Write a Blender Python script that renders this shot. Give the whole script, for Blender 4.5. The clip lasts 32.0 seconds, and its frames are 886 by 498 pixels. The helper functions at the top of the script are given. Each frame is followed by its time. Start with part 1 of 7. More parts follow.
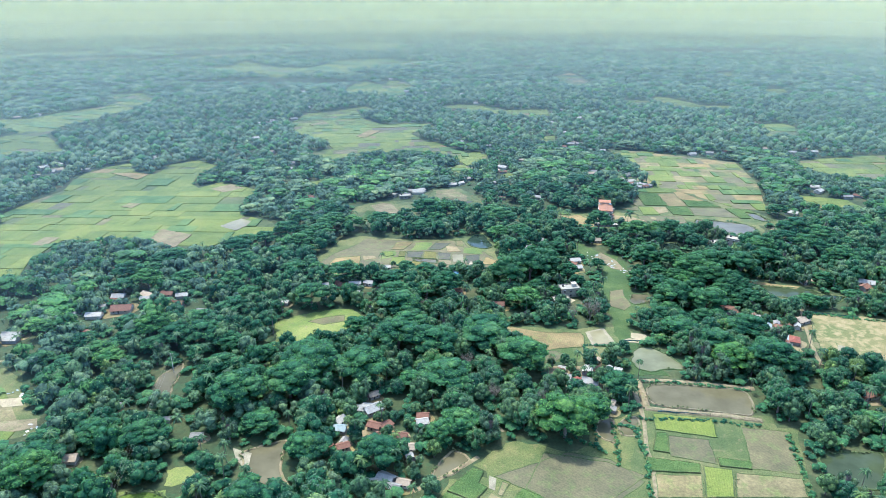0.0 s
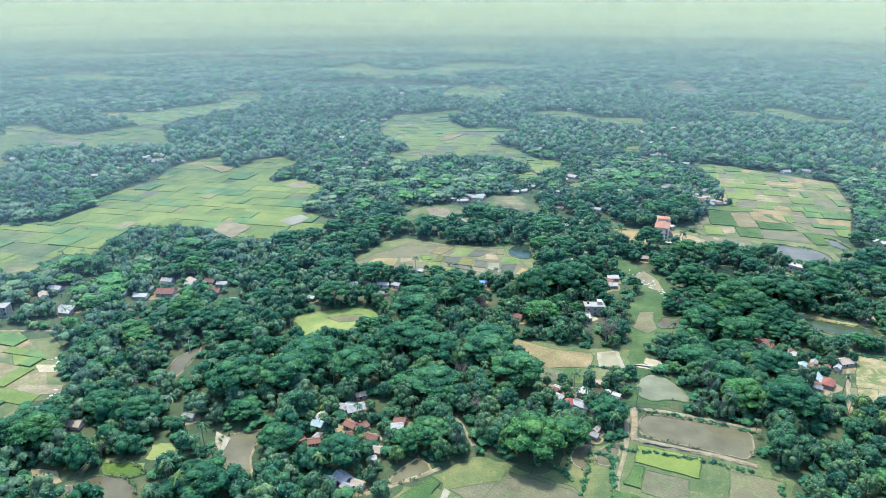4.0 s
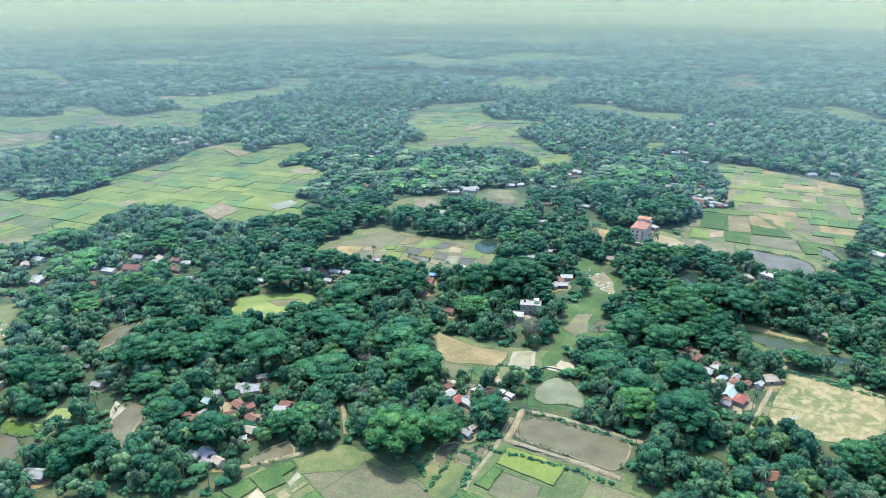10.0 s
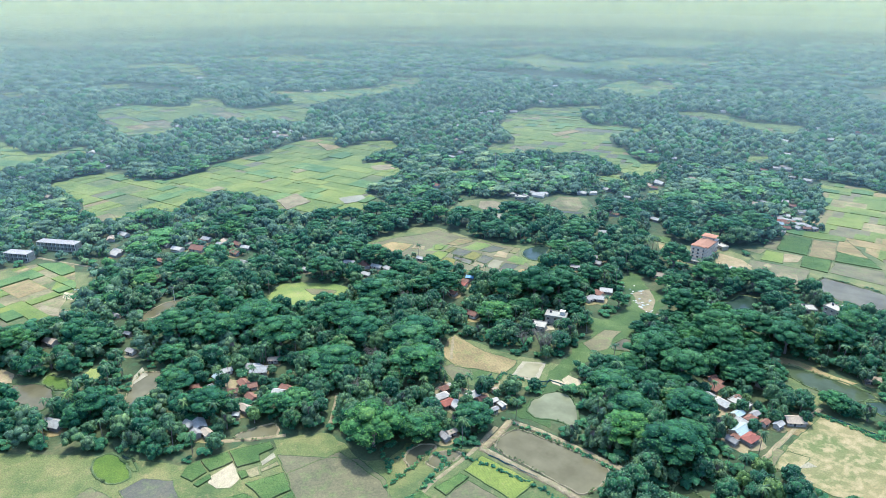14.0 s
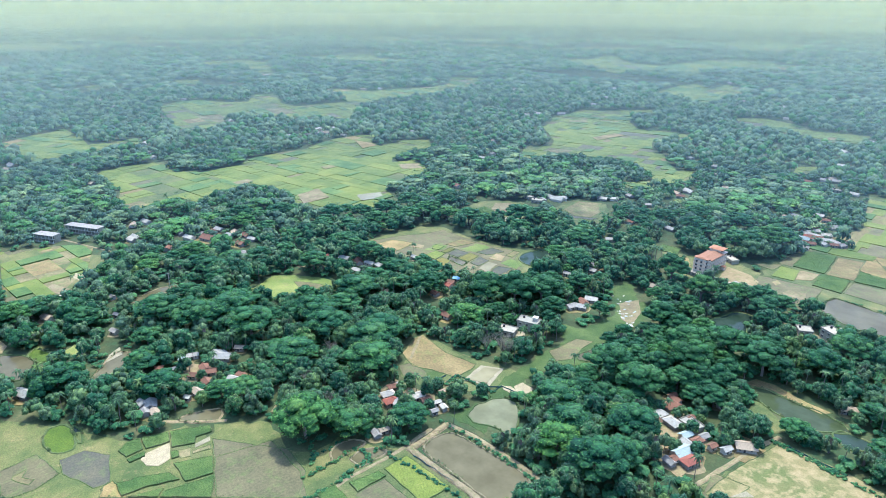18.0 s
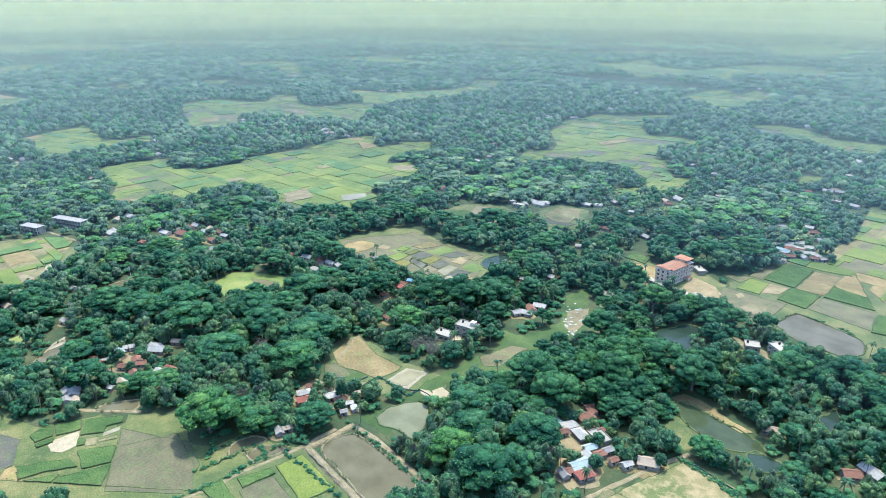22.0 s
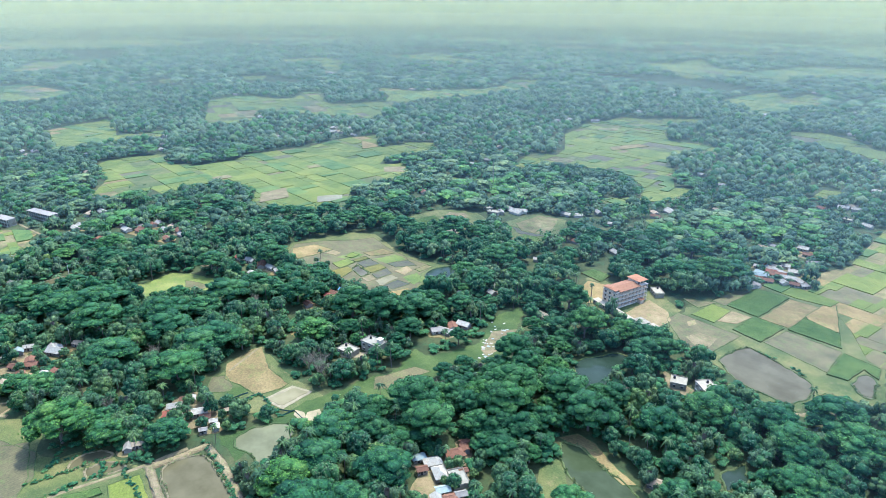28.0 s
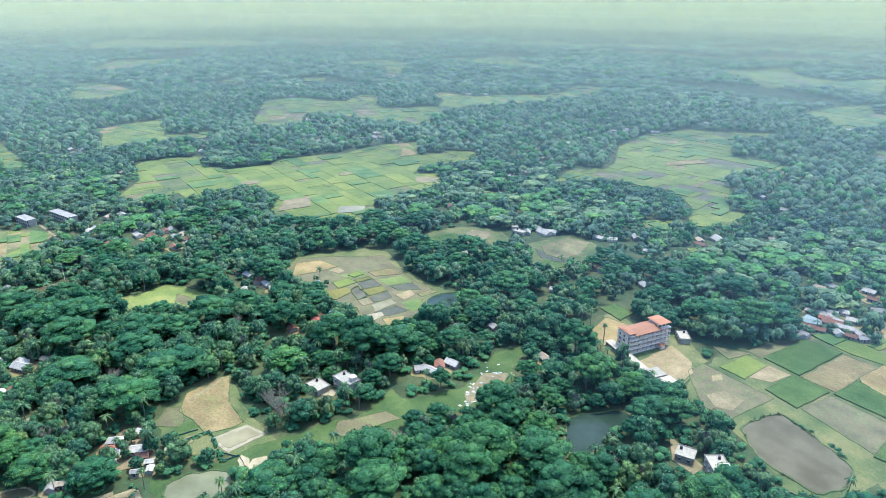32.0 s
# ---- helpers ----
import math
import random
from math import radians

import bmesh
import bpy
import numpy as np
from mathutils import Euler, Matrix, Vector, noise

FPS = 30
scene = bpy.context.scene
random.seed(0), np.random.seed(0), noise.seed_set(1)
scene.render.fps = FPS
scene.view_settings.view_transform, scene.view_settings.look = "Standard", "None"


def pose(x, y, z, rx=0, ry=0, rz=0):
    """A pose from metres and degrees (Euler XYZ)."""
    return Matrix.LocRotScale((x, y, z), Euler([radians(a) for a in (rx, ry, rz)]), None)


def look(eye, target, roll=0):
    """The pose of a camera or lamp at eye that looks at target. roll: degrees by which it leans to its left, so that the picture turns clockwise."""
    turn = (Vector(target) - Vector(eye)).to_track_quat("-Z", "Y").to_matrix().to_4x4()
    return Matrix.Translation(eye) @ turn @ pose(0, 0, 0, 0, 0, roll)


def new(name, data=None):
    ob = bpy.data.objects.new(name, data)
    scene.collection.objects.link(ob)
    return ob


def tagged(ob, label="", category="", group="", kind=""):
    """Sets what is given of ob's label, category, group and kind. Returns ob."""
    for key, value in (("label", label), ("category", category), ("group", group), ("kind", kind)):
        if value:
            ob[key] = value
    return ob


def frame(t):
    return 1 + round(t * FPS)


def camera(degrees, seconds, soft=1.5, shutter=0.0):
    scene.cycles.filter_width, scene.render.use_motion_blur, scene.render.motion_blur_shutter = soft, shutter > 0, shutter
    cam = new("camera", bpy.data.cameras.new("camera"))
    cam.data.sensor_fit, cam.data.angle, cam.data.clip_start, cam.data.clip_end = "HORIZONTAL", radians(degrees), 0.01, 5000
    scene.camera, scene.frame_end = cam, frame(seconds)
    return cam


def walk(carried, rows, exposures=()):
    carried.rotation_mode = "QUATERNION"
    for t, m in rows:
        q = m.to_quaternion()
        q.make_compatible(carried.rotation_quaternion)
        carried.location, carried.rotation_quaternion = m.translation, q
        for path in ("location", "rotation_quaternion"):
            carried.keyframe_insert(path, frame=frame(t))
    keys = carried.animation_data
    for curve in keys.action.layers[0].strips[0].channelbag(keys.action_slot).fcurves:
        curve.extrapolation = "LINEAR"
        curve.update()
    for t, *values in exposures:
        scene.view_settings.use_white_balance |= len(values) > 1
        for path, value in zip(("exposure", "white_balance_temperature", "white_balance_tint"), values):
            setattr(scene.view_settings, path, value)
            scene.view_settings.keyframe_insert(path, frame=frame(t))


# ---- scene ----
import itertools

cam = camera(68.1, 32.0, soft=0.3)
METRES, EYE, TILT, LEAN, TURN = 495.9, 185.0, 0.0, 0.0, 5.9
ROWS = [
    (0.0, 0.0, 0.0, 0.0, -0.02, -20.72, 0.05),
    (0.5, 0.0147, 0.0002, 0.0014, 0.76, -20.71, 0.0),
    (1.0, 0.0295, 0.0003, 0.0021, 2.29, -20.71, -0.03),
    (1.5, 0.0444, 0.0013, 0.0028, 5.5, -20.66, 0.05),
    (2.0, 0.0596, 0.003, 0.0034, 7.24, -20.64, 0.08),
    (2.5, 0.0742, 0.005, 0.0042, 8.04, -20.59, 0.06),
    (3.0, 0.0891, 0.0071, 0.0048, 8.94, -20.56, 0.04),
    (3.5, 0.104, 0.0094, 0.0053, 9.8, -20.52, 0.03),
    (5.5, 0.1641, 0.0205, 0.0076, 12.6, -20.49, 0.0),
    (6.0, 0.1787, 0.0235, 0.0081, 13.19, -20.47, -0.01),
    (6.5, 0.1937, 0.0269, 0.0086, 13.78, -20.46, -0.0),
    (7.0, 0.2082, 0.0302, 0.0089, 14.33, -20.45, 0.02),
    (7.5, 0.2228, 0.0338, 0.0093, 14.95, -20.45, 0.02),
    (8.0, 0.2374, 0.0375, 0.0095, 15.59, -20.44, -0.0),
    (8.5, 0.252, 0.0415, 0.0098, 16.18, -20.44, -0.01),
    (9.0, 0.2668, 0.0457, 0.0099, 16.73, -20.56, -0.04),
    (9.5, 0.2815, 0.05, 0.01, 17.29, -21.1, -0.05),
    (10.0, 0.2959, 0.0545, 0.0103, 17.92, -21.42, -0.09),
    (10.5, 0.3101, 0.059, 0.0103, 18.74, -21.4, -0.1),
    (11.0, 0.3243, 0.064, 0.0104, 20.31, -21.38, -0.07),
    (11.5, 0.338, 0.0692, 0.0107, 22.06, -21.35, -0.1),
    (12.0, 0.3517, 0.0749, 0.0106, 23.58, -21.32, -0.1),
    (12.5, 0.3655, 0.0812, 0.0109, 25.16, -21.34, -0.12),
    (13.0, 0.379, 0.0878, 0.0111, 26.77, -21.32, -0.13),
    (13.5, 0.3924, 0.0946, 0.0112, 28.37, -21.31, -0.14),
    (14.0, 0.4063, 0.1021, 0.0115, 29.41, -21.32, -0.14),
    (14.5, 0.4205, 0.1103, 0.012, 30.34, -21.36, -0.13),
    (16.5, 0.4739, 0.1436, 0.0122, 33.61, -21.38, -0.17),
    (17.0, 0.4872, 0.1524, 0.0122, 34.46, -21.36, -0.17),
    (17.5, 0.5002, 0.1615, 0.0123, 35.33, -21.35, -0.15),
    (18.0, 0.5131, 0.1708, 0.0123, 36.64, -21.34, -0.16),
    (18.5, 0.5262, 0.1805, 0.0122, 37.35, -21.32, -0.15),
    (19.0, 0.5389, 0.1901, 0.0121, 37.99, -21.34, -0.16),
    (19.5, 0.5517, 0.2001, 0.012, 38.55, -21.32, -0.18),
    (20.0, 0.5639, 0.21, 0.012, 39.11, -21.28, -0.19),
    (20.5, 0.5765, 0.2205, 0.012, 39.62, -21.25, -0.19),
    (21.0, 0.5887, 0.231, 0.0119, 40.06, -21.21, -0.21),
    (21.5, 0.6007, 0.2418, 0.0117, 40.48, -21.16, -0.22),
    (22.0, 0.6123, 0.2528, 0.0118, 40.89, -21.13, -0.24),
    (22.5, 0.6238, 0.2638, 0.0117, 41.28, -21.16, -0.25),
    (23.0, 0.6347, 0.275, 0.0116, 41.57, -21.17, -0.26),
    (23.5, 0.6455, 0.2872, 0.0117, 41.88, -21.21, -0.26),
    (24.0, 0.6552, 0.2995, 0.0116, 42.15, -21.22, -0.28),
    (24.5, 0.6645, 0.3128, 0.0114, 42.24, -21.22, -0.28),
    (25.0, 0.6737, 0.3269, 0.0114, 42.27, -21.22, -0.27),
    (25.5, 0.6826, 0.3412, 0.0113, 42.45, -21.21, -0.29),
    (27.5, 0.7059, 0.4011, 0.0111, 46.14, -21.41, -0.2),
    (28.0, 0.7081, 0.4172, 0.0111, 47.09, -21.35, -0.19),
    (28.5, 0.7093, 0.433, 0.0112, 48.02, -21.31, -0.16),
    (29.0, 0.7098, 0.4493, 0.0112, 48.98, -21.28, -0.15),
    (29.5, 0.7096, 0.4653, 0.0113, 49.9, -21.24, -0.16),
    (30.0, 0.7091, 0.4812, 0.0112, 50.8, -21.21, -0.14),
    (30.5, 0.7079, 0.4974, 0.0111, 51.68, -21.19, -0.13),
    (31.0, 0.7065, 0.513, 0.011, 52.41, -21.19, -0.19),
    (31.5, 0.7048, 0.5291, 0.0108, 53.16, -21.19, -0.26),
    (32.0, 0.7028, 0.5444, 0.0107, 53.92, -21.19, -0.29),
]
walk(cam, [(t, pose(0, 0, EYE, TILT, LEAN, TURN) @ pose(METRES * x, METRES * y, METRES * z, 90 + pitch, roll, yaw)) for t, x, y, z, yaw, pitch, roll in ROWS],
     exposures=[(0.0, 2.06, 5050, 14), (32.0, 2.06, 5050, 14)])

# ---- sky and sun ----
SUN_FROM = Vector((-0.50, 0.86, 0.0)).normalized()
ELEVATION = radians(65)
to_sun = SUN_FROM * math.cos(ELEVATION) + Vector((0, 0, math.sin(ELEVATION)))
world = bpy.data.worlds.new("world")
scene.world = world
world.use_nodes = True
wn = world.node_tree
sky = wn.nodes.new("ShaderNodeTexSky")
sky.sky_type = "NISHITA"
sky.sun_disc = False
sky.sun_elevation = ELEVATION
sky.sun_rotation = math.atan2(SUN_FROM.x, SUN_FROM.y)
sky.air_density, sky.dust_density, sky.ozone_density = 1.0, 2.0, 1.0
wn.links.new(sky.outputs[0], wn.nodes["Background"].inputs[0])
wn.nodes["Background"].inputs[1].default_value = 0.15
sun = new("sun", bpy.data.lights.new("sun", "SUN"))
sun.data.energy, sun.data.angle, sun.data.color = 1.7, radians(1.0), (1.0, 0.9, 0.68)
sun.matrix_world = look(to_sun * 1000, (0, 0, 0))


# ---- materials ----
class Nodes:
    """Short hand for one node material."""

    def __init__(self, name):
        self.m = bpy.data.materials.new(name)
        self.m.use_nodes = True
        self.t = self.m.node_tree
        self.b = self.t.nodes["Principled BSDF"]
        self.co = self.t.nodes.new("ShaderNodeTexCoord").outputs["Object"]
        self.pos = self.t.nodes.new("ShaderNodeNewGeometry").outputs["Position"]

    def put(self, socket, value):
        if hasattr(value, "is_output"):
            self.t.links.new(value, socket)
        else:
            socket.default_value = value

    def noise(self, scale, detail=4, rough=0.6, vector=None):
        n = self.t.nodes.new("ShaderNodeTexNoise")
        self.put(n.inputs["Vector"], vector or self.pos)
        n.inputs["Scale"].default_value, n.inputs["Detail"].default_value, n.inputs["Roughness"].default_value = scale, detail, rough
        return n.outputs["Fac"]

    def ramp(self, fac, *stops):
        n = self.t.nodes.new("ShaderNodeValToRGB")
        self.put(n.inputs[0], fac)
        e = n.color_ramp.elements
        while len(e) < len(stops):
            e.new(0.5)
        for el, (p, c) in zip(e, stops):
            el.position, el.color = p, (*c, 1) if len(c) == 3 else c
        return n.outputs[0]

    def mix(self, fac, a, b, kind="MIX"):
        n = self.t.nodes.new("ShaderNodeMix")
        n.data_type, n.blend_type = "RGBA", kind
        for i, v in ((0, fac), (6, a), (7, b)):
            self.put(n.inputs[i], v if hasattr(v, "is_output") or i == 0 else (*v, 1))
        return n.outputs[2]

    def math(self, op, a, b=0.0):
        n = self.t.nodes.new("ShaderNodeMath")
        n.operation = op
        self.put(n.inputs[0], a), self.put(n.inputs[1], b)
        return n.outputs[0]

    def wave(self, scale, angle=0.0, distortion=1.0, vector=None):
        r = self.t.nodes.new("ShaderNodeVectorRotate")
        r.rotation_type = "Z_AXIS"
        r.inputs["Angle"].default_value = radians(angle)
        self.put(r.inputs["Vector"], vector or self.pos)
        n = self.t.nodes.new("ShaderNodeTexWave")
        self.put(n.inputs["Vector"], r.outputs[0])
        n.inputs["Scale"].default_value, n.inputs["Distortion"].default_value = scale, distortion
        return n.outputs["Fac"]

    def bump(self, height, strength, distance):
        n = self.t.nodes.new("ShaderNodeBump")
        self.put(n.inputs["Height"], height)
        n.inputs["Strength"].default_value, n.inputs["Distance"].default_value = strength, distance
        self.t.links.new(n.outputs[0], self.b.inputs["Normal"])

    def island(self):
        return self.t.nodes.new("ShaderNodeNewGeometry").outputs["Random Per Island"]

    def chance(self):
        return self.t.nodes.new("ShaderNodeObjectInfo").outputs["Random"]

    def done(self, colour, rough=0.8, spec=0.3, metal=0.0):
        self.put(self.b.inputs["Base Color"], colour if hasattr(colour, "is_output") else (*colour, 1))
        self.put(self.b.inputs["Roughness"], rough)
        self.b.inputs["Specular IOR Level"].default_value, self.b.inputs["Metallic"].default_value = spec, metal
        return self.m


def soil_like(name, dark, mid, light, scale=0.12, rough=0.9, furrow=0.0, angle=0.0, green=0.25, weed=(0.11, 0.16, 0.03)):
    """Earth, stubble or mud: broad stains, fine clods, weeds in patches and, if asked, furrows."""
    n = Nodes(name)
    big, fine = n.noise(scale, 5, 0.62), n.noise(scale * 14, 4, 0.7)
    c = n.ramp(big, (0.3, dark), (0.5, mid), (0.72, light))
    c = n.mix(n.ramp(n.noise(scale * 2.3, 6, 0.7), (0.5, (0, 0, 0)), (0.68, (green,) * 3)), c, weed)
    c = n.mix(0.5, c, n.ramp(fine, (0.36, (0.5, 0.5, 0.48)), (0.64, (1.2, 1.2, 1.18))), "MULTIPLY")
    c = n.mix(0.3, c, n.ramp(n.noise(2.6, 3, 0.8), (0.36, (0.55, 0.56, 0.55)), (0.64, (1.25, 1.24, 1.2))), "MULTIPLY")
    tint = n.ramp(n.chance(), (0.0, (0.8, 0.84, 0.86)), (1.0, (1.12, 1.08, 1.0)))
    c = n.mix(1.0, c, tint, "MULTIPLY")
    h = fine
    if furrow:
        w = n.wave(furrow, angle, 1.5)
        c = n.mix(0.25, c, n.ramp(w, (0.2, (0.55, 0.55, 0.5)), (0.8, (1, 1, 1))), "MULTIPLY")
    n.bump(h, 0.5, 0.15)
    return n.done(c, rough, 0.25)


def crop_like(name, dark, mid, light, furrow=0.35, angle=0.0, bare=(0.2, 0.16, 0.09), gaps=0.35):
    """Young paddy, vegetables and grass, with thin places where the earth shows."""
    n = Nodes(name)
    c = n.ramp(n.noise(0.045, 7, 0.66), (0.34, dark), (0.5, mid), (0.66, light))
    fine = n.noise(1.6, 5, 0.75)
    c = n.mix(n.ramp(n.noise(0.23, 6, 0.7), (0.55, (0, 0, 0)), (0.75, (gaps,) * 3)), c, bare)
    if furrow:
        w = n.wave(furrow, angle, 2.0)
        c = n.mix(0.35, c, n.ramp(w, (0.25, (0.5, 0.55, 0.45)), (0.7, (1, 1, 1))), "MULTIPLY")
    c = n.mix(0.7, c, n.ramp(fine, (0.36, (0.45, 0.48, 0.45)), (0.64, (1.3, 1.27, 1.2))), "MULTIPLY")
    tint = n.ramp(n.math("FRACT", n.math("ADD", n.chance(), n.island())), (0.0, (0.84, 0.88, 0.85)), (0.5, (1.0, 1.0, 1.0)), (1.0, (1.16, 1.09, 1.0)))
    c = n.mix(1.0, c, tint, "MULTIPLY")
    n.bump(fine, 0.8, 0.3)
    return n.done(c, 0.85, 0.2)


def straw_like(name, green, dull, straw):
    """Cut field: swaths of bright straw left in curling bands over short green regrowth."""
    n = Nodes(name)
    c = n.ramp(n.noise(0.05, 4, 0.6), (0.38, green), (0.6, dull))
    band = n.math("MULTIPLY", n.noise(0.16, 6, 0.62), n.math("ADD", 0.88, n.math("MULTIPLY", n.wave(0.05, 25, 16.0), 0.2)))
    c = n.mix(n.ramp(band, (0.45, (0, 0, 0)), (0.54, (0.6, 0.6, 0.6)), (0.68, (1, 1, 1))), c, straw)
    fine = n.noise(1.7, 5, 0.75)
    c = n.mix(0.5, c, n.ramp(fine, (0.36, (0.5, 0.52, 0.48)), (0.64, (1.25, 1.22, 1.15))), "MULTIPLY")
    n.bump(fine, 0.7, 0.2)
    return n.done(c, 0.95, 0.15)


def water_like(name, murk, rough=0.06):
    n = Nodes(name)
    c = n.mix(n.ramp(n.noise(0.06, 4, 0.6), (0.35, (0, 0, 0)), (0.7, (1, 1, 1))), murk, tuple(v * 1.5 + 0.01 for v in murk))
    n.bump(n.noise(1.4, 3, 0.6), 0.06, 0.05)
    return n.done(c, rough, 0.05)


def leaf_like(name, dark, mid, light, gloss=0.55, spec=0.2):
    """Foliage: each spray and each tree a little different, with sunlit and shaded patches painted in."""
    n = Nodes(name)
    c = n.ramp(n.math("ADD", n.math("MULTIPLY", n.island(), 0.18), n.math("MULTIPLY", n.noise(0.11, 3, 0.65), 0.82)), (0.22, dark), (0.5, mid), (0.78, light))
    tint = n.ramp(n.chance(), (0.0, (0.7, 0.8, 0.86)), (0.5, (1.0, 1.0, 1.0)), (0.9, (1.25, 1.15, 0.95)), (1.0, (1.6, 1.35, 0.85)))
    c = n.mix(1.0, c, tint, "MULTIPLY")
    # Noise paints bluish shaded gaps and warm sunlit clumps into the leaf colour.
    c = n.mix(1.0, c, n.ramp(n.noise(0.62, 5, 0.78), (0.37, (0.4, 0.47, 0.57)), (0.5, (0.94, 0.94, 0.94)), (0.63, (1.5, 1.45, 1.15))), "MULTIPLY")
    # Sprays differ in tone; the blue lift stands in for near haze.
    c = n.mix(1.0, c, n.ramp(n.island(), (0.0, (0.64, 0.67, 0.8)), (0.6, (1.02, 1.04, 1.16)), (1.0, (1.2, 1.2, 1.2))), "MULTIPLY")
    n.bump(n.noise(1.9, 4, 0.75), 0.7, 0.6)
    m = n.done(c, gloss, spec)
    thin, both = n.t.nodes.new("ShaderNodeBsdfTranslucent"), n.t.nodes.new("ShaderNodeMixShader")
    n.t.links.new(n.mix(1.0, c, (1.0, 1.12, 0.75), "MULTIPLY"), thin.inputs[0])
    n.t.links.new(n.b.outputs[0], both.inputs[1]), n.t.links.new(thin.outputs[0], both.inputs[2])
    both.inputs[0].default_value = 0.18
    n.t.links.new(both.outputs[0], n.t.nodes["Material Output"].inputs[0])
    return m


def plain(name, colour, rough=0.8, vary=0.25, scale=1.0, spec=0.3, metal=0.0):
    n = Nodes(name)
    c = n.mix(n.ramp(n.noise(scale, 5, 0.65), (0.35, (0, 0, 0)), (0.7, (vary,) * 3)), colour, tuple(v * 0.45 for v in colour))
    c = n.mix(1.0, c, n.ramp(n.chance(), (0.0, (0.82, 0.84, 0.86)), (1.0, (1.1, 1.07, 1.04))), "MULTIPLY")
    n.bump(n.noise(scale * 6, 3, 0.6), 0.2, 0.03)
    return n.done(c, rough, spec, metal)


def sheet_like(name, colour, stain, rough=0.45, vary=0.6):
    """Corrugated iron: ribs, rust streaks and patched sheets."""
    n = Nodes(name)
    s = n.ramp(n.noise(0.7, 6, 0.7, n.co), (0.42, (0, 0, 0)), (0.66, (vary,) * 3))
    c = n.mix(s, colour, stain)
    c = n.mix(n.ramp(n.noise(3.0, 4, 0.7, n.co), (0.4, (0, 0, 0)), (0.7, (0.3, 0.3, 0.3))), c, tuple(v * 0.4 for v in stain))
    c = n.mix(1.0, c, n.ramp(n.chance(), (0.0, (0.75, 0.77, 0.8)), (1.0, (1.08, 1.06, 1.03))), "MULTIPLY")
    n.bump(n.wave(2.2, 0, 0.0, n.co), 0.35, 0.04)
    return n.done(c, rough, 0.2)


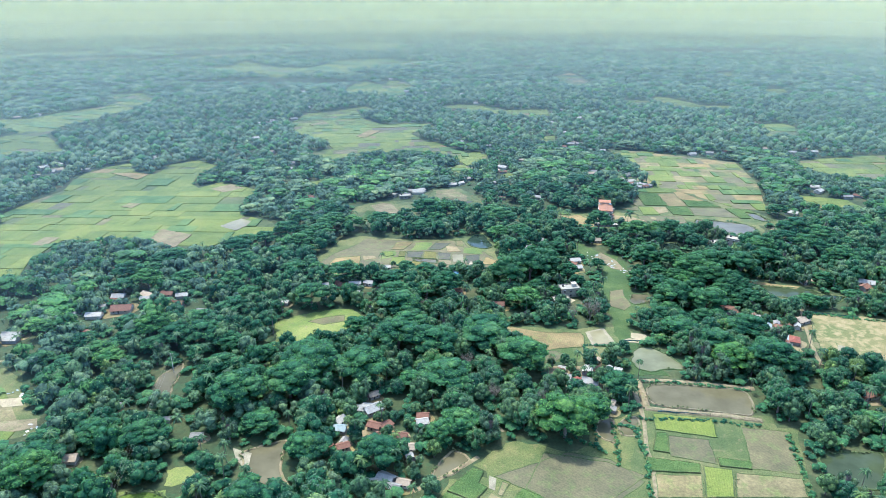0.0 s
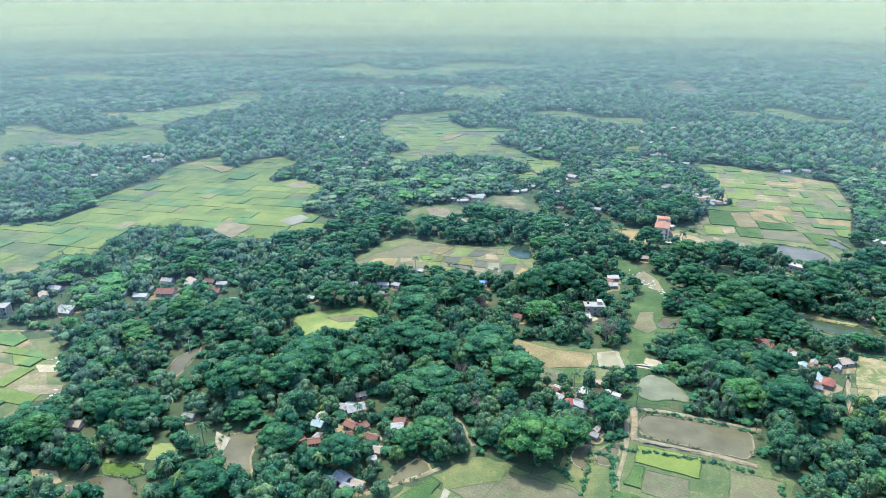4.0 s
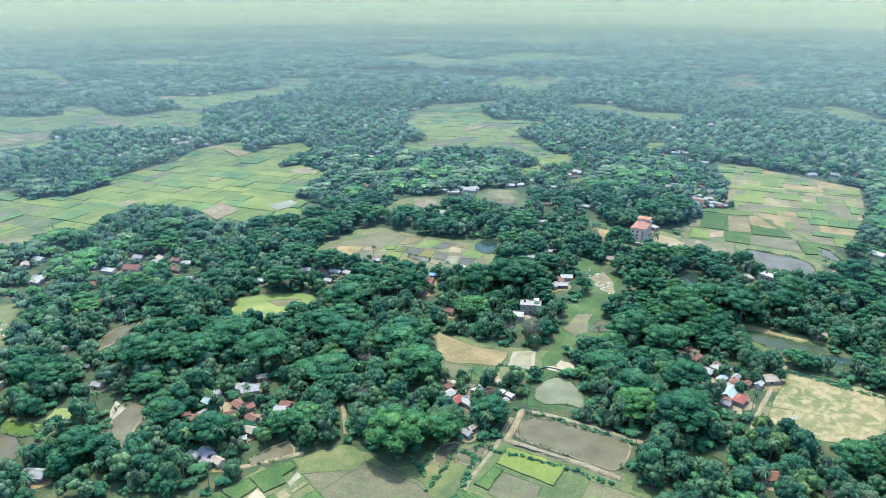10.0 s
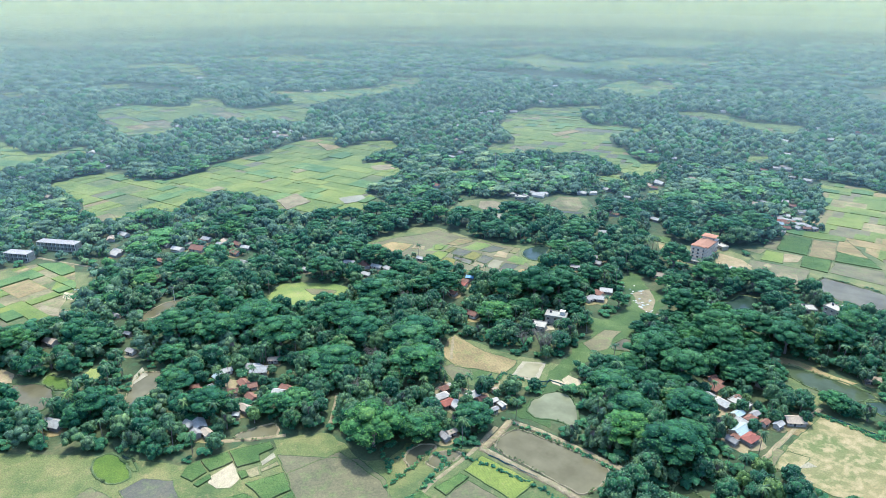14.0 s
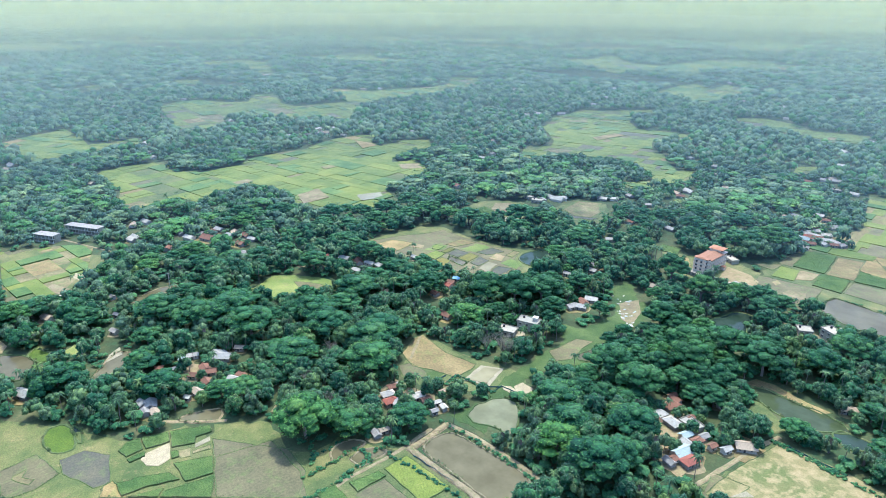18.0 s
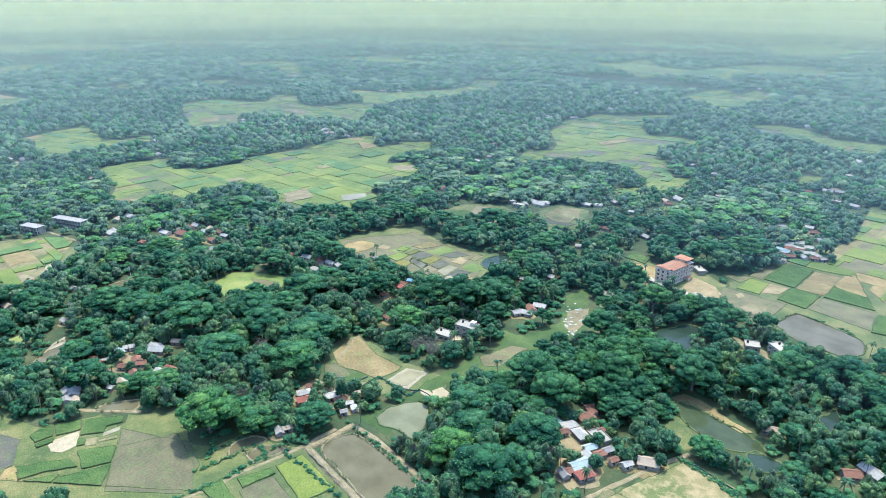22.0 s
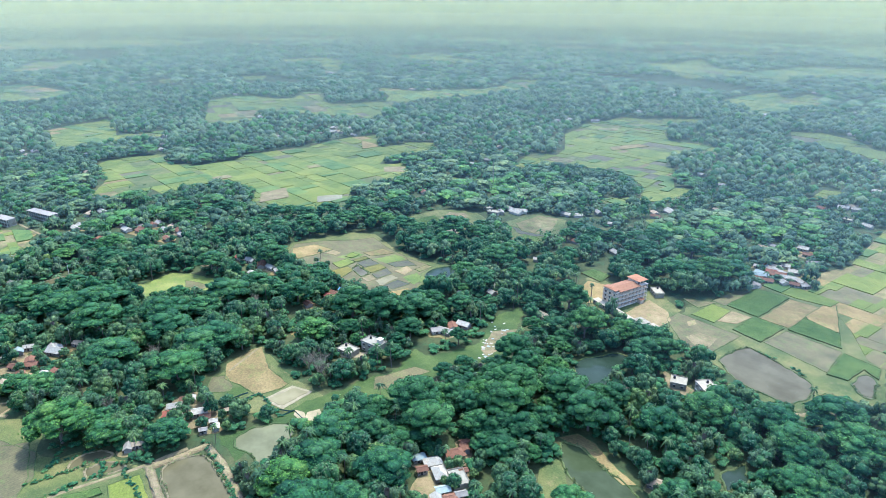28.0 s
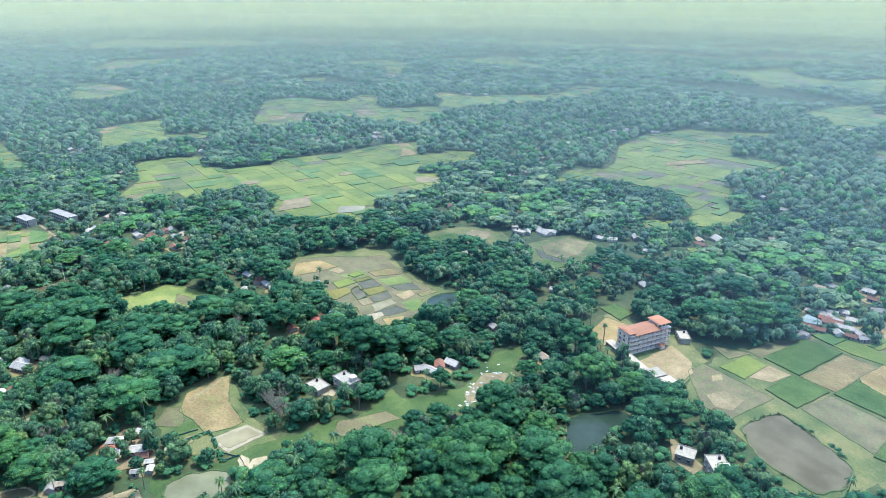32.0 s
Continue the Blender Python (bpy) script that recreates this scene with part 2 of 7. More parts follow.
MAT = {
    "grass": crop_like("grass", (0.0469, 0.0734, 0.0206), (0.0863, 0.105, 0.0302), (0.141, 0.134, 0.048), 0.0, 0, (0.178, 0.143, 0.0652), 0.9),
    "paddy": crop_like("paddy", (0.092, 0.128, 0.021), (0.124, 0.155, 0.026), (0.16, 0.176, 0.034), 0.5, 20, (0.168, 0.148, 0.0632), 0.5),
    "crop": crop_like("tall_crop", (0.0516, 0.106, 0.0258), (0.0845, 0.138, 0.0332), (0.122, 0.175, 0.0428), 0.7, 35, (0.112, 0.12, 0.0369), 0.3),
    "mud": soil_like("wet_mud", (0.0782, 0.0714, 0.0296), (0.115, 0.101, 0.0422), (0.156, 0.133, 0.0563), 0.07, 0.8, 0.4, 60, 0.55),
    "soil": soil_like("dry_soil", (0.14, 0.105, 0.04), (0.21, 0.155, 0.06), (0.295, 0.215, 0.088), 0.06, 0.95, 0.3, 15, 0.55),
    "stubble": soil_like("stubble", (0.0945, 0.0882, 0.0366), (0.167, 0.139, 0.0599), (0.288, 0.231, 0.106), 0.045, 0.95, 0.5, 70, 0.7),
    "straw": straw_like("straw_field", (0.1, 0.115, 0.036), (0.175, 0.15, 0.06), (0.26, 0.205, 0.095)),
    "olive": crop_like("ripe_paddy", (0.1, 0.1, 0.02), (0.13, 0.12, 0.024), (0.16, 0.14, 0.03), 0.5, 20, (0.14, 0.11, 0.05), 0.4),
    "sand": soil_like("sand", (0.152, 0.118, 0.0563), (0.221, 0.168, 0.0808), (0.294, 0.223, 0.113), 0.1, 0.95, 0.0, 0, 0.5),
    "white": soil_like("drying_floor", (0.211, 0.175, 0.103), (0.282, 0.235, 0.137), (0.352, 0.295, 0.177), 0.2, 0.9, 0.0, 0, 0.3),
    "algae": crop_like("algae", (0.05, 0.088, 0.009), (0.068, 0.105, 0.01), (0.098, 0.13, 0.013), 0.0, 0, (0.06, 0.09, 0.02), 0.2),
    "water_brown": water_like("brown_water", (0.074, 0.065, 0.029), 0.12),
    "water_grey": water_like("grey_water", (0.066, 0.058, 0.027), 0.05),
    "water_pale": water_like("pale_water", (0.135, 0.118, 0.055), 0.3),
    "turbid": water_like("turbid_water", (0.1, 0.1, 0.048), 0.2),
    "bog": soil_like("bog_mud", (0.05, 0.05, 0.035), (0.07, 0.068, 0.045), (0.1, 0.092, 0.05), 0.07, 0.85, 0.0, 0, 0.4),
    "water_green": water_like("green_water", (0.028, 0.038, 0.014), 0.04),
    "water_dark": water_like("dark_water", (0.016, 0.028, 0.016), 0.03),
    "bank": soil_like("bank_earth", (0.14, 0.11, 0.0564), (0.203, 0.159, 0.0829), (0.281, 0.219, 0.119), 0.3, 0.95, 0.0, 0, 0.6),
    "bund": crop_like("grassy_bank", (0.04, 0.068, 0.018), (0.072, 0.1, 0.03), (0.125, 0.128, 0.052), 0.0, 0, (0.212, 0.176, 0.0867), 0.8),
    "floor": soil_like("woodland_floor", (0.026, 0.042, 0.015), (0.045, 0.06, 0.02), (0.095, 0.09, 0.035), 0.05, 0.95, 0.0, 0, 0.8, (0.0285, 0.075, 0.027)),
    "meadow": crop_like("bright_meadow", (0.0752, 0.122, 0.0251), (0.125, 0.159, 0.0334), (0.176, 0.192, 0.0502), 0.0, 0, (0.134, 0.101, 0.0836), 0.9),
    # Darker grass; in shaded clearings the shade is put into this colour.
    "dim_grass": crop_like("dark_shaded_grass", (0.03, 0.06, 0.014), (0.052, 0.085, 0.018), (0.085, 0.115, 0.028), 0.0, 0, (0.104, 0.12, 0.041), 0.4),
    "bark": plain("bark", (0.16, 0.13, 0.1), 0.9, 0.6, 2.0),
    "dry_wood": plain("dry_wood", (0.21, 0.18, 0.12), 0.9, 0.5, 2.0),
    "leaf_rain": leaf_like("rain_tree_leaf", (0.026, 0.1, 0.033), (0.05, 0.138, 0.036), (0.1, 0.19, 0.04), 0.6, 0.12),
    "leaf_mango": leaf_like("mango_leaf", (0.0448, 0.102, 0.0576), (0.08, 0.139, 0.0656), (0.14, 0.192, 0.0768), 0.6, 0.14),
    # Cloud shade over some groves is put into this darker leaf colour.
    "leaf_shaded": leaf_like("shaded_leaf", (0.018, 0.066, 0.028), (0.03, 0.092, 0.032), (0.062, 0.132, 0.04), 0.65, 0.1),
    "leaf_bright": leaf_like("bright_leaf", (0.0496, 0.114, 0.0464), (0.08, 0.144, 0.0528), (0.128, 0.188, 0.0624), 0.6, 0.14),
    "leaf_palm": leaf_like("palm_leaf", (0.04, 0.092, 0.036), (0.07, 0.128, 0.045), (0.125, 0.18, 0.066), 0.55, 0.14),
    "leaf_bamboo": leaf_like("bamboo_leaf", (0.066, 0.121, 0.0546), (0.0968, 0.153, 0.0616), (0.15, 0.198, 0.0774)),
    # Darker copy of the leaf: shade inside the crowns, put in as colour.
    "core": leaf_like("inner_shade_leaf", (0.02, 0.08, 0.035), (0.036, 0.105, 0.04), (0.07, 0.14, 0.045), 0.7, 0.08),
    "rust": sheet_like("rusted_sheet", (0.19, 0.095, 0.052), (0.11, 0.05, 0.028), 0.8),
    "red": sheet_like("red_sheet", (0.26, 0.085, 0.05), (0.14, 0.06, 0.035), 0.8),
    "white_sheet": sheet_like("pale_sheet", (0.37, 0.355, 0.27), (0.21, 0.15, 0.09), 0.75, 0.55),
    "teal": sheet_like("pale_teal_sheet", (0.27, 0.34, 0.29), (0.24, 0.21, 0.15), 0.7, 0.5),
    "blue": sheet_like("blue_sheet", (0.16, 0.36, 0.5), (0.3, 0.3, 0.3), 0.45, 0.3),
    "grey": sheet_like("grey_sheet", (0.27, 0.255, 0.2), (0.17, 0.13, 0.09), 0.75, 0.6),
    "thatch": plain("thatch", (0.33, 0.26, 0.16), 0.95, 0.6, 1.5),
    "wall": plain("plaster", (0.55, 0.485, 0.357), 0.9, 0.5, 0.8),
    "tin_wall": sheet_like("tin_wall", (0.34, 0.314, 0.252), (0.22, 0.152, 0.099), 0.55, 0.5),
    "concrete": plain("concrete", (0.31, 0.28, 0.19), 0.9, 0.55, 0.6),
    "dark": plain("dark_opening", (0.03, 0.03, 0.03), 0.4, 0.2, 1.0),
    "tile_roof": plain("terracotta", (0.27, 0.125, 0.055), 0.85, 0.4, 0.7),
    "school_wall": plain("school_plaster", (0.76, 0.56, 0.38), 0.85, 0.3, 0.6),
    "net": plain("teal_net", (0.035, 0.1, 0.1), 0.8, 0.3, 3.0),
    "trim": plain("pale_trim", (0.5, 0.45, 0.34), 0.8, 0.35, 0.8),
}


# ---- builders ----
rng = random.Random(4)
CLEAR = []  # outlines kept free of trees
SHOWN = []  # which of them trees must not hide from the camera
SPOTS = []  # round places kept free of trees


def mesh_ob(name, verts, faces, mats, index=None, parent=None, label=""):
    me = bpy.data.meshes.new(name)
    me.from_pydata([tuple(v) for v in verts], [], faces)
    for m in mats if isinstance(mats, (list, tuple)) else [mats]:
        me.materials.append(m)
    if index is not None:
        me.polygons.foreach_set("material_index", index)
    me.update()
    ob = new(name, me)
    if parent is not None:
        ob.parent = parent
    if label:
        ob["label"] = label
    return ob


def part(name, bm, material, parent, label=""):
    """One bmesh as ONE mesh object under a thing or a part."""
    me = bpy.data.meshes.new(name)
    bm.to_mesh(me)
    bm.free()
    me.materials.append(material)
    ob = new(name, me)
    ob.parent = parent
    if label:
        ob["label"] = label
    return ob


def box(bm, cx, cy, cz, sx, sy, sz, bevel=0.0):
    made = bmesh.ops.create_cube(bm, size=1.0, matrix=Matrix.LocRotScale((cx, cy, cz), None, (sx, sy, sz)))
    return made["verts"]


def rounded(pts, times=2, cut=0.22):
    """Cut the corners of an outline."""
    for _ in range(times):
        out = []
        for i, a in enumerate(pts):
            b = pts[(i + 1) % len(pts)]
            out += [(a[0] * (1 - cut) + b[0] * cut, a[1] * (1 - cut) + b[1] * cut), (a[0] * cut + b[0] * (1 - cut), a[1] * cut + b[1] * (1 - cut))]
        pts = out
    return pts


def ragged(pts, step=4.0, amount=0.5):
    """Walk along an outline in short steps and shift them a little."""
    out = []
    for i, a in enumerate(pts):
        b = pts[(i + 1) % len(pts)]
        n = max(1, int(math.dist(a, b) / step))
        for k in range(n):
            f = k / n
            x, y = a[0] + (b[0] - a[0]) * f, a[1] + (b[1] - a[1]) * f
            out.append((x + amount * (noise.noise((x * 0.21, y * 0.21, 1.7)) + 0.5 * noise.noise((x * 0.8, y * 0.8, 2.7))), y + amount * (noise.noise((x * 0.21, y * 0.21, 9.1)) + 0.5 * noise.noise((x * 0.8, y * 0.8, 4.1)))))
    return out


def area_of(pts):
    return 0.5 * sum(a[0] * b[1] - b[0] * a[1] for a, b in zip(pts, pts[1:] + pts[:1]))


def shifted(pts, d):
    """The outline moved outwards by d metres."""
    if area_of(pts) < 0:
        pts = pts[::-1]
    out = []
    for i, p in enumerate(pts):
        a, b = Vector(pts[i - 1]), Vector(pts[(i + 1) % len(pts)])
        e = (b - a)
        if e.length < 1e-6:
            out.append(p)
            continue
        e.normalize()
        out.append((p[0] + e.y * d, p[1] - e.x * d))
    return out


def slab(name, pts, z0, z1, material, slope=0.0, parent=None):
    """A low block with the given outline; its sides lean inwards by slope."""
    if area_of(pts) < 0:
        pts = pts[::-1]
    top = shifted(pts, -slope) if slope else pts
    n = len(pts)
    verts = [(x, y, z0) for x, y in pts] + [(x, y, z1) for x, y in top]
    faces = [tuple(range(n, 2 * n))] + [(i, (i + 1) % n, n + (i + 1) % n, n + i) for i in range(n)]
    return mesh_ob(name, verts, faces, material, parent=parent)


def ridge(name, pts, z, width, height, material, parent=None):
    """An earth bank that runs round an outline."""
    rings = [(shifted(pts, d), h) for d, h in ((width / 2, z), (width / 5, z + height), (-width / 5, z + height), (-width / 2, z))]
    n = len(pts)
    verts = [(x, y, h + 0.08 * noise.noise((x * 0.5, y * 0.5, 0))) for ring, h in rings for x, y in ring]
    faces = [(r * n + i, r * n + (i + 1) % n, (r + 1) * n + (i + 1) % n, (r + 1) * n + i) for r in range(3) for i in range(n)]
    return mesh_ob(name, verts, faces, material, parent=parent)


LOOKS = {
    "grass": ("clearing", "uneven grassy clearing with bare earth showing", "clearing", 0.05),
    "meadow": ("clearing", "bright yellow-green grass in a wet clearing", "clearing", 0.06),
    "dim_grass": ("clearing", "dark green clearing grass, partly with shade put into its colour", "clearing", 0.07),
    "paddy": ("field", "bright green young paddy field with low banks", "field", 0.30),
    "crop": ("field", "dense green standing crop in a plot", "field", 0.6),
    "mud": ("field", "wet grey-brown muddy field with sparse weeds", "field", 0.12),
    "soil": ("field", "bare brown ploughed field with weedy patches", "field", 0.14),
    "stubble": ("field", "straw-coloured harvested stubble field", "field", 0.16),
    "straw": ("field", "harvested field with bright straw over green regrowth", "field", 0.16),
    "olive": ("field", "ripening olive-yellow paddy plot with low banks", "field", 0.3),
    "sand": ("field", "pale sandy bare plot of trodden earth", "field", 0.18),
    "white": ("drying_floor", "pale drying floor of packed clay", "drying floor", 0.22),
    "algae": ("pond", "pond covered with bright green water weed", "pond", 0.09),
    "water_brown": ("pond", "muddy brown pond with earth banks", "pond", 0.07),
    "water_grey": ("pond", "grey-brown pond reflecting the pale sky", "pond", 0.08),
    "bog": ("field", "dark waterlogged plot of grey mud", "field", 0.1),
    "turbid": ("pond", "pale turbid pond with muddy green-grey water", "pond", 0.08),
    "water_pale": ("pond", "pale shallow fish tank with still water", "pond", 0.3),
    "water_green": ("pond", "green pond bordered by shrubs", "pond", 0.07),
    "water_dark": ("pond", "dark still pond shaded by trees", "pond", 0.07),
}
layer = 0


def plot(kind, *pts, up=0.0):
    """One clearing, field or pond with its outline."""
    global layer
    layer += 1
    name, label, category, top = LOOKS[kind]
    wet = kind.startswith("water") or kind in ("algae", "turbid")
    pts = list(pts)
    if area_of(pts) < 0:
        pts = pts[::-1]
    CLEAR.append(pts)
    SHOWN.append(kind not in ("grass", "dim_grass"))
    if wet:
        pts = rounded(rounded(pts, 1, 0.16), 1, 0.2) if len(pts) > 4 else rounded(pts, 1, 0.06)
    line = ragged(pts, 2.0 if kind != "grass" else 4.0, 2.2 if kind in ("grass", "dim_grass", "meadow") else 1.1 if wet else 0.5)
    z = top + up + 0.0015 * (layer % 30)
    ob = slab(name, line, -0.02, z, MAT[kind], 0.25 if kind == "crop" else 0.0)
    tagged(ob, label, category, kind="structure")
    if kind not in ("grass", "dim_grass", "meadow", "white", "sand", "water_pale"):
        ridge("bank", line, 0.0, 1.3 if wet else 0.7, z + (0.3 if wet else 0.1), MAT["bank" if kind == "water_brown" else "bund"], parent=ob)
    if kind == "crop":
        crop_plants(line, z, ob)
    if kind not in ("grass", "dim_grass", "meadow", "water_pale", "white", "sand"):
        verge_plants(line, 0.9 if wet else 0.45, ob)
    return ob


def crop_plants(line, z, parent):
    """Leafy rows standing on a crop plot, with ragged ends."""
    xs, ys = [p[0] for p in line], [p[1] for p in line]
    verts, faces = [], []
    turn = rng.uniform(0, math.pi)
    c, s = math.cos(turn), math.sin(turn)
    mx, my = sum(xs) / len(xs), sum(ys) / len(ys)
    reach = math.hypot(max(xs) - min(xs), max(ys) - min(ys)) / 2 + 1
    row = -reach
    while row < reach:
        k = -reach
        while k < reach:
            x, y = mx + c * k - s * row + rng.uniform(-0.2, 0.2), my + s * k + c * row + rng.uniform(-0.2, 0.2)
            k += 0.8
            if not within(x, y, line):
                continue
            o, r0, a, h = len(verts), rng.uniform(0.3, 0.55), rng.uniform(0, 6.28), rng.uniform(0.15, 0.5)
            for i in range(4):
                b = a + i * math.pi / 2
                verts.append((x + r0 * math.cos(b), y + r0 * math.sin(b), z + h * (1.0 if i % 2 else 0.45)))
            faces.append((o, o + 1, o + 2, o + 3))
        row += 1.05
    if faces:
        ob = mesh_ob("crop_plants", verts, faces, MAT["crop"], parent=parent)
        tagged(ob, kind="stuff")


def verge_plants(line, size, parent):
    """Weeds and tufts of tall grass in broken rows along an edge."""
    verts, faces = [], []
    for i, a in enumerate(line):
        b = line[i - 1]
        if noise.noise((a[0] * 0.09, a[1] * 0.09, 6.6)) < 0.08:
            continue
        for _ in range(max(1, int(math.dist(a, b) * 1.4))):
            f, o = rng.random(), len(verts)
            x, y = a[0] + (b[0] - a[0]) * f + rng.gauss(0, 0.45), a[1] + (b[1] - a[1]) * f + rng.gauss(0, 0.45)
            r0, t, h = size * rng.uniform(0.3, 0.9), rng.uniform(0, 6.28), size * rng.uniform(0.4, 1.3)
            verts += [(x + r0 * math.cos(t + k * 1.57), y + r0 * math.sin(t + k * 1.57), 0.1 + h * (1.0 if k % 2 else 0.4)) for k in range(4)]
            faces.append((o, o + 1, o + 2, o + 3))
    if faces:
        tagged(mesh_ob("verge_plants", verts, faces, MAT["bund"], parent=parent), kind="stuff")


def within(x, y, line):
    hit = False
    for i, a in enumerate(line):
        b = line[i - 1]
        if (a[1] > y) != (b[1] > y) and x < (b[0] - a[0]) * (y - a[1]) / (b[1] - a[1]) + a[0]:
            hit = not hit
    return hit


def clip_half(pts, nx, ny, d):
    out = []
    for i, a in enumerate(pts):
        b = pts[(i + 1) % len(pts)]
        fa, fb = a[0] * nx + a[1] * ny - d, b[0] * nx + b[1] * ny - d
        if fa <= 0:
            out.append(a)
        if (fa < 0) != (fb < 0) and fa != fb:
            f = fa / (fa - fb)
            out.append((a[0] + (b[0] - a[0]) * f, a[1] + (b[1] - a[1]) * f))
    return out


KINDS = ["paddy"] * 17 + ["crop"] * 4 + ["mud"] * 1 + ["soil"] * 1 + ["stubble"] * 1 + ["grass"] * 3
MIXED = ["paddy"] * 5 + ["crop"] * 3 + ["mud"] * 3 + ["soil"] * 2 + ["stubble"] * 3 + ["grass"] * 3
SLOTS = ["paddy", "crop", "mud", "soil", "stubble", "grass", "bank"]


def zone(angle, w, h, *pts):
    """A stretch of paddy land, cut into strips and plots of uneven size, one mesh."""
    pts = list(pts)
    CLEAR.append(pts)
    SHOWN.append(True)
    ca, sa = math.cos(radians(angle)), math.sin(radians(angle))
    u = [p[0] * ca + p[1] * sa for p in pts]
    v = [-p[0] * sa + p[1] * ca for p in pts]
    verts, faces, index = [], [], []

    def block(outline, z, slot):
        if area_of(outline) < 0:
            outline = outline[::-1]
        n, o = len(outline), len(verts)
        verts.extend([(x, y, 0.0) for x, y in outline] + [(x, y, z) for x, y in outline])
        faces.append(tuple(range(o + n, o + 2 * n)))
        faces.extend((o + i, o + (i + 1) % n, o + n + (i + 1) % n, o + n + i) for i in range(n))
        index.extend([SLOTS.index(slot)] * (n + 1))

    y = min(v)
    while y < max(v):
        y1 = y + h * rng.uniform(0.35, 1.3)
        x = min(u) - rng.uniform(0, w)
        while x < max(u):
            x1 = x + w * rng.choice((0.3, 0.5, 0.8, 1.0, 1.6)) * rng.uniform(0.7, 1.3)
            gap = rng.choice((0.05, 0.1, 0.3))
            cell = pts
            for nx, ny, d in ((ca, sa, x1 - gap), (-ca, -sa, -x - gap), (-sa, ca, y1 - gap), (sa, -ca, -y - gap)):
                cell = clip_half(cell, nx, ny, d) if len(cell) > 2 else cell
            if len(cell) > 2 and abs(area_of(cell)) > 8:
                kind = rng.choice(MIXED if w < 17 else KINDS)
                block(cell, {"paddy": 0.16, "crop": 0.6}.get(kind, 0.12) + rng.uniform(0, 0.55 if kind in ("paddy", "crop") else 0.05), kind)
            x = x1
        y = y1
    o = len(verts)
    base = pts if area_of(pts) > 0 else pts[::-1]
    verts.extend((x, y, 0.06) for x, y in base)
    faces.append(tuple(range(o, o + len(base))))
    index.append(SLOTS.index("paddy"))
    ob = mesh_ob("paddy_fields", verts, faces, [MAT[s] for s in SLOTS], index)
    tagged(ob, "patchwork of green paddy plots and bare strips", "field", kind="structure")
    return ob


def far_fields():
    """Long strips of open paddy land between the distant woods."""
    r = random.Random(17)
    for _ in range(16):
        d, a = 2500 * (1.6 ** r.random()), radians(r.uniform(-32, 96))
        x, y = 148 - d * math.sin(a), 123 + d * math.cos(a)
        l, w = r.uniform(70, 210) * d / 1600, r.uniform(30, 75) * d / 1600
        t = a + r.uniform(-0.35, 0.35)
        pts = []
        for k in range(10):
            q = k * math.pi / 5
            f = r.uniform(0.65, 1.15)
            u, v = l * f * math.cos(q), w * f * math.sin(q)
            pts.append((round(x + u * math.cos(t) - v * math.sin(t), 1), round(y + u * math.sin(t) + v * math.cos(t), 1)))
        zone(r.uniform(-20, 20), 55, 60, *pts)


# ---- ground ----
GROUND = 4750
ring = [(GROUND * math.cos(2 * math.pi * i / 96) + 100, GROUND * math.sin(2 * math.pi * i / 96) + 150, 0.0) for i in range(96)]
ground = mesh_ob("ground", ring, [tuple(range(96))], MAT["floor"])
tagged(ground, "flat woodland floor of earth and low green undergrowth", "ground", kind="structure")

# ---- clearings, ponds and fields ----
# base clearings
plot("grass", (153.9, 648.9), (154.4, 685.7), (199.2, 694.8), (246.4, 570.3), (222.2, 573.5), (191.9, 588))
plot("grass", (130.9, 557.1), (116.8, 601), (123, 624.8), (131.2, 671.5), (146, 681), (167.8, 680.6), (220.7, 579.2), (221.1, 558.4), (207.3, 534.3), (168.7, 554), (147.2, 552.6))
plot("dim_grass", (73, 473.2), (90.9, 475.1), (85.3, 414.5), (74, 356.6), (79.8, 329.3), (88.1, 310.6), (66.5, 309), (71, 329.6), (66, 355.8), (67.7, 417.3))
plot("grass", (-2.5, 221.4), (-10.8, 228.3), (5.6, 247.3), (30, 241.5), (42.4, 248.1), (39.8, 262.3), (63, 273.5), (71.8, 279.2), (77.6, 252.1), (80, 244.3), (9.3, 176), (-22.6, 185.1), (-29.4, 192.4), (-19.5, 219.9))
plot("grass", (68.9, 278.9), (129.3, 277.8), (126.8, 268.8), (62.7, 242))
plot("dim_grass", (66.2, 375.1), (65.9, 392), (70.4, 406.1), (55.1, 426.5), (68.6, 431.7), (76.7, 432.2), (90.4, 413), (93.7, 394.5), (86.9, 386.5), (73.7, 373.9))
plot("dim_grass", (77.9, 456), (55.1, 483), (51.7, 512.7), (65.2, 500.8), (81.5, 472.7), (90.2, 450.1))
plot("grass", (13, 334.4), (0.6, 358.2), (41.3, 358), (54.2, 362.6), (72.3, 365.1), (81.1, 350), (67.6, 341.2), (51.2, 320.3), (23.7, 318.3))
plot("grass", (59.8, 557.4), (46, 586.5), (67.1, 592.3), (94.3, 603.9), (117.7, 592.8), (129.5, 556.7), (97.9, 552.1), (77.5, 550.1))
plot("grass", (165.5, 552.6), (158.9, 586.6), (197.5, 595.6), (218.1, 576.6), (216.8, 538.2), (207, 540.8))
plot("meadow", (-133.2, 318.6), (-132.2, 332.9), (-141.5, 348.5), (-129.4, 359.7), (-110.2, 371.0), (-96.2, 370.9), (-87.7, 363.4), (-91.4, 347.3), (-99.3, 340.0), (-105.5, 324.8), (-117.9, 319.2))
plot("grass", (-148.3, 581.5), (-116.7, 616.8), (-87.4, 609.9), (-90.3, 556.4), (-131.6, 555.5))
plot("grass", (-72.5, 162.4), (-62.6, 181.2), (-45.4, 185.6), (-29.4, 192.4), (-22.6, 185.1), (10.9, 177.5), (-18.6, 149))
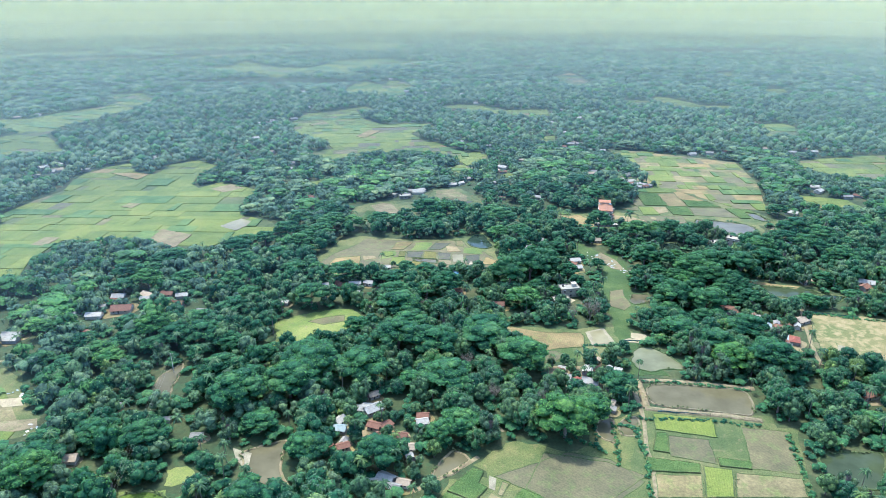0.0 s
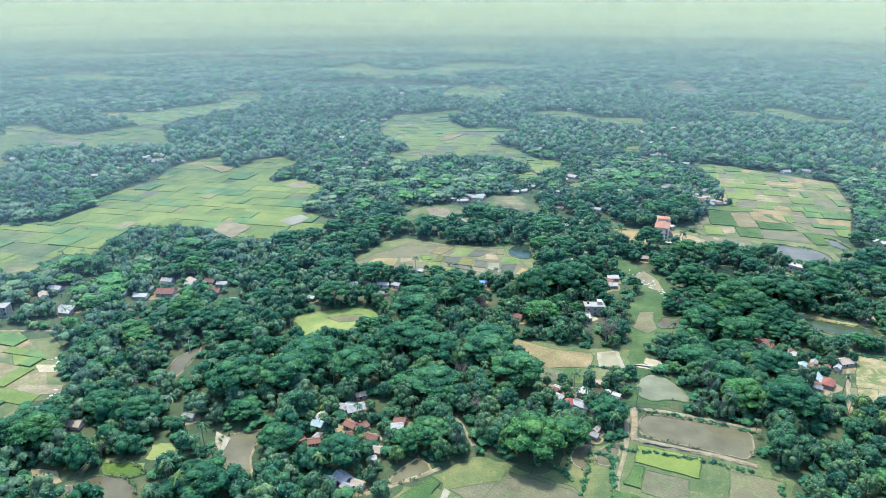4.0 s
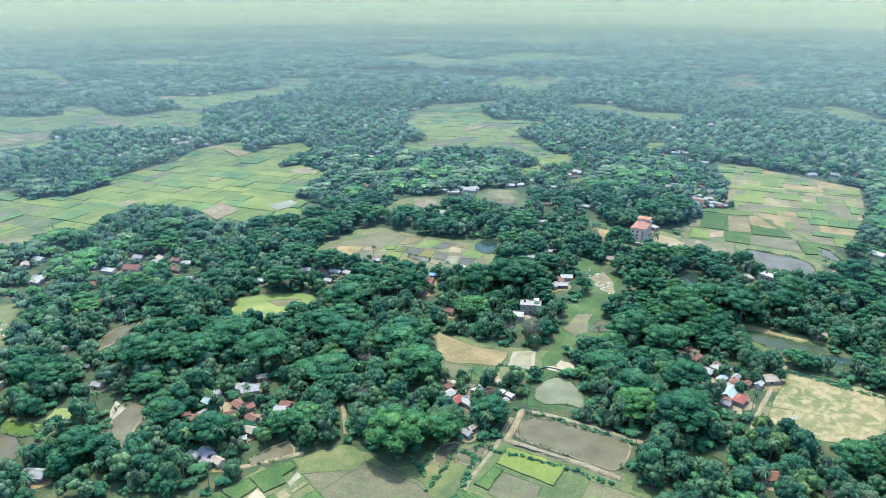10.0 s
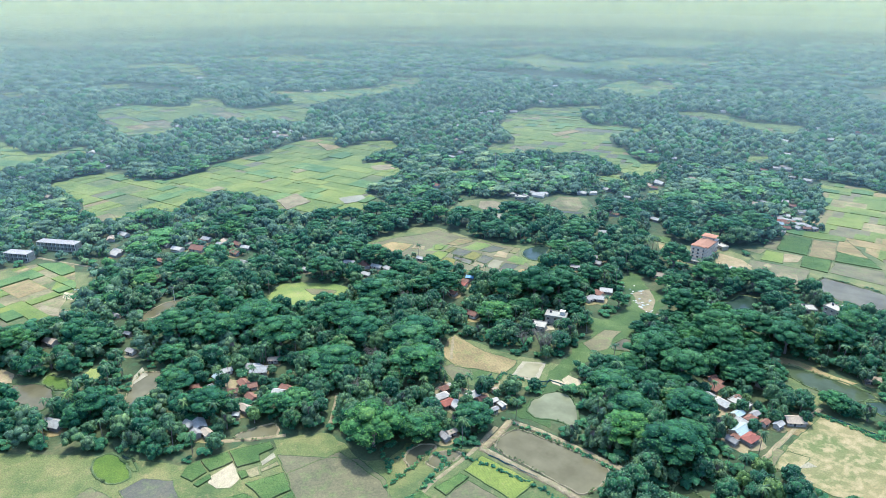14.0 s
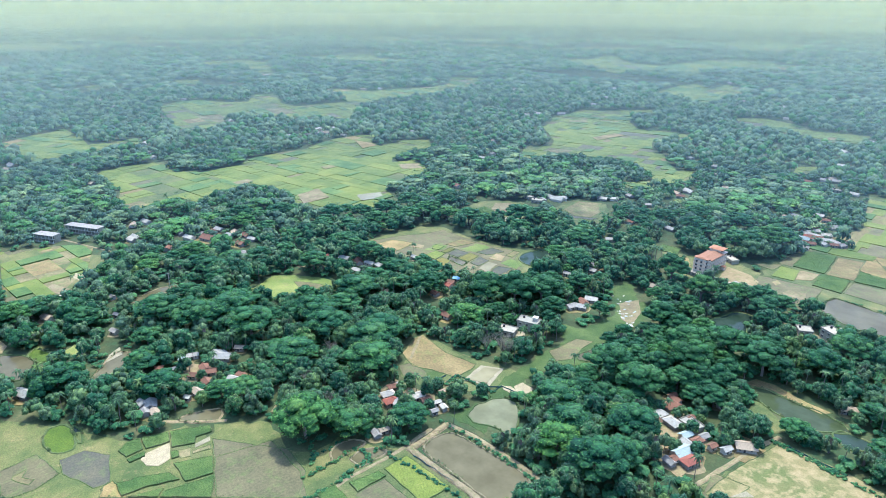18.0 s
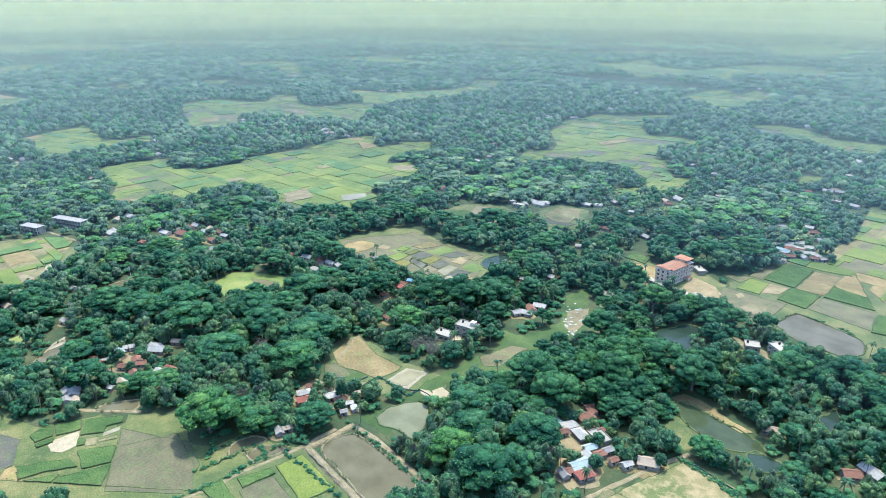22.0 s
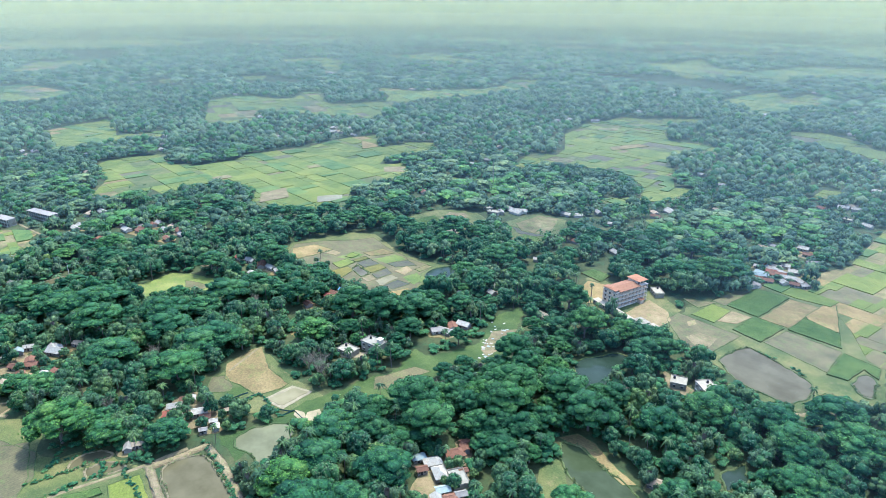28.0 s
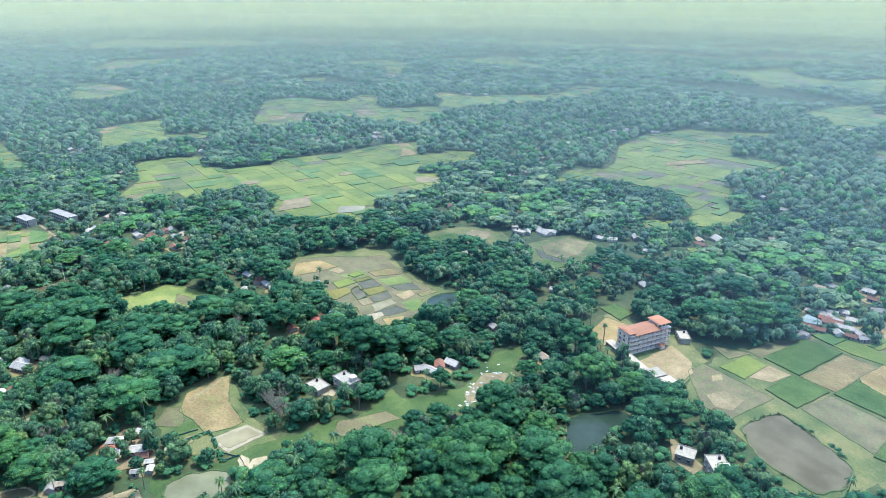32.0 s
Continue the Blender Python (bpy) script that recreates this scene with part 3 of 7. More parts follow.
plot("grass", (-287, 270.7), (-267.4, 281.5), (-253.9, 274.5), (-240.6, 250.9), (-221, 244.8), (-209.7, 228.1), (-228.8, 224.3))
plot("grass", (176.8, 343.9), (189.7, 396.5), (219.8, 393.6), (220.3, 337.6), (202.8, 334.9))
plot("grass", (-254.1, 262.4), (-254, 278.7), (-218.2, 232.9), (-226.8, 227.7))
plot("dim_grass", (70.8, 406.9), (56.3, 426.6), (69, 430.5), (73.4, 432.3), (71.1, 422.5), (72.7, 410.2))
plot("dim_grass", (54.9, 480.1), (54.6, 507.3), (73.2, 491.1), (66.8, 475.3))
plot("dim_grass", (74.4, 484), (76.6, 492.5), (86.7, 484), (84.6, 474))
plot("mud", (-120.0, 352.2), (-111.5, 358.8), (-99.5, 363.1), (-98.0, 355.1), (-108.9, 349.1))
plot("meadow", (-140.3, 212), (-131.4, 216.5), (-122.2, 208.3), (-133.6, 203.4))
plot("meadow", (-154.1, 197.5), (-132.1, 201), (-127.5, 194.4), (-150.8, 192))
# waters
plot("water_brown", (72.6, 282.5), (73.6, 301.0), (98.0, 301.6), (123.6, 299.9), (122.9, 285.8), (119.5, 277.6), (100.2, 279.6), (85.3, 280.6))
plot("water_brown", (-114.2, 225.6), (-104.4, 232.7), (-94.3, 238.6), (-93.4, 221.7), (-83, 204.9), (-92.2, 202.5))
plot("water_brown", (-180.1, 279.5), (-173.5, 297.4), (-170.8, 290), (-165.9, 262.2), (-172.4, 259.5))
plot("water_dark", (118.6, 490.4), (127.7, 518.6), (138.9, 519.5), (139, 502.2), (144.7, 491.5), (147.4, 479), (139.5, 472.8))
plot("soil", (161.8, 434.9), (164.7, 444.1), (174.4, 445.1), (190.6, 439.8), (203.0, 438.0), (199.4, 433.0), (172.3, 437.5))
plot("grass", (171.3, 424.1), (189.5, 414.0), (189.9, 403.3), (186.2, 399.4), (180.2, 402.4), (172.4, 412.2))
plot("water_green", (163.6, 434.0), (172.3, 438.5), (186.7, 435.4), (199.4, 435.1), (209.9, 431.3), (214.0, 425.6), (200.7, 416.7), (191.8, 417.5), (182.4, 419.4), (171.3, 425.1))
plot("water_dark", (219.5, 472.7), (222.9, 486.8), (230.8, 475.2), (227, 464.5))
plot("water_grey", (-158.6, 178.8), (-145.8, 190.2), (-129.8, 189.5), (-118.4, 177.4), (-141.3, 169.5))
plot("algae", (-151.9, 195.9), (-138.1, 199.8), (-127.4, 195.4), (-132.3, 191), (-145.6, 189.5), up=0.08)
plot("dim_grass", (50.7, 495.7), (58.1, 513.5), (70.8, 494), (61.6, 479))
plot("water_green", (148.6, 308.6), (165.4, 302.4), (161.6, 293.5), (147.4, 298))
plot("water_dark", (222.1, 530.4), (229.3, 540.1), (234.5, 526.1), (228.9, 522))
# fields near
plot("sand", (147.9, 366), (155.6, 377.5), (162.9, 365.9), (156.7, 358.8))
plot("sand", (-71.4, 248.4), (-63.2, 251.3), (-52.7, 235.8), (-59.2, 231.4))
plot("sand", (-178.1, 183.9), (-166.9, 185.7), (-158.4, 180.8), (-164.4, 173))
plot("sand", (-241.7, 234.6), (-218.5, 240.8), (-213.1, 234.4), (-231.8, 226.7))
plot("white", (-249.3, 253.2), (-236.5, 257.7), (-232.4, 250.4), (-240.8, 247.5))
plot("paddy", (-277.1, 262.8), (-262.7, 267.7), (-249.6, 253.1), (-260.3, 249.4))
plot("white", (-117.2, 229.2), (-107.5, 226.5), (-104.9, 215.5), (-112.8, 221.6))
plot("white", (28.7, 390.8), (36.6, 394.1), (42.4, 404.2), (46.7, 399.5), (38.8, 389.7))
plot("sand", (153.7, 523.5), (166, 520.6), (181.7, 518.1), (181.6, 511.1), (166.8, 510.6))
plot("mud", (-1.2, 222.6), (30, 241.5), (48.4, 238.3), (60.2, 225.2), (36.9, 202.6))
plot("straw", (179.5, 341.0), (182.1, 362.2), (186.9, 378.8), (191.6, 396.5), (220.0, 394.4), (234.0, 391.0), (232.0, 360.0), (220.2, 340.2), (202.5, 336.5))
plot("meadow", (185.4, 371.8), (187.6, 379.5), (196.8, 381.0), (199.0, 368.0), (196.0, 357.0), (183.4, 361.2))
plot("soil", (59.1, 558.9), (49.6, 581.6), (66.1, 587.6), (80.3, 562.9), (74.6, 552.8))
plot("crop", (38.1, 587.5), (39.1, 599.4), (54.1, 600.7), (57.6, 586.4))
plot("sand", (98.9, 559.8), (95.8, 590.2), (113.3, 585.1), (121.9, 576.4), (126.9, 557.5))
plot("sand", (78.9, 457.8), (66.6, 477.2), (73.2, 491.1), (82.9, 475.2), (87.5, 455))
# yards, ponds and plots by the village
plot("sand", (137.9, 376.1), (138.7, 399.7), (149.1, 386.4), (159.8, 384.1), (166.9, 376.4), (166.9, 357.7), (168.6, 342.2), (161.1, 344.9), (151.6, 356.7))
plot("sand", (25.2, 301.7), (24.3, 313.8), (39.8, 315.1), (49.7, 317.4), (56.4, 310.2), (53.2, 297.7), (38.2, 296.7))
plot("grass", (-11.3, 213.1), (26.8, 217.0), (60.3, 220.4), (93.9, 223.8), (125.2, 227.0), (123.2, 201.0), (91.9, 197.8), (58.3, 194.4), (24.8, 191.0), (-13.3, 187.1))
plot("grass", (-105, 150), (-73, 172), (-17, 200), (40, 222), (62, 232), (62, 208), (40, 190), (12, 160), (-30, 132), (-75, 122))
plot("grass", (64.8, 271.4), (136.6, 269.8), (125.2, 223.0), (51.4, 215.5))
plot("water_grey", (81.2, 400.7), (84.6, 414.1), (96.5, 414.7), (96.0, 402.6), (85.1, 396.8))
plot("paddy", (71.5, 262.0), (72.6, 274.6), (99.7, 273.0), (98.0, 258.5), (79.1, 261.0))
plot("mud", (76.5, 258.0), (93.9, 256.5), (92.5, 239.9), (74.0, 243.5))
plot("crop", (67.6, 245.9), (71.3, 259.2), (75.6, 259.2), (73.6, 245.0))
plot("dim_grass", (101.0, 271.6), (110.3, 269.4), (106.6, 245.0), (95.4, 245.3))
plot("mud", (111.3, 267.7), (132.3, 266.4), (125.1, 236.7), (106.8, 238.4))
plot("crop", (94.0, 243.7), (107.2, 242.5), (106.3, 237.7), (93.7, 238.5))
plot("crop", (63.7, 241.0), (85.7, 238.8), (83.8, 233.2), (63.3, 232.2))
plot("stubble", (65.3, 230.6), (83.9, 231.8), (82.0, 218.6), (63.7, 216.8))
plot("paddy", (86.8, 237.8), (97.7, 236.4), (93.9, 219.8), (83.1, 218.7))
plot("stubble", (98.8, 234.8), (125.1, 234.0), (123.0, 222.8), (95.0, 219.9))
plot("water_green", (138.8, 251.0), (152.0, 254.2), (168.0, 255.1), (155.4, 229.7), (141.5, 230.9), (134.9, 236.0))
plot("algae", (-57.3, 169.1), (-64.4, 173.8), (-63.3, 179.6), (-56.1, 181.6), (-43.8, 178.8), (-40.5, 176.5), (-41.0, 170.8), (-46.8, 168.0))
plot("water_dark", (-59.8, 182.9), (-52.8, 184.6), (-41.4, 181.1), (-43.2, 179.4), (-53.5, 181.1))
plot("meadow", (-71.5, 156.0), (-66.2, 163.7), (-51.0, 164.1), (-49.0, 160.8), (-48.5, 149.7))
plot("mud", (-47.7, 149.5), (-48.4, 164.0), (-28.0, 166.3), (-24.7, 155.5), (-26.4, 147.7), (-29.7, 144.6))
plot("stubble", (-39.9, 152.0), (-40.4, 157.7), (-36.7, 154.9), (-31.3, 157.5), (-29.3, 154.8), (-38.3, 151.1))
plot("bog", (-37.0, 169.4), (-35.6, 179.4), (-24.5, 186.0), (-6.1, 178.5), (-7.8, 172.4), (-17.4, 170.4), (-26.4, 166.9))
plot("soil", (-5.9, 175.5), (-6.3, 179.7), (7.7, 179.6), (-0.7, 171.8))
plot("crop", (-23.7, 189.4), (-26.9, 194.5), (-25.6, 200.1), (-17.3, 196.9), (-17.1, 190.3))
plot("crop", (-25.2, 200.5), (-20.6, 210.9), (-13.5, 207.9), (-16.4, 198.3))
plot("crop", (-15.0, 189.6), (-15.0, 196.9), (-12.0, 196.0), (-12.3, 189.7))
plot("crop", (-20.3, 211.8), (-10.7, 226.5), (-6.6, 224.5), (-8.1, 217.4), (-4.3, 215.4), (-8.9, 206.7))
plot("white", (-10.7, 193.7), (-13.7, 197.0), (-12.7, 207.5), (-2.3, 202.9), (-1.6, 197.0), (-5.6, 193.3))
plot("white", (-3.7, 215.3), (-3.7, 222.6), (-0.5, 221.1), (-1.1, 214.0))
plot("stubble", (-6.3, 206.0), (-2.6, 212.6), (2.8, 209.7), (1.0, 205.9))
plot("stubble", (0.3, 212.1), (1.6, 219.7), (4.6, 218.2), (2.0, 211.5))
plot("crop", (-6.1, 205.1), (-4.8, 207.3), (-0.3, 205.8), (-1.4, 203.2))
plot("crop", (2.3, 202.2), (10.0, 215.8), (20.2, 210.8), (16.1, 200.0), (10.0, 201.4))
plot("crop", (-3.3, 179.7), (-0.2, 187.7), (6.4, 198.1), (13.4, 198.9), (7.5, 187.8), (5.4, 178.3))
plot("crop", (15.8, 191.1), (21.8, 209.9), (32.9, 202.9), (17.8, 188.9))
plot("crop", (8.0, 179.9), (13.9, 191.5), (16.9, 188.2))
plot("mud", (11.4, 216.6), (19.4, 240.0), (29.9, 238.9), (46.2, 236.3), (61.5, 229.3), (33.1, 203.1))
plot("water_brown", (-26.0, 218.3), (-27.3, 223.2), (-20.6, 239.0), (-12.0, 233.1), (-17.0, 223.6))
plot("water_brown", (45.1, 253.0), (43.8, 259.8), (46.3, 266.0), (52.0, 269.0), (52.9, 265.5), (52.4, 254.5), (51.6, 249.7))
plot("water_brown", (54.8, 255.7), (55.4, 266.7), (61.8, 271.1), (64.8, 271.1), (64.4, 255.5))
plot("turbid", (72.3, 315.4), (70.8, 323.6), (72.4, 335.0), (78.8, 340.8), (84.8, 339.8), (92.8, 331.3), (99.9, 317.2), (87.0, 316.8), (79.7, 313.0))
plot("soil", (7.1, 335.5), (0.1, 353.1), (0.9, 358.6), (25.6, 352.5), (45.7, 354.5), (47.8, 348.6), (45.9, 336.9), (32.0, 334.0), (21.3, 329.5))
plot("mud", (15.8, 324.5), (18.3, 330.8), (30.4, 330.9), (33.8, 325.6), (27.8, 317.1))
plot("dim_grass", (32.2, 330.2), (36.1, 340.1), (40.6, 334.2), (43.6, 322.2), (38.7, 321.3))
plot("white", (51.2, 337.7), (48.6, 355.4), (60.0, 361.1), (65.0, 342.5))
plot("water_pale", (52.9, 340.0), (51.2, 354.6), (59.0, 359.0), (62.3, 343.7), up=0.05)
plot("grass", (60.5, 341.4), (58.7, 357.1), (62.7, 356.9), (65.1, 344.2))
plot("stubble", (45.0, 322.8), (43.4, 330.7), (49.2, 331.0), (52.3, 323.2))
plot("white", (69.3, 347.4), (73.6, 350.0), (81.3, 347.9), (79.3, 344.8), (72.4, 345.3))
plot("white", (74.7, 351.0), (75.7, 357.0), (83.8, 355.8), (84.6, 349.7), (78.9, 347.8))
plot("mud", (67.5, 394.0), (69.9, 406.8), (71.1, 417.1), (80.3, 421.0), (79.9, 409.0), (82.1, 396.5), (76.8, 387.4))
plot("mud", (176.9, 355.6), (191.7, 357.6), (189.4, 347.4), (178.9, 337.7))
plot("white", (191.3, 353.6), (195.0, 352.6), (187.4, 345.5))
plot("water_dark", (206.9, 418.9), (208.1, 425.8), (219.5, 424.9), (228.0, 424.6), (215.7, 410.6))
plot("mud", (119.2, 575.9), (118.5, 589.4), (159.2, 592.4), (159.7, 557.5), (145.6, 555.9))
plot("sand", (140.1, 565.3), (142.3, 576.4), (153.0, 578.2), (155.6, 565.3), (149.7, 560.5))
plot("sand", (129.1, 582.7), (130.9, 588.1), (134.7, 585.0), (133.5, 578.5))
plot("paddy", (125.2, 594.2), (124.5, 618.3), (137.5, 618.1), (140.2, 595.2))
plot("sand", (140.2, 598.7), (137.8, 618.6), (150.2, 620.9), (149.7, 605.1))
plot("crop", (131.8, 623.8), (129.8, 663.7), (150.5, 667.5), (152.8, 623.9))
plot("crop", (152.3, 596.1), (151.1, 622.3), (170.1, 621.9), (170.4, 594.6))
plot("soil", (154.3, 624.1), (151.6, 666.7), (168.9, 669.6), (172.0, 625.1))
plot("soil", (170.0, 649.8), (169.1, 678.6), (174.7, 681.6), (193.1, 643.9), (176.5, 643.4))
plot("crop", (172.6, 622.9), (171.7, 645.6), (194.0, 642.2), (202.5, 624.8), (196.5, 624.4))
plot("mud", (171.5, 596.3), (172.5, 620.5), (204.2, 621.2), (209.1, 592.0))
plot("crop", (210.1, 589.7), (205.8, 620.1), (225.8, 618.1), (229.2, 606.2), (220.1, 610.6), (219.6, 592.3))
plot("water_grey", (221.7, 589.6), (221.5, 607.9), (229.6, 604.7), (235.5, 584.0), (231.2, 582.0))
plot("mud", (121.1, 623.2), (122.5, 648.9), (129.7, 657.9), (131.0, 622.4))
plot("stubble", (107.3, 609.9), (118.9, 618.2), (125.0, 623.0), (122.3, 605.6))
plot("water_grey", (166.1, 556.1), (167.0, 579.1), (170.0, 584.0), (191.6, 580.1), (210.6, 574.7), (215.7, 560.8), (212.3, 544.9), (196.9, 544.6), (185.4, 545.1))
# mid field plots
plot("grass", (-126.0, 429.0), (-146.0, 444.5), (-140.0, 475.0), (-137.0, 498.0), (-122.0, 510.0), (-89.7, 506.0), (-57.4, 508.1), (-40.0, 513.0), (-20.0, 527.0), (-8.0, 500.0), (-10.0, 482.0), (2.0, 454.4), (-23.3, 443.2), (-40.3, 447.2), (-59.1, 433.9), (-81.0, 442.0), (-105.0, 425.0))
plot("mud", (-125.6, 431.7), (-141.0, 446.5), (-133.0, 469.5), (-121.0, 488.0), (-116.0, 505.0), (-89.7, 501.7), (-57.4, 503.1), (-36.6, 508.3), (-30.3, 492.1), (-16.1, 481.7), (-0.2, 454.4), (-23.3, 446.2), (-40.3, 450.2), (-59.1, 435.9), (-81.0, 445.0), (-109.0, 428.0))
plot("water_dark", (-26.9, 492.4), (-32.6, 502.5), (-29.0, 521.2), (-19.4, 524.3), (-14.0, 506.2), (-10.0, 498.3), (-14.9, 489.8), up=0.12)
plot("soil", (-112.0, 430.0), (-133.0, 440.0), (-130.5, 458.0), (-112.0, 464.9), (-109.5, 446.1), up=0.1)
plot("sand", (-108.1, 456.3), (-109.9, 464.0), (-102.1, 466.1), (-99.1, 460.7), up=0.12)
plot("meadow", (-94.7, 459.6), (-98.0, 477.2), (-87.0, 478.9), (-85.6, 466.5), up=0.1)
plot("paddy", (-92.4, 465.2), (-97.0, 473.4), (-89.0, 475.3), (-87.0, 467.5), up=0.14)
plot("paddy", (-86.9, 450.6), (-87.2, 464.0), (-77.4, 465.1), (-75.1, 450.7), up=0.14)
plot("olive", (-74.2, 441.4), (-73.9, 457.0), (-65.1, 456.2), (-58.3, 442.6), (-62.3, 439.3), up=0.12)
plot("olive", (-82.6, 465.9), (-83.6, 478.1), (-78.4, 477.6), (-77.9, 466.0), up=0.12)
plot("bog", (-75.9, 465.7), (-77.6, 477.9), (-65.0, 478.9), (-65.3, 466.0), up=0.12)
plot("olive", (-63.0, 463.9), (-63.9, 478.6), (-55.3, 478.3), (-53.2, 464.2), up=0.14)
plot("water_grey", (-70.2, 457.9), (-71.3, 464.2), (-52.0, 462.9), (-51.5, 454.7), up=0.12)
plot("bog", (-51.6, 464.0), (-53.5, 478.2), (-43.0, 476.4), (-42.4, 462.9), up=0.14)
plot("water_pale", (-39.6, 459.0), (-41.8, 474.1), (-33.4, 475.2), (-30.2, 458.5), up=0.02)
plot("sand", (-49.5, 454.3), (-50.9, 461.9), (-41.8, 461.5), (-41.2, 454.5), up=0.12)
plot("bog", (-28.8, 456.4), (-31.2, 473.2), (-20.3, 476.3), (-19.9, 462.4), up=0.1)
plot("white", (-27.5, 450.8), (-27.4, 461.2), (-21.9, 460.5), (-19.2, 452.0), up=0.12)
plot("soil", (-18.2, 457.5), (-15.1, 471.6), (-6.8, 464.7), (-2.5, 455.5), up=0.1)
plot("soil", (-90.7, 480.3), (-89.9, 497.4), (-75.8, 500.3), (-81.2, 481.6), up=0.1)
plot("meadow", (-75.0, 480.8), (-73.5, 498.5), (-59.5, 501.3), (-62.8, 483.4), up=0.08)
plot("bog", (-61.5, 483.3), (-57.8, 499.6), (-45.1, 499.4), (-51.9, 484.8), up=0.1)
plot("sand", (-45.8, 480.4), (-48.6, 492.6), (-39.7, 491.8), (-35.4, 481.8), up=0.1)
plot("stubble", (-40.0, 494.0), (-41.8, 505.7), (-36.4, 507.1), (-34.0, 494.7), up=0.1)
plot("meadow", (-32.3, 478.4), (-34.3, 491.7), (-20.6, 489.8), (-18.0, 478.5), up=0.1)
# left middle fields
plot("grass", (-143.0, 552.0), (-146.0, 590.0), (-128.0, 612.9), (-108.0, 611.0), (-89.6, 590.0), (-82.0, 565.0), (-93.3, 556.3), (-120.0, 546.0))
plot("crop", (-132.3, 552.8), (-132.0, 579.2), (-113.2, 574.8), (-99.7, 568.0), (-103.7, 557.1))
plot("sand", (-122.2, 577.8), (-131.6, 597.1), (-122.7, 606.1), (-112.8, 605.1), (-102.1, 583.9), (-103.0, 575.1))
plot("water_pale", (-93.0, 561.3), (-97.6, 569.7), (-91.8, 577.7), (-83.6, 570.3), (-84.7, 560.3))
plot("grass", (-81.9, 620.5), (-78.0, 660.0), (-52, 668.0), (-30.0, 640.0), (-22.0, 606.0), (-42.0, 594.0), (-62.0, 606.0))
plot("stubble", (-72.5, 625.6), (-75.0, 657.0), (-58.1, 664.7), (-41.8, 640.4), (-40.3, 621.1), (-54.8, 615.9))
plot("bog", (-69.7, 617.3), (-45.3, 620.1), (-34.1, 624.0), (-36.9, 614.8), (-51.4, 608.7))
plot("crop", (-40.1, 599.0), (-46.9, 610.4), (-35.4, 613.8), (-28.5, 612.4), (-27.3, 602.4))
plot("paddy", (-9.2, 724.3), (-3, 740.4), (4.9, 734), (1.6, 718.2))
# bare and flooded plots in the great paddy field
plot("sand", (-308.5, 487.3), (-296.2, 508.4), (-264.8, 497.6), (-264.6, 466.8), up=0.6)
plot("stubble", (-369.0, 567.5), (-368.1, 584.1), (-355.3, 586.9), (-356.3, 564.3), up=0.6)
plot("water_pale", (-251.2, 521.4), (-240.0, 543.9), (-224.1, 536.2), (-231.9, 512.2), up=0.45)
plot("sand", (-383.3, 460.7), (-383.9, 478.5), (-371.4, 479.6), (-370.7, 459.7), up=0.6)
plot("soil", (-455.1, 692.2), (-426.5, 695.4), (-407.7, 692.0), (-408.6, 666.7), up=0.6)
plot("sand", (-311.3, 638.3), (-297.7, 658.3), (-278.6, 645.5), (-292.1, 626.2), up=0.6)
plot("stubble", (-320.3, 1025.3), (-305.3, 1055.8), (-290.9, 1034.1), (-304.3, 1005.6), up=0.6)
plot("soil", (-224.3, 935.6), (-215.6, 983.7), (-196.4, 981.7), (-208.7, 922.1), up=0.6)


# ---- paths, dykes and hedges ----
def strip(name, pts, width, height, material, label, category):
    """A low rounded band along a line: a trodden path or an earth dyke."""
    line = ragged(list(pts) + list(pts)[::-1], 3.0, 0.4)
    line = line[: max(2, len(line) // 2)]
    verts, faces = [], []
    for i, p in enumerate(line):
        a, b = Vector(line[max(0, i - 1)]), Vector(line[min(len(line) - 1, i + 1)])
        e = (b - a).normalized()
        w = width * (1 + 0.25 * noise.noise((p[0] * 0.2, p[1] * 0.2, 3)))
        verts += [(p[0] + e.y * w * k, p[1] - e.x * w * k, h) for k, h in ((-0.5, 0.0), (-0.3, height), (0.3, height), (0.5, 0.0))]
    for i in range(len(line) - 1):
        faces += [(4 * i + k, 4 * i + k + 1, 4 * i + k + 5, 4 * i + k + 4) for k in range(3)]
    SPOTS.extend((p[0], p[1], width * 0.5) for p in line)
    return tagged(mesh_ob(name, verts, faces, material), label, category, kind="structure")


def path(*pts):
    strip("path", pts, 2.3, 0.2, MAT["bank"], "trodden pale earth path between plots", "path")


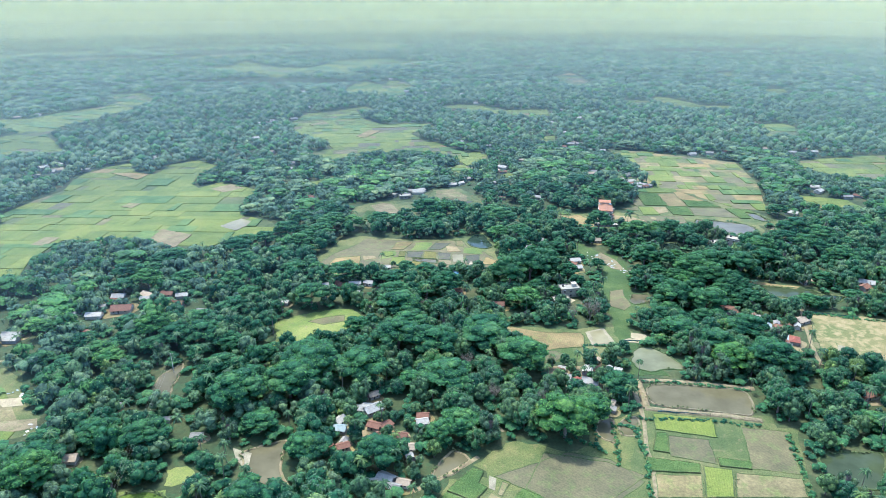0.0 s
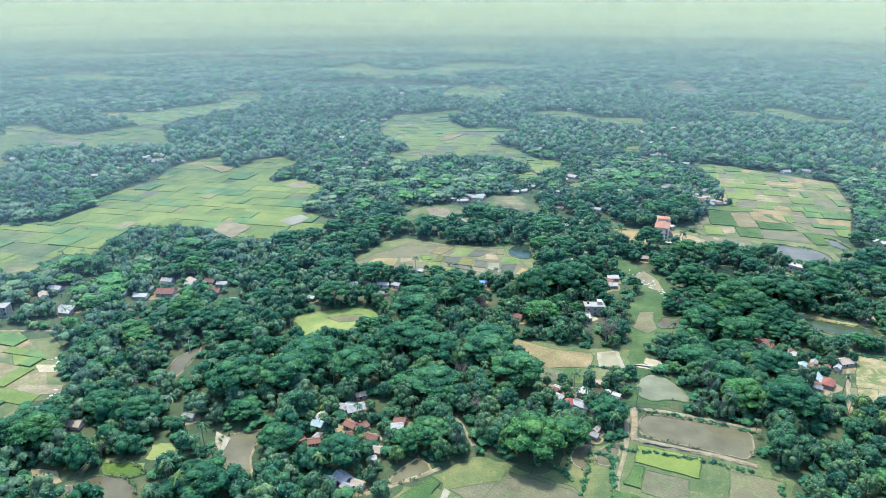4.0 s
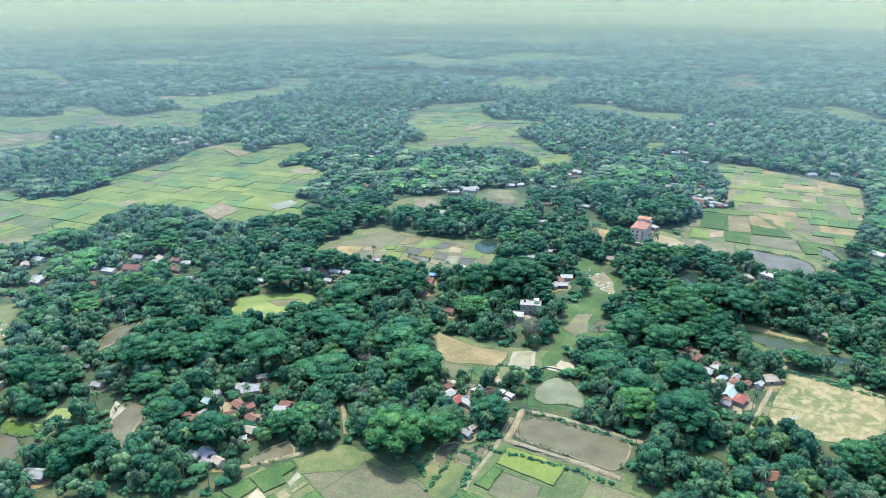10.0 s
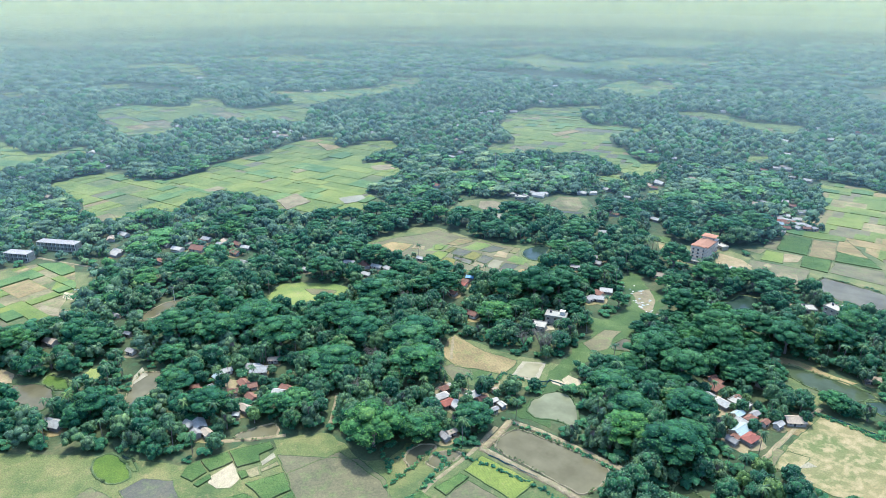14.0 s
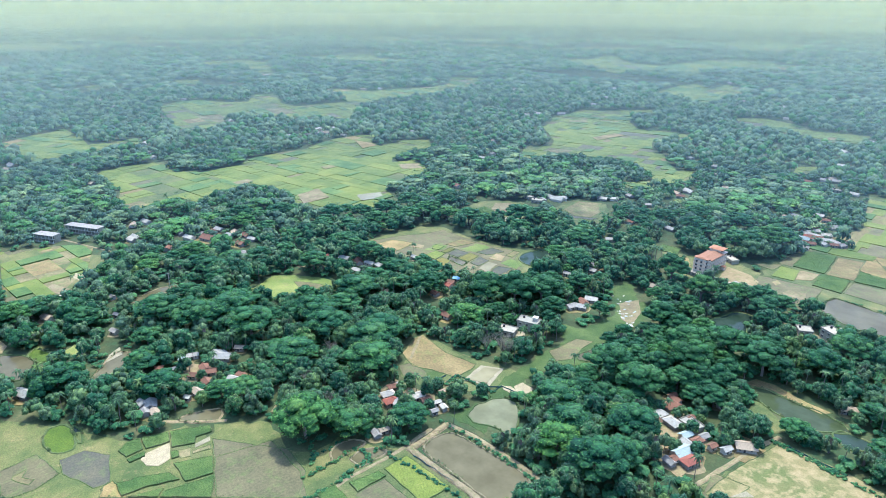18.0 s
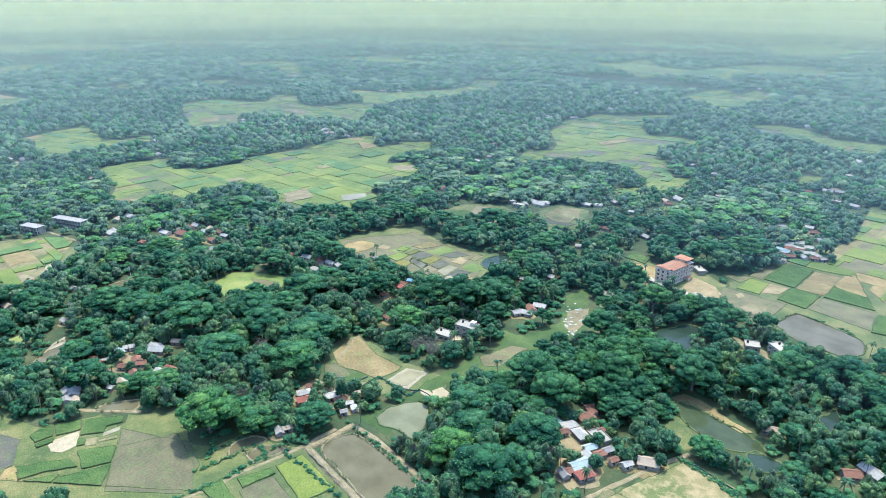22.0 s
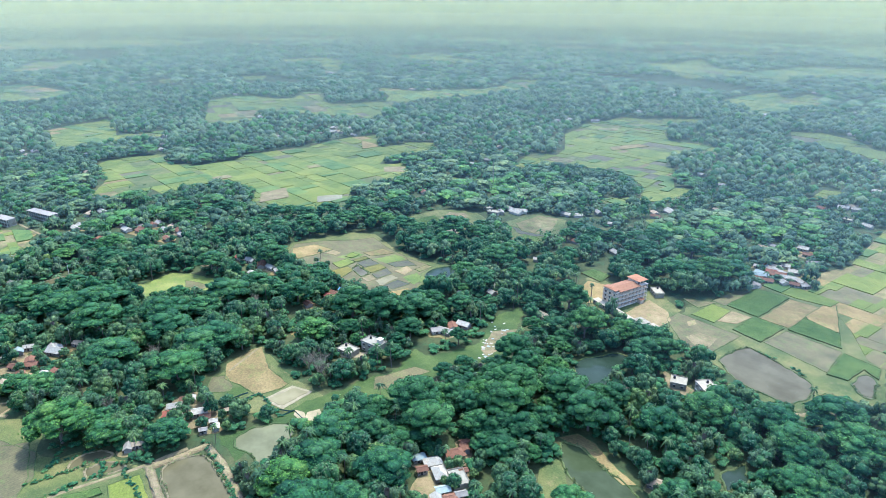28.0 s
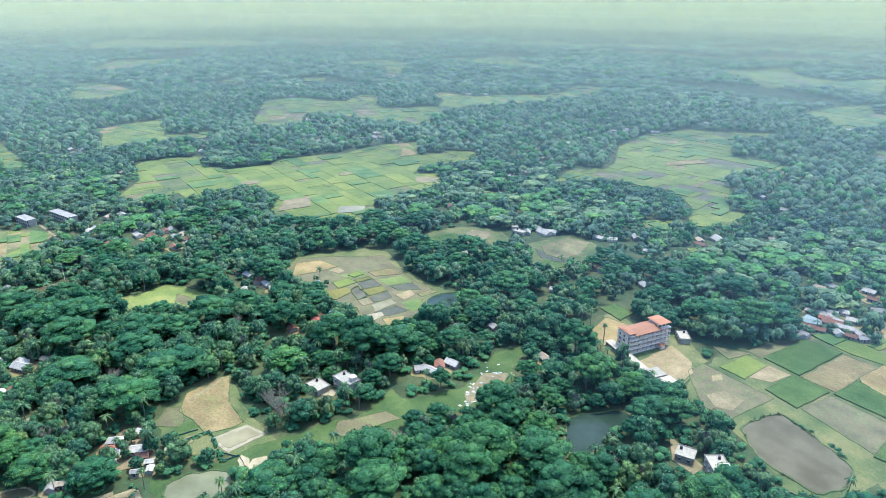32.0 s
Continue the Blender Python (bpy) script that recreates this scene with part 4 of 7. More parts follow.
def dyke(*pts):
    """A worn earth bank with a ragged crest, a row of stakes down each side and brushwood between them."""
    total = sum(math.dist(a, b) for a, b in zip(pts, pts[1:]))
    line, rows = [], int(total / 0.8)
    for k in range(rows + 1):
        f = min(k / rows, 0.9999) * (len(pts) - 1)
        a, b = Vector(pts[int(f)]), Vector(pts[int(f) + 1])
        line.append((a.lerp(b, f % 1.0), (b - a).normalized()))
    across = (-1.9, -1.3, -0.75, -0.2, 0.35, 0.9, 1.4, 1.9)
    verts = []
    for k, (p, e) in enumerate(line):
        for i, q in enumerate(across):
            x, y = p.x + e.y * q + rng.uniform(-0.12, 0.12), p.y - e.x * q + rng.uniform(-0.12, 0.12)
            lift = 0.85 * (1 - (q / 1.9) ** 2) ** 0.6 if abs(q) < 1.9 else 0.0
            verts.append((x, y, lift * (0.8 + 0.4 * noise.noise((x * 0.6, y * 0.6, 4))) + (rng.uniform(-0.08, 0.12) if lift else 0)))
    m = len(across)
    faces = [(k * m + i, k * m + i + 1, k * m + m + i + 1, k * m + m + i) for k in range(rows) for i in range(m - 1)]
    SPOTS.extend((p.x, p.y, 1.7) for p, e in line)
    tagged(mesh_ob("dyke", verts, faces, MAT["bank"]), "pale raised earth dyke beside a fish pond", "dyke", kind="structure")
    verts, faces = [], []
    for p, e in line:
        for side in (-1, 1):
            for lean in (0.0, rng.uniform(-0.9, 0.9)):
                q = side * rng.uniform(1.45, 1.85)
                x, y, h = p.x + e.y * q + rng.uniform(-0.3, 0.3), p.y - e.x * q + rng.uniform(-0.3, 0.3), rng.uniform(0.9, 1.7)
                o = len(verts)
                verts += [(x - 0.07, y, 0), (x + 0.07, y, 0), (x, y + 0.14, 0), (x + e.x * lean, y + e.y * lean, h)]
                faces += [(o, o + 1, o + 3), (o + 1, o + 2, o + 3), (o + 2, o, o + 3)]
    tagged(mesh_ob("stake_fence", verts, faces, MAT["dry_wood"]), "rows of thin wooden stakes along the pond dyke", "fence", kind="stuff")


def net_fence(*pts):
    """Thin posts with a band of fishing net round a plot."""
    line = ragged(list(pts) + list(pts)[::-1], 2.5, 0.5)
    line = line[: max(2, len(line) // 2 + 1)]
    ob = new("net_fence")
    tagged(ob, "low teal net fence on thin stakes beside plots", "fence", "net fences")
    for i, p in enumerate(line):
        bm = bmesh.new()
        box(bm, p[0], p[1], 0.7, 0.09, 0.09, 1.4)
        part("stake", bm, MAT["dry_wood"], ob)
    verts = [(x + d, y + d, z) for x, y in line for d, z in ((0, 0.15), (0, 0.85), (0.03, 0.85), (0.03, 0.15))]
    faces = [(4 * i + k, 4 * i + (k + 1) % 4, 4 * i + 4 + (k + 1) % 4, 4 * i + 4 + k) for i in range(len(line) - 1) for k in range(4)]
    mesh_ob("net", verts, faces, MAT["net"], parent=ob)


HEDGES = []


def hedge(*pts):
    HEDGES.append(pts)


hedge((67.3, 303.6), (99.1, 303), (127.3, 299.5))
hedge((67, 269.7), (96.4, 271.4), (121.3, 269.5))
hedge((130, 261.9), (127, 239.3), (124.4, 221.5))
hedge((63.9, 293.1), (59.7, 259.8))
hedge((64, 249.9), (61.1, 215))
hedge((43.4, 264.6), (43.8, 245.8))
hedge((47.3, 339.3), (61.2, 339.1), (71.7, 339.9))
hedge((47.7, 321), (46.1, 337.3))
hedge((176.4, 583), (186.6, 582.2))
hedge((194.9, 581.5), (206, 577.4))
hedge((62.4, 244.7), (63.2, 262.4))
hedge((54.9, 263.8), (66, 261.3))
hedge((189, 395.5), (219.6, 391.8))
hedge((188.4, 395.2), (233.6, 387.1))
hedge((50.8, 234.1), (52.8, 248.5), (51.7, 266.3))
hedge((33.3, 252.9), (47, 242.2))
path((62.5, 213.5), (64.9, 232.2), (64.8, 248.8), (67.0, 264.4), (67.9, 280.0), (67.2, 296.0))
path((172.4, 330), (173.8, 340.0), (179.0, 362.3), (180.7, 369.3), (184.6, 385.7), (189.8, 401.0))
path((210.2, 534.8), (220.1, 542.6), (230.1, 567.7))
path((15, 334), (1, 356.6))
path((-334.9, 271.5), (-300.8, 280.5), (-267.7, 290.6))
path((-12.8, 273.1), (1.5, 252.9))
path((-33.9, 210.2), (-19.6, 223.1), (-8.8, 234.5))
net_fence((47.1, 321), (44.9, 338.7))
net_fence((70.1, 339.7), (69.4, 346.7), (77.7, 347), (84.9, 348))
net_fence((74.9, 276.6), (99.5, 275.7))
net_fence((41.3, 325.1), (41.8, 334.4))
net_fence((64.5, 340.2), (70, 345.9))
net_fence((189.2, 396.2), (219.8, 392.5))
dyke((70.9, 303.6), (86.2, 304.9), (105.4, 303.6), (128.0, 301.9))
dyke((69.5, 278.9), (88.7, 277.3), (106.8, 276.3), (122.5, 274.0))
dyke((70.6, 279.5), (70.9, 291.0), (70.3, 304.2))

# ---- paddy land ----
zone(4, 26, 20, (-382, 338), (-444, 367), (-519, 372), (-536, 385), (-537, 418), (-533, 452), (-500, 455), (-500, 442), (-470, 440), (-462, 458), (-448, 457), (-448, 486), (-448, 510), (-466, 537), (-468, 580), (-462, 618), (-478, 660), (-483, 686), (-475, 722), (-460, 742), (-429, 700), (-402, 692), (-406, 742), (-383, 764), (-350, 740), (-350, 690), (-340, 655), (-325, 640), (-312, 668), (-281, 652), (-262, 640), (-257, 580), (-246, 556), (-210, 540), (-196, 516), (-218, 500), (-243, 465), (-270, 460), (-308, 481), (-328, 477), (-366, 474), (-361, 430), (-348, 400), (-376, 396), (-366, 357))
zone(-12, 40, 26, (-948, 649), (-745, 573), (-705, 567), (-683, 593), (-686, 631), (-732, 652), (-761, 692), (-724, 718), (-668, 740), (-629, 788), (-578, 788), (-621, 839), (-683, 902), (-705, 967), (-692, 1048), (-695, 1166), (-712, 1267), (-791, 1365), (-843, 1327), (-765, 1228), (-757, 1175), (-795, 1092), (-803, 1034), (-878, 1010), (-895, 987), (-787, 951), (-731, 906), (-748, 854), (-756, 811), (-804, 813), (-901, 867), (-936, 841), (-868, 782), (-885, 753), (-951, 729), (-954, 688))
zone(12, 26, 20, (-220, 756), (-206, 812), (-156, 834), (-132, 845), (-84, 818), (-60, 791), (-51, 770), (-38, 779), (-29, 800), (-29, 833), (-54, 834), (-82, 871), (-103, 906), (-119, 907), (-148, 965), (-141, 991), (-130, 1017), (-110, 1017), (-138, 1050), (-170, 1048), (-202, 1035), (-243, 1080), (-262, 1128), (-280, 1184), (-247, 1188), (-272, 1219), (-294, 1189), (-316, 1160), (-362, 1132), (-355, 1081), (-357, 1036), (-333, 991), (-320, 953), (-251, 879), (-235, 847), (-257, 833), (-252, 809))
zone(0, 14, 12, (-78, 743), (-57, 731), (-38, 757), (-59, 776))
zone(8, 40, 30, (-131, 1231), (-102, 1266), (-41, 1242), (-7, 1204), (64, 1215), (69, 1154), (24, 1131), (-7, 1163), (-48, 1162), (-110, 1192))
zone(-15, 70, 45, (-906, 1913), (-848, 1995), (-882, 2162), (-693, 1949), (-594, 1947), (-581, 2158), (-540, 2268), (-448, 2296), (-404, 2285), (-302, 2015), (-406, 2061), (-428, 1931), (-489, 1944), (-415, 1770), (-500, 1830), (-588, 1805), (-603, 1684), (-723, 1764))
zone(10, 40, 34, (-366, 1439), (-371, 1507), (-373, 1597), (-356, 1621), (-295, 1536), (-306, 1649), (-261, 1622), (-218, 1507), (-243, 1494), (-224, 1396), (-256, 1353), (-297, 1398))
zone(0, 90, 70, (-836, 3023), (-838, 3277), (-775, 3263), (-585, 2760), (-648, 2669))
zone(20, 40, 30, (-1375, 347), (-1400, 391), (-1319, 424), (-1192, 457), (-1162, 432), (-1116, 397), (-1111, 325))
zone(25, 34, 24, (-787, 346), (-812, 395), (-833, 447), (-759, 443), (-692, 429), (-684, 453), (-686, 493), (-646, 478), (-650, 434), (-643, 401), (-638, 366), (-654, 345), (-746, 355))
zone(30, 120, 80, (-2829, 470), (-3053, 612), (-2845, 792), (-2736, 1081), (-2504, 1115), (-2346, 971), (-2378, 781), (-2469, 648), (-2409, 435))
zone(20, 70, 50, (-1735, 402), (-1952, 479), (-1935, 656), (-1850, 685), (-1760, 536), (-1646, 418))
zone(20, 34, 30, (-1311, 653), (-1303, 701), (-1227, 666), (-1245, 641))
zone(20, 34, 30, (-1273, 840), (-1241, 885), (-1172, 848), (-1198, 811))
zone(25, 60, 40, (-1624, 1100), (-1589, 1216), (-1473, 1222), (-1192, 1059), (-1212, 1030), (-1447, 1143), (-1502, 1063))
zone(-20, 60, 40, (-1583, 1397), (-1527, 1515), (-1388, 1537), (-1226, 1576), (-1180, 1494), (-1276, 1444), (-1458, 1403))
zone(0, 40, 34, (291, 1414), (319, 1397), (357, 1299), (413, 1298), (392, 1256), (355, 1248), (305, 1274), (271, 1293))
zone(0, 40, 34, (215, 1351), (270, 1349), (262, 1298), (212, 1286))
zone(0, 50, 40, (547, 1555), (613, 1570), (581, 1479), (540, 1470))
zone(0, 40, 34, (397, 1099), (435, 1107), (442, 1078), (416, 1003), (372, 993))
zone(0, 90, 70, (-847, 3102), (-789, 3406), (-515, 3128), (-471, 2776), (-609, 2671), (-710, 2776))
zone(0, 40, 34, (-13, 2062), (59, 2038), (32, 1946), (5, 1968))
zone(0, 24, 20, (41, 954), (64, 970), (63, 926), (48, 908))
zone(5, 22, 18, (-76, 818), (-39, 852), (-34, 806), (-46, 783), (-61, 787))
zone(0, 90, 70, (890, 3232), (1097, 3567), (1475, 4052), (1290, 3518), (1019, 3149))
zone(0, 50, 40, (95, 1743), (158, 1893), (173, 1799), (188, 1645), (152, 1583), (118, 1629))
zone(0, 50, 40, (537, 1906), (601, 1947), (587, 1851), (543, 1829))
zone(0, 90, 70, (-857, 3888), (-729, 4282), (-601, 3940), (-759, 3595))
zone(0, 60, 50, (-401, 2226), (-266, 2211), (-301, 2080), (-377, 2104))
zone(10, 60, 50, (-1531, 1523), (-1557, 1628), (-1413, 1595), (-1300, 1475), (-1362, 1422))
zone(0, 16.1, 20.8, (127, 673), (150, 758), (130, 881), (181, 868), (274, 819), (268, 720), (242, 617), (217, 623), (195, 654), (173, 676), (150, 670))
zone(0, 25.5, 24, (-737, 229), (-557, 268), (-576, 235))
zone(0, 22.1, 20.8, (349, 836), (479, 881), (415, 752), (338, 764))
zone(0, 18.7, 17.6, (290, 678), (334, 662), (337, 623), (281, 635))
zone(0, 34, 32, (-145, 4488), (190, 4692), (558, 4090), (217, 3804))
zone(0, 20.4, 19.2, (-204, 661), (-189, 725), (-210, 680), (-244, 669))
zone(0, 15.3, 16, (-336, 228), (-318, 264), (-297, 284), (-251, 262), (-222, 234), (-219, 212), (-220, 199))
far_fields()

# ---- houses ----
ROOFS = {
    "rust": ("rust", "rust-brown corrugated iron"), "red": ("red", "faded red corrugated iron"), "white": ("white_sheet", "pale weathered corrugated iron"),
    "teal": ("teal", "pale teal painted iron"), "blue": ("blue", "blue plastic-covered"), "grey": ("grey", "dull grey corrugated iron"), "thatch": ("thatch", "straw thatched"),
}


def gable_roof(bm, l, w, z0, rise, over, side):
    """One slope of a pitched roof, a few centimetres thick."""
    x, y = l / 2 + over, w / 2 + over
    drop = over * rise / (w / 2)
    t = 0.12
    a = [(-x, side * y, z0 - drop), (x, side * y, z0 - drop), (x, side * 0.02, z0 + rise), (-x, side * 0.02, z0 + rise)]
    lo = [bm.verts.new((p[0], p[1], p[2])) for p in a]
    hi = [bm.verts.new((p[0], p[1], p[2] + t)) for p in a]
    bm.faces.new(hi), bm.faces.new(lo[::-1])
    for i in range(4):
        bm.faces.new((lo[i], lo[(i + 1) % 4], hi[(i + 1) % 4], hi[i]))
    bmesh.ops.recalc_face_normals(bm, faces=bm.faces)


def hip_roof(ob, l, w, z, rise, over, material):
    """Four sloping sheets that meet in a short ridge, each a few centimetres thick."""
    x, y, half = l / 2 + over, w / 2 + over, max(0.15, (l - w) / 2)
    drop, t = over * rise / (w / 2), Vector((0, 0, 0.1))
    a, b, c, d = [Vector((p, q, z - drop)) for p, q in ((-x, -y), (x, -y), (x, y), (-x, y))]
    e, f = Vector((-half, 0, z + rise)), Vector((half, 0, z + rise))
    for side in ((a, b, f, e), (c, d, e, f), (b, c, f), (d, a, e)):
        bm = bmesh.new()
        lo, hi = [bm.verts.new(p) for p in side], [bm.verts.new(p + t) for p in side]
        bm.faces.new(hi), bm.faces.new(lo[::-1])
        n = len(side)
        for i in range(n):
            bm.faces.new((lo[i], lo[(i + 1) % n], hi[(i + 1) % n], hi[i]))
        part("roof_slope", bm, material, ob)


def clear_sightline(x, y, size, deep=False):
    """Keeps trees off a house and off a line from it towards the camera, so that it shows."""
    SPOTS.append((x, y, size * 0.44))
    d = Vector((185 - x, 110 - y)).normalized()
    SPOTS.append((x + d.x * (size * 0.35 + 2.5), y + d.y * (size * 0.35 + 2.5), size * 0.4))
    SPOTS.append((x + d.x * (size * 0.5 + 6.0), y + d.y * (size * 0.5 + 6.0), size * 0.3))
    if math.hypot(x - 185, y - 110) > 330:
        SPOTS.append((x + d.x * 9, y + d.y * 9, 3.2))
    if deep:
        SPOTS.extend((x + d.x * k, y + d.y * k, 4.5) for k in (8, 13, 19, 26))
    elif math.hypot(x - 185, y - 110) > 290:
        SPOTS.extend((x + d.x * k, y + d.y * k, 3.6) for k in (9, 13, 17))


def yard(x, y, size):
    """Trodden earth round a house, with a ragged outline."""
    line = [(x + size * q * math.cos(k * 0.7), y + size * q * math.sin(k * 0.7)) for k, q in ((k, rng.uniform(0.65, 1.15)) for k in range(9))]
    ob = slab("yard", ragged(rounded(line, 1, 0.2), 2.0, 0.8), -0.02, 0.1 + rng.uniform(0, 0.08), MAT[rng.choice(("soil", "stubble", "bank"))])
    tagged(ob, "trodden bare earth yard round a village house", "yard", kind="structure")


def house(x, y, l, w, angle, roof, near=True, hip=False):
    """A tin-roofed village house: four walls, gables, two roof slopes, ridge cap, door and windows."""
    clear_sightline(x, y, 0.5 * (l + w), not near)
    look_, words = ROOFS[roof]
    h, rise = rng.uniform(1.9, 2.4), w * rng.uniform(0.2, 0.28)
    mat = MAT["wall"] if rng.random() < 0.4 else MAT["tin_wall"]
    ob = new("house")
    ob.matrix_world = pose(x, y, 0, 0, 0, angle)
    tagged(ob, "small village house with a " + words + " roof among trees", "house", "village houses")
    if near:
        yard(x, y, 0.62 * (l + w))
        bm = bmesh.new()
        box(bm, 0, 0, 0.15, l + 1.2, w + 1.2, 0.3)
        part("plinth", bm, MAT["bank"], ob)
    for s in (-1, 1):
        bm = bmesh.new()
        box(bm, 0, s * (w / 2 - 0.08), h / 2 + (0.3 if near else 0.0), l, 0.16, h + (0.0 if near else 0.5))
        part("wall", bm, mat, ob)
        bm = bmesh.new()
        xs = s * (l / 2 - 0.08)
        pts = [(-w / 2 + 0.16, 0.3), (w / 2 - 0.16, 0.3), (w / 2 - 0.16, 0.3 + h), (0, 0.3 + h + (0.02 if hip else rise * 0.97)), (-w / 2 + 0.16, 0.3 + h)]
        ins, outs = [[bm.verts.new((xs + d, p[0], p[1])) for p in pts] for d in (-0.08, 0.08)]
        bm.faces.new(outs), bm.faces.new(ins[::-1])
        for i in range(5):
            bm.faces.new((ins[i], ins[(i + 1) % 5], outs[(i + 1) % 5], outs[i]))
        part("gable_wall", bm, mat, ob)
        if hip:
            continue
        bm = bmesh.new()
        gable_roof(bm, l, w, 0.3 + h, rise, 0.55, s)
        part("roof_slope", bm, MAT[look_], ob)
    if hip:
        hip_roof(ob, l, w, 0.3 + h, rise, 0.6, MAT[look_])
    if not near:
        return ob
    bm = bmesh.new()
    box(bm, 0, 0, 0.3 + h + rise + 0.14, max(0.6, l - w) if hip else l + 1.1, 0.3, 0.08)
    part("ridge_cap", bm, MAT[look_], ob)
    bm = bmesh.new()
    box(bm, -l * 0.1, -w / 2 - 0.02, 1.25, 0.9, 0.1, 1.9)
    part("door", bm, MAT["dark"], ob)
    for k in (-0.34, 0.24):
        bm = bmesh.new()
        box(bm, l * k, -w / 2 - 0.02, 1.7, 0.8, 0.1, 0.9)
        part("window", bm, MAT["dark"], ob)
    return ob


def flat_house(x, y, l, w, angle, storeys=1):
    """A plastered concrete house with a flat roof, parapet, stair head, water tank, windows and a canopy."""
    clear_sightline(x, y, 0.5 * (l + w))
    h = 2.8 * storeys
    ob = new("concrete_house")
    ob.matrix_world = pose(x, y, 0, 0, 0, angle)
    tagged(ob, "pale plastered concrete house with a flat roof and parapet", "house", "concrete houses")
    bm = bmesh.new()
    box(bm, 0, 0, h / 2, l, w, h)
    part("body", bm, MAT["concrete"], ob)
    bm = bmesh.new()
    box(bm, 0, 0, h + 0.1, l + 0.7, w + 0.7, 0.2)
    part("roof_slab", bm, MAT["concrete"], ob)
    for s in (-1, 1):
        bm = bmesh.new()
        box(bm, 0, s * (w / 2 + 0.2), h + 0.45, l + 0.55, 0.15, 0.5)
        part("parapet", bm, MAT["concrete"], ob)
        bm = bmesh.new()
        box(bm, s * (l / 2 + 0.2), 0, h + 0.45, 0.15, w + 0.25, 0.5)
        part("parapet", bm, MAT["concrete"], ob)
    if storeys > 1:
        bm = bmesh.new()
        box(bm, l * 0.28, w * 0.2, h + 1.2, 2.8, 2.8, 2.0)
        box(bm, l * 0.28, w * 0.2, h + 2.3, 3.3, 3.3, 0.18)
        part("stair_head", bm, MAT["trim"], ob)
    bm = bmesh.new()
    bmesh.ops.create_cone(bm, cap_ends=True, segments=14, radius1=0.7, radius2=0.6, depth=1.4, matrix=Matrix.Translation((-l * 0.3, w * 0.2, h + 0.9)))
    part("water_tank", bm, MAT["dark"], ob, "dark plastic water tank")
    for st in range(storeys):
        z = 2.8 * st + 1.5
        for k in range(max(2, int(l / 3.2))):
            xx = -l / 2 + (k + 0.5) * l / max(2, int(l / 3.2))
            for s in (-1, 1):
                bm = bmesh.new()
                box(bm, xx, s * (w / 2 + 0.0), z, 1.2, 0.12, 1.3)
                win = part("window", bm, MAT["dark"], ob)
                bm = bmesh.new()
                box(bm, xx, s * (w / 2 + 0.25), z + 0.8, 1.6, 0.5, 0.1)
                part("sunshade", bm, MAT["trim"], win)
    return ob


def long_house(x, y, l, w, angle):
    """A two-storey row building with open galleries."""
    SPOTS.extend((x + k * l * math.cos(radians(angle)), y + k * l * math.sin(radians(angle)), w) for k in (-0.4, -0.2, 0, 0.2, 0.4))
    ob = new("row_building")
    ob.matrix_world = pose(x, y, 0, 0, 0, angle)
    tagged(ob, "long pale two-storey building with open galleries", "building", "row buildings")
    bm = bmesh.new()
    box(bm, 0, 0.8, 3.2, l, w - 1.6, 6.4)
    part("body", bm, MAT["concrete"], ob)
    for z in (0.2, 3.3, 6.5):
        bm = bmesh.new()
        box(bm, 0, 0, z, l + 0.4, w + 0.4, 0.25)
        part("slab", bm, MAT["concrete" if z < 6 else "grey"], ob)
    n = int(l / 3.4)
    for k in range(n + 1):
        bm = bmesh.new()
        box(bm, -l / 2 + k * l / n, -w / 2 + 0.2, 3.3, 0.3, 0.3, 6.2)
        part("column", bm, MAT["trim"], ob)
    for z in (1.6, 4.8):
        for k in range(n):
            bm = bmesh.new()
            box(bm, -l / 2 + (k + 0.5) * l / n, -w / 2 + 1.58, z, 1.4, 0.1, 1.5)
            part("window", bm, MAT["dark"], ob)
    return ob


def anyhouse(x, y, l, w, angle, roof, near=True, hip=False):
    if not near and any(within(x, y, p) for p in CLEAR):
        return None
    if roof == "flat":
        return flat_house(x, y, l, w, angle, 2 if l > 11.5 else 1)
    if roof == "long":
        return long_house(x, y, l, w, angle)
    return house(x, y, l, w, angle, roof, near, hip)


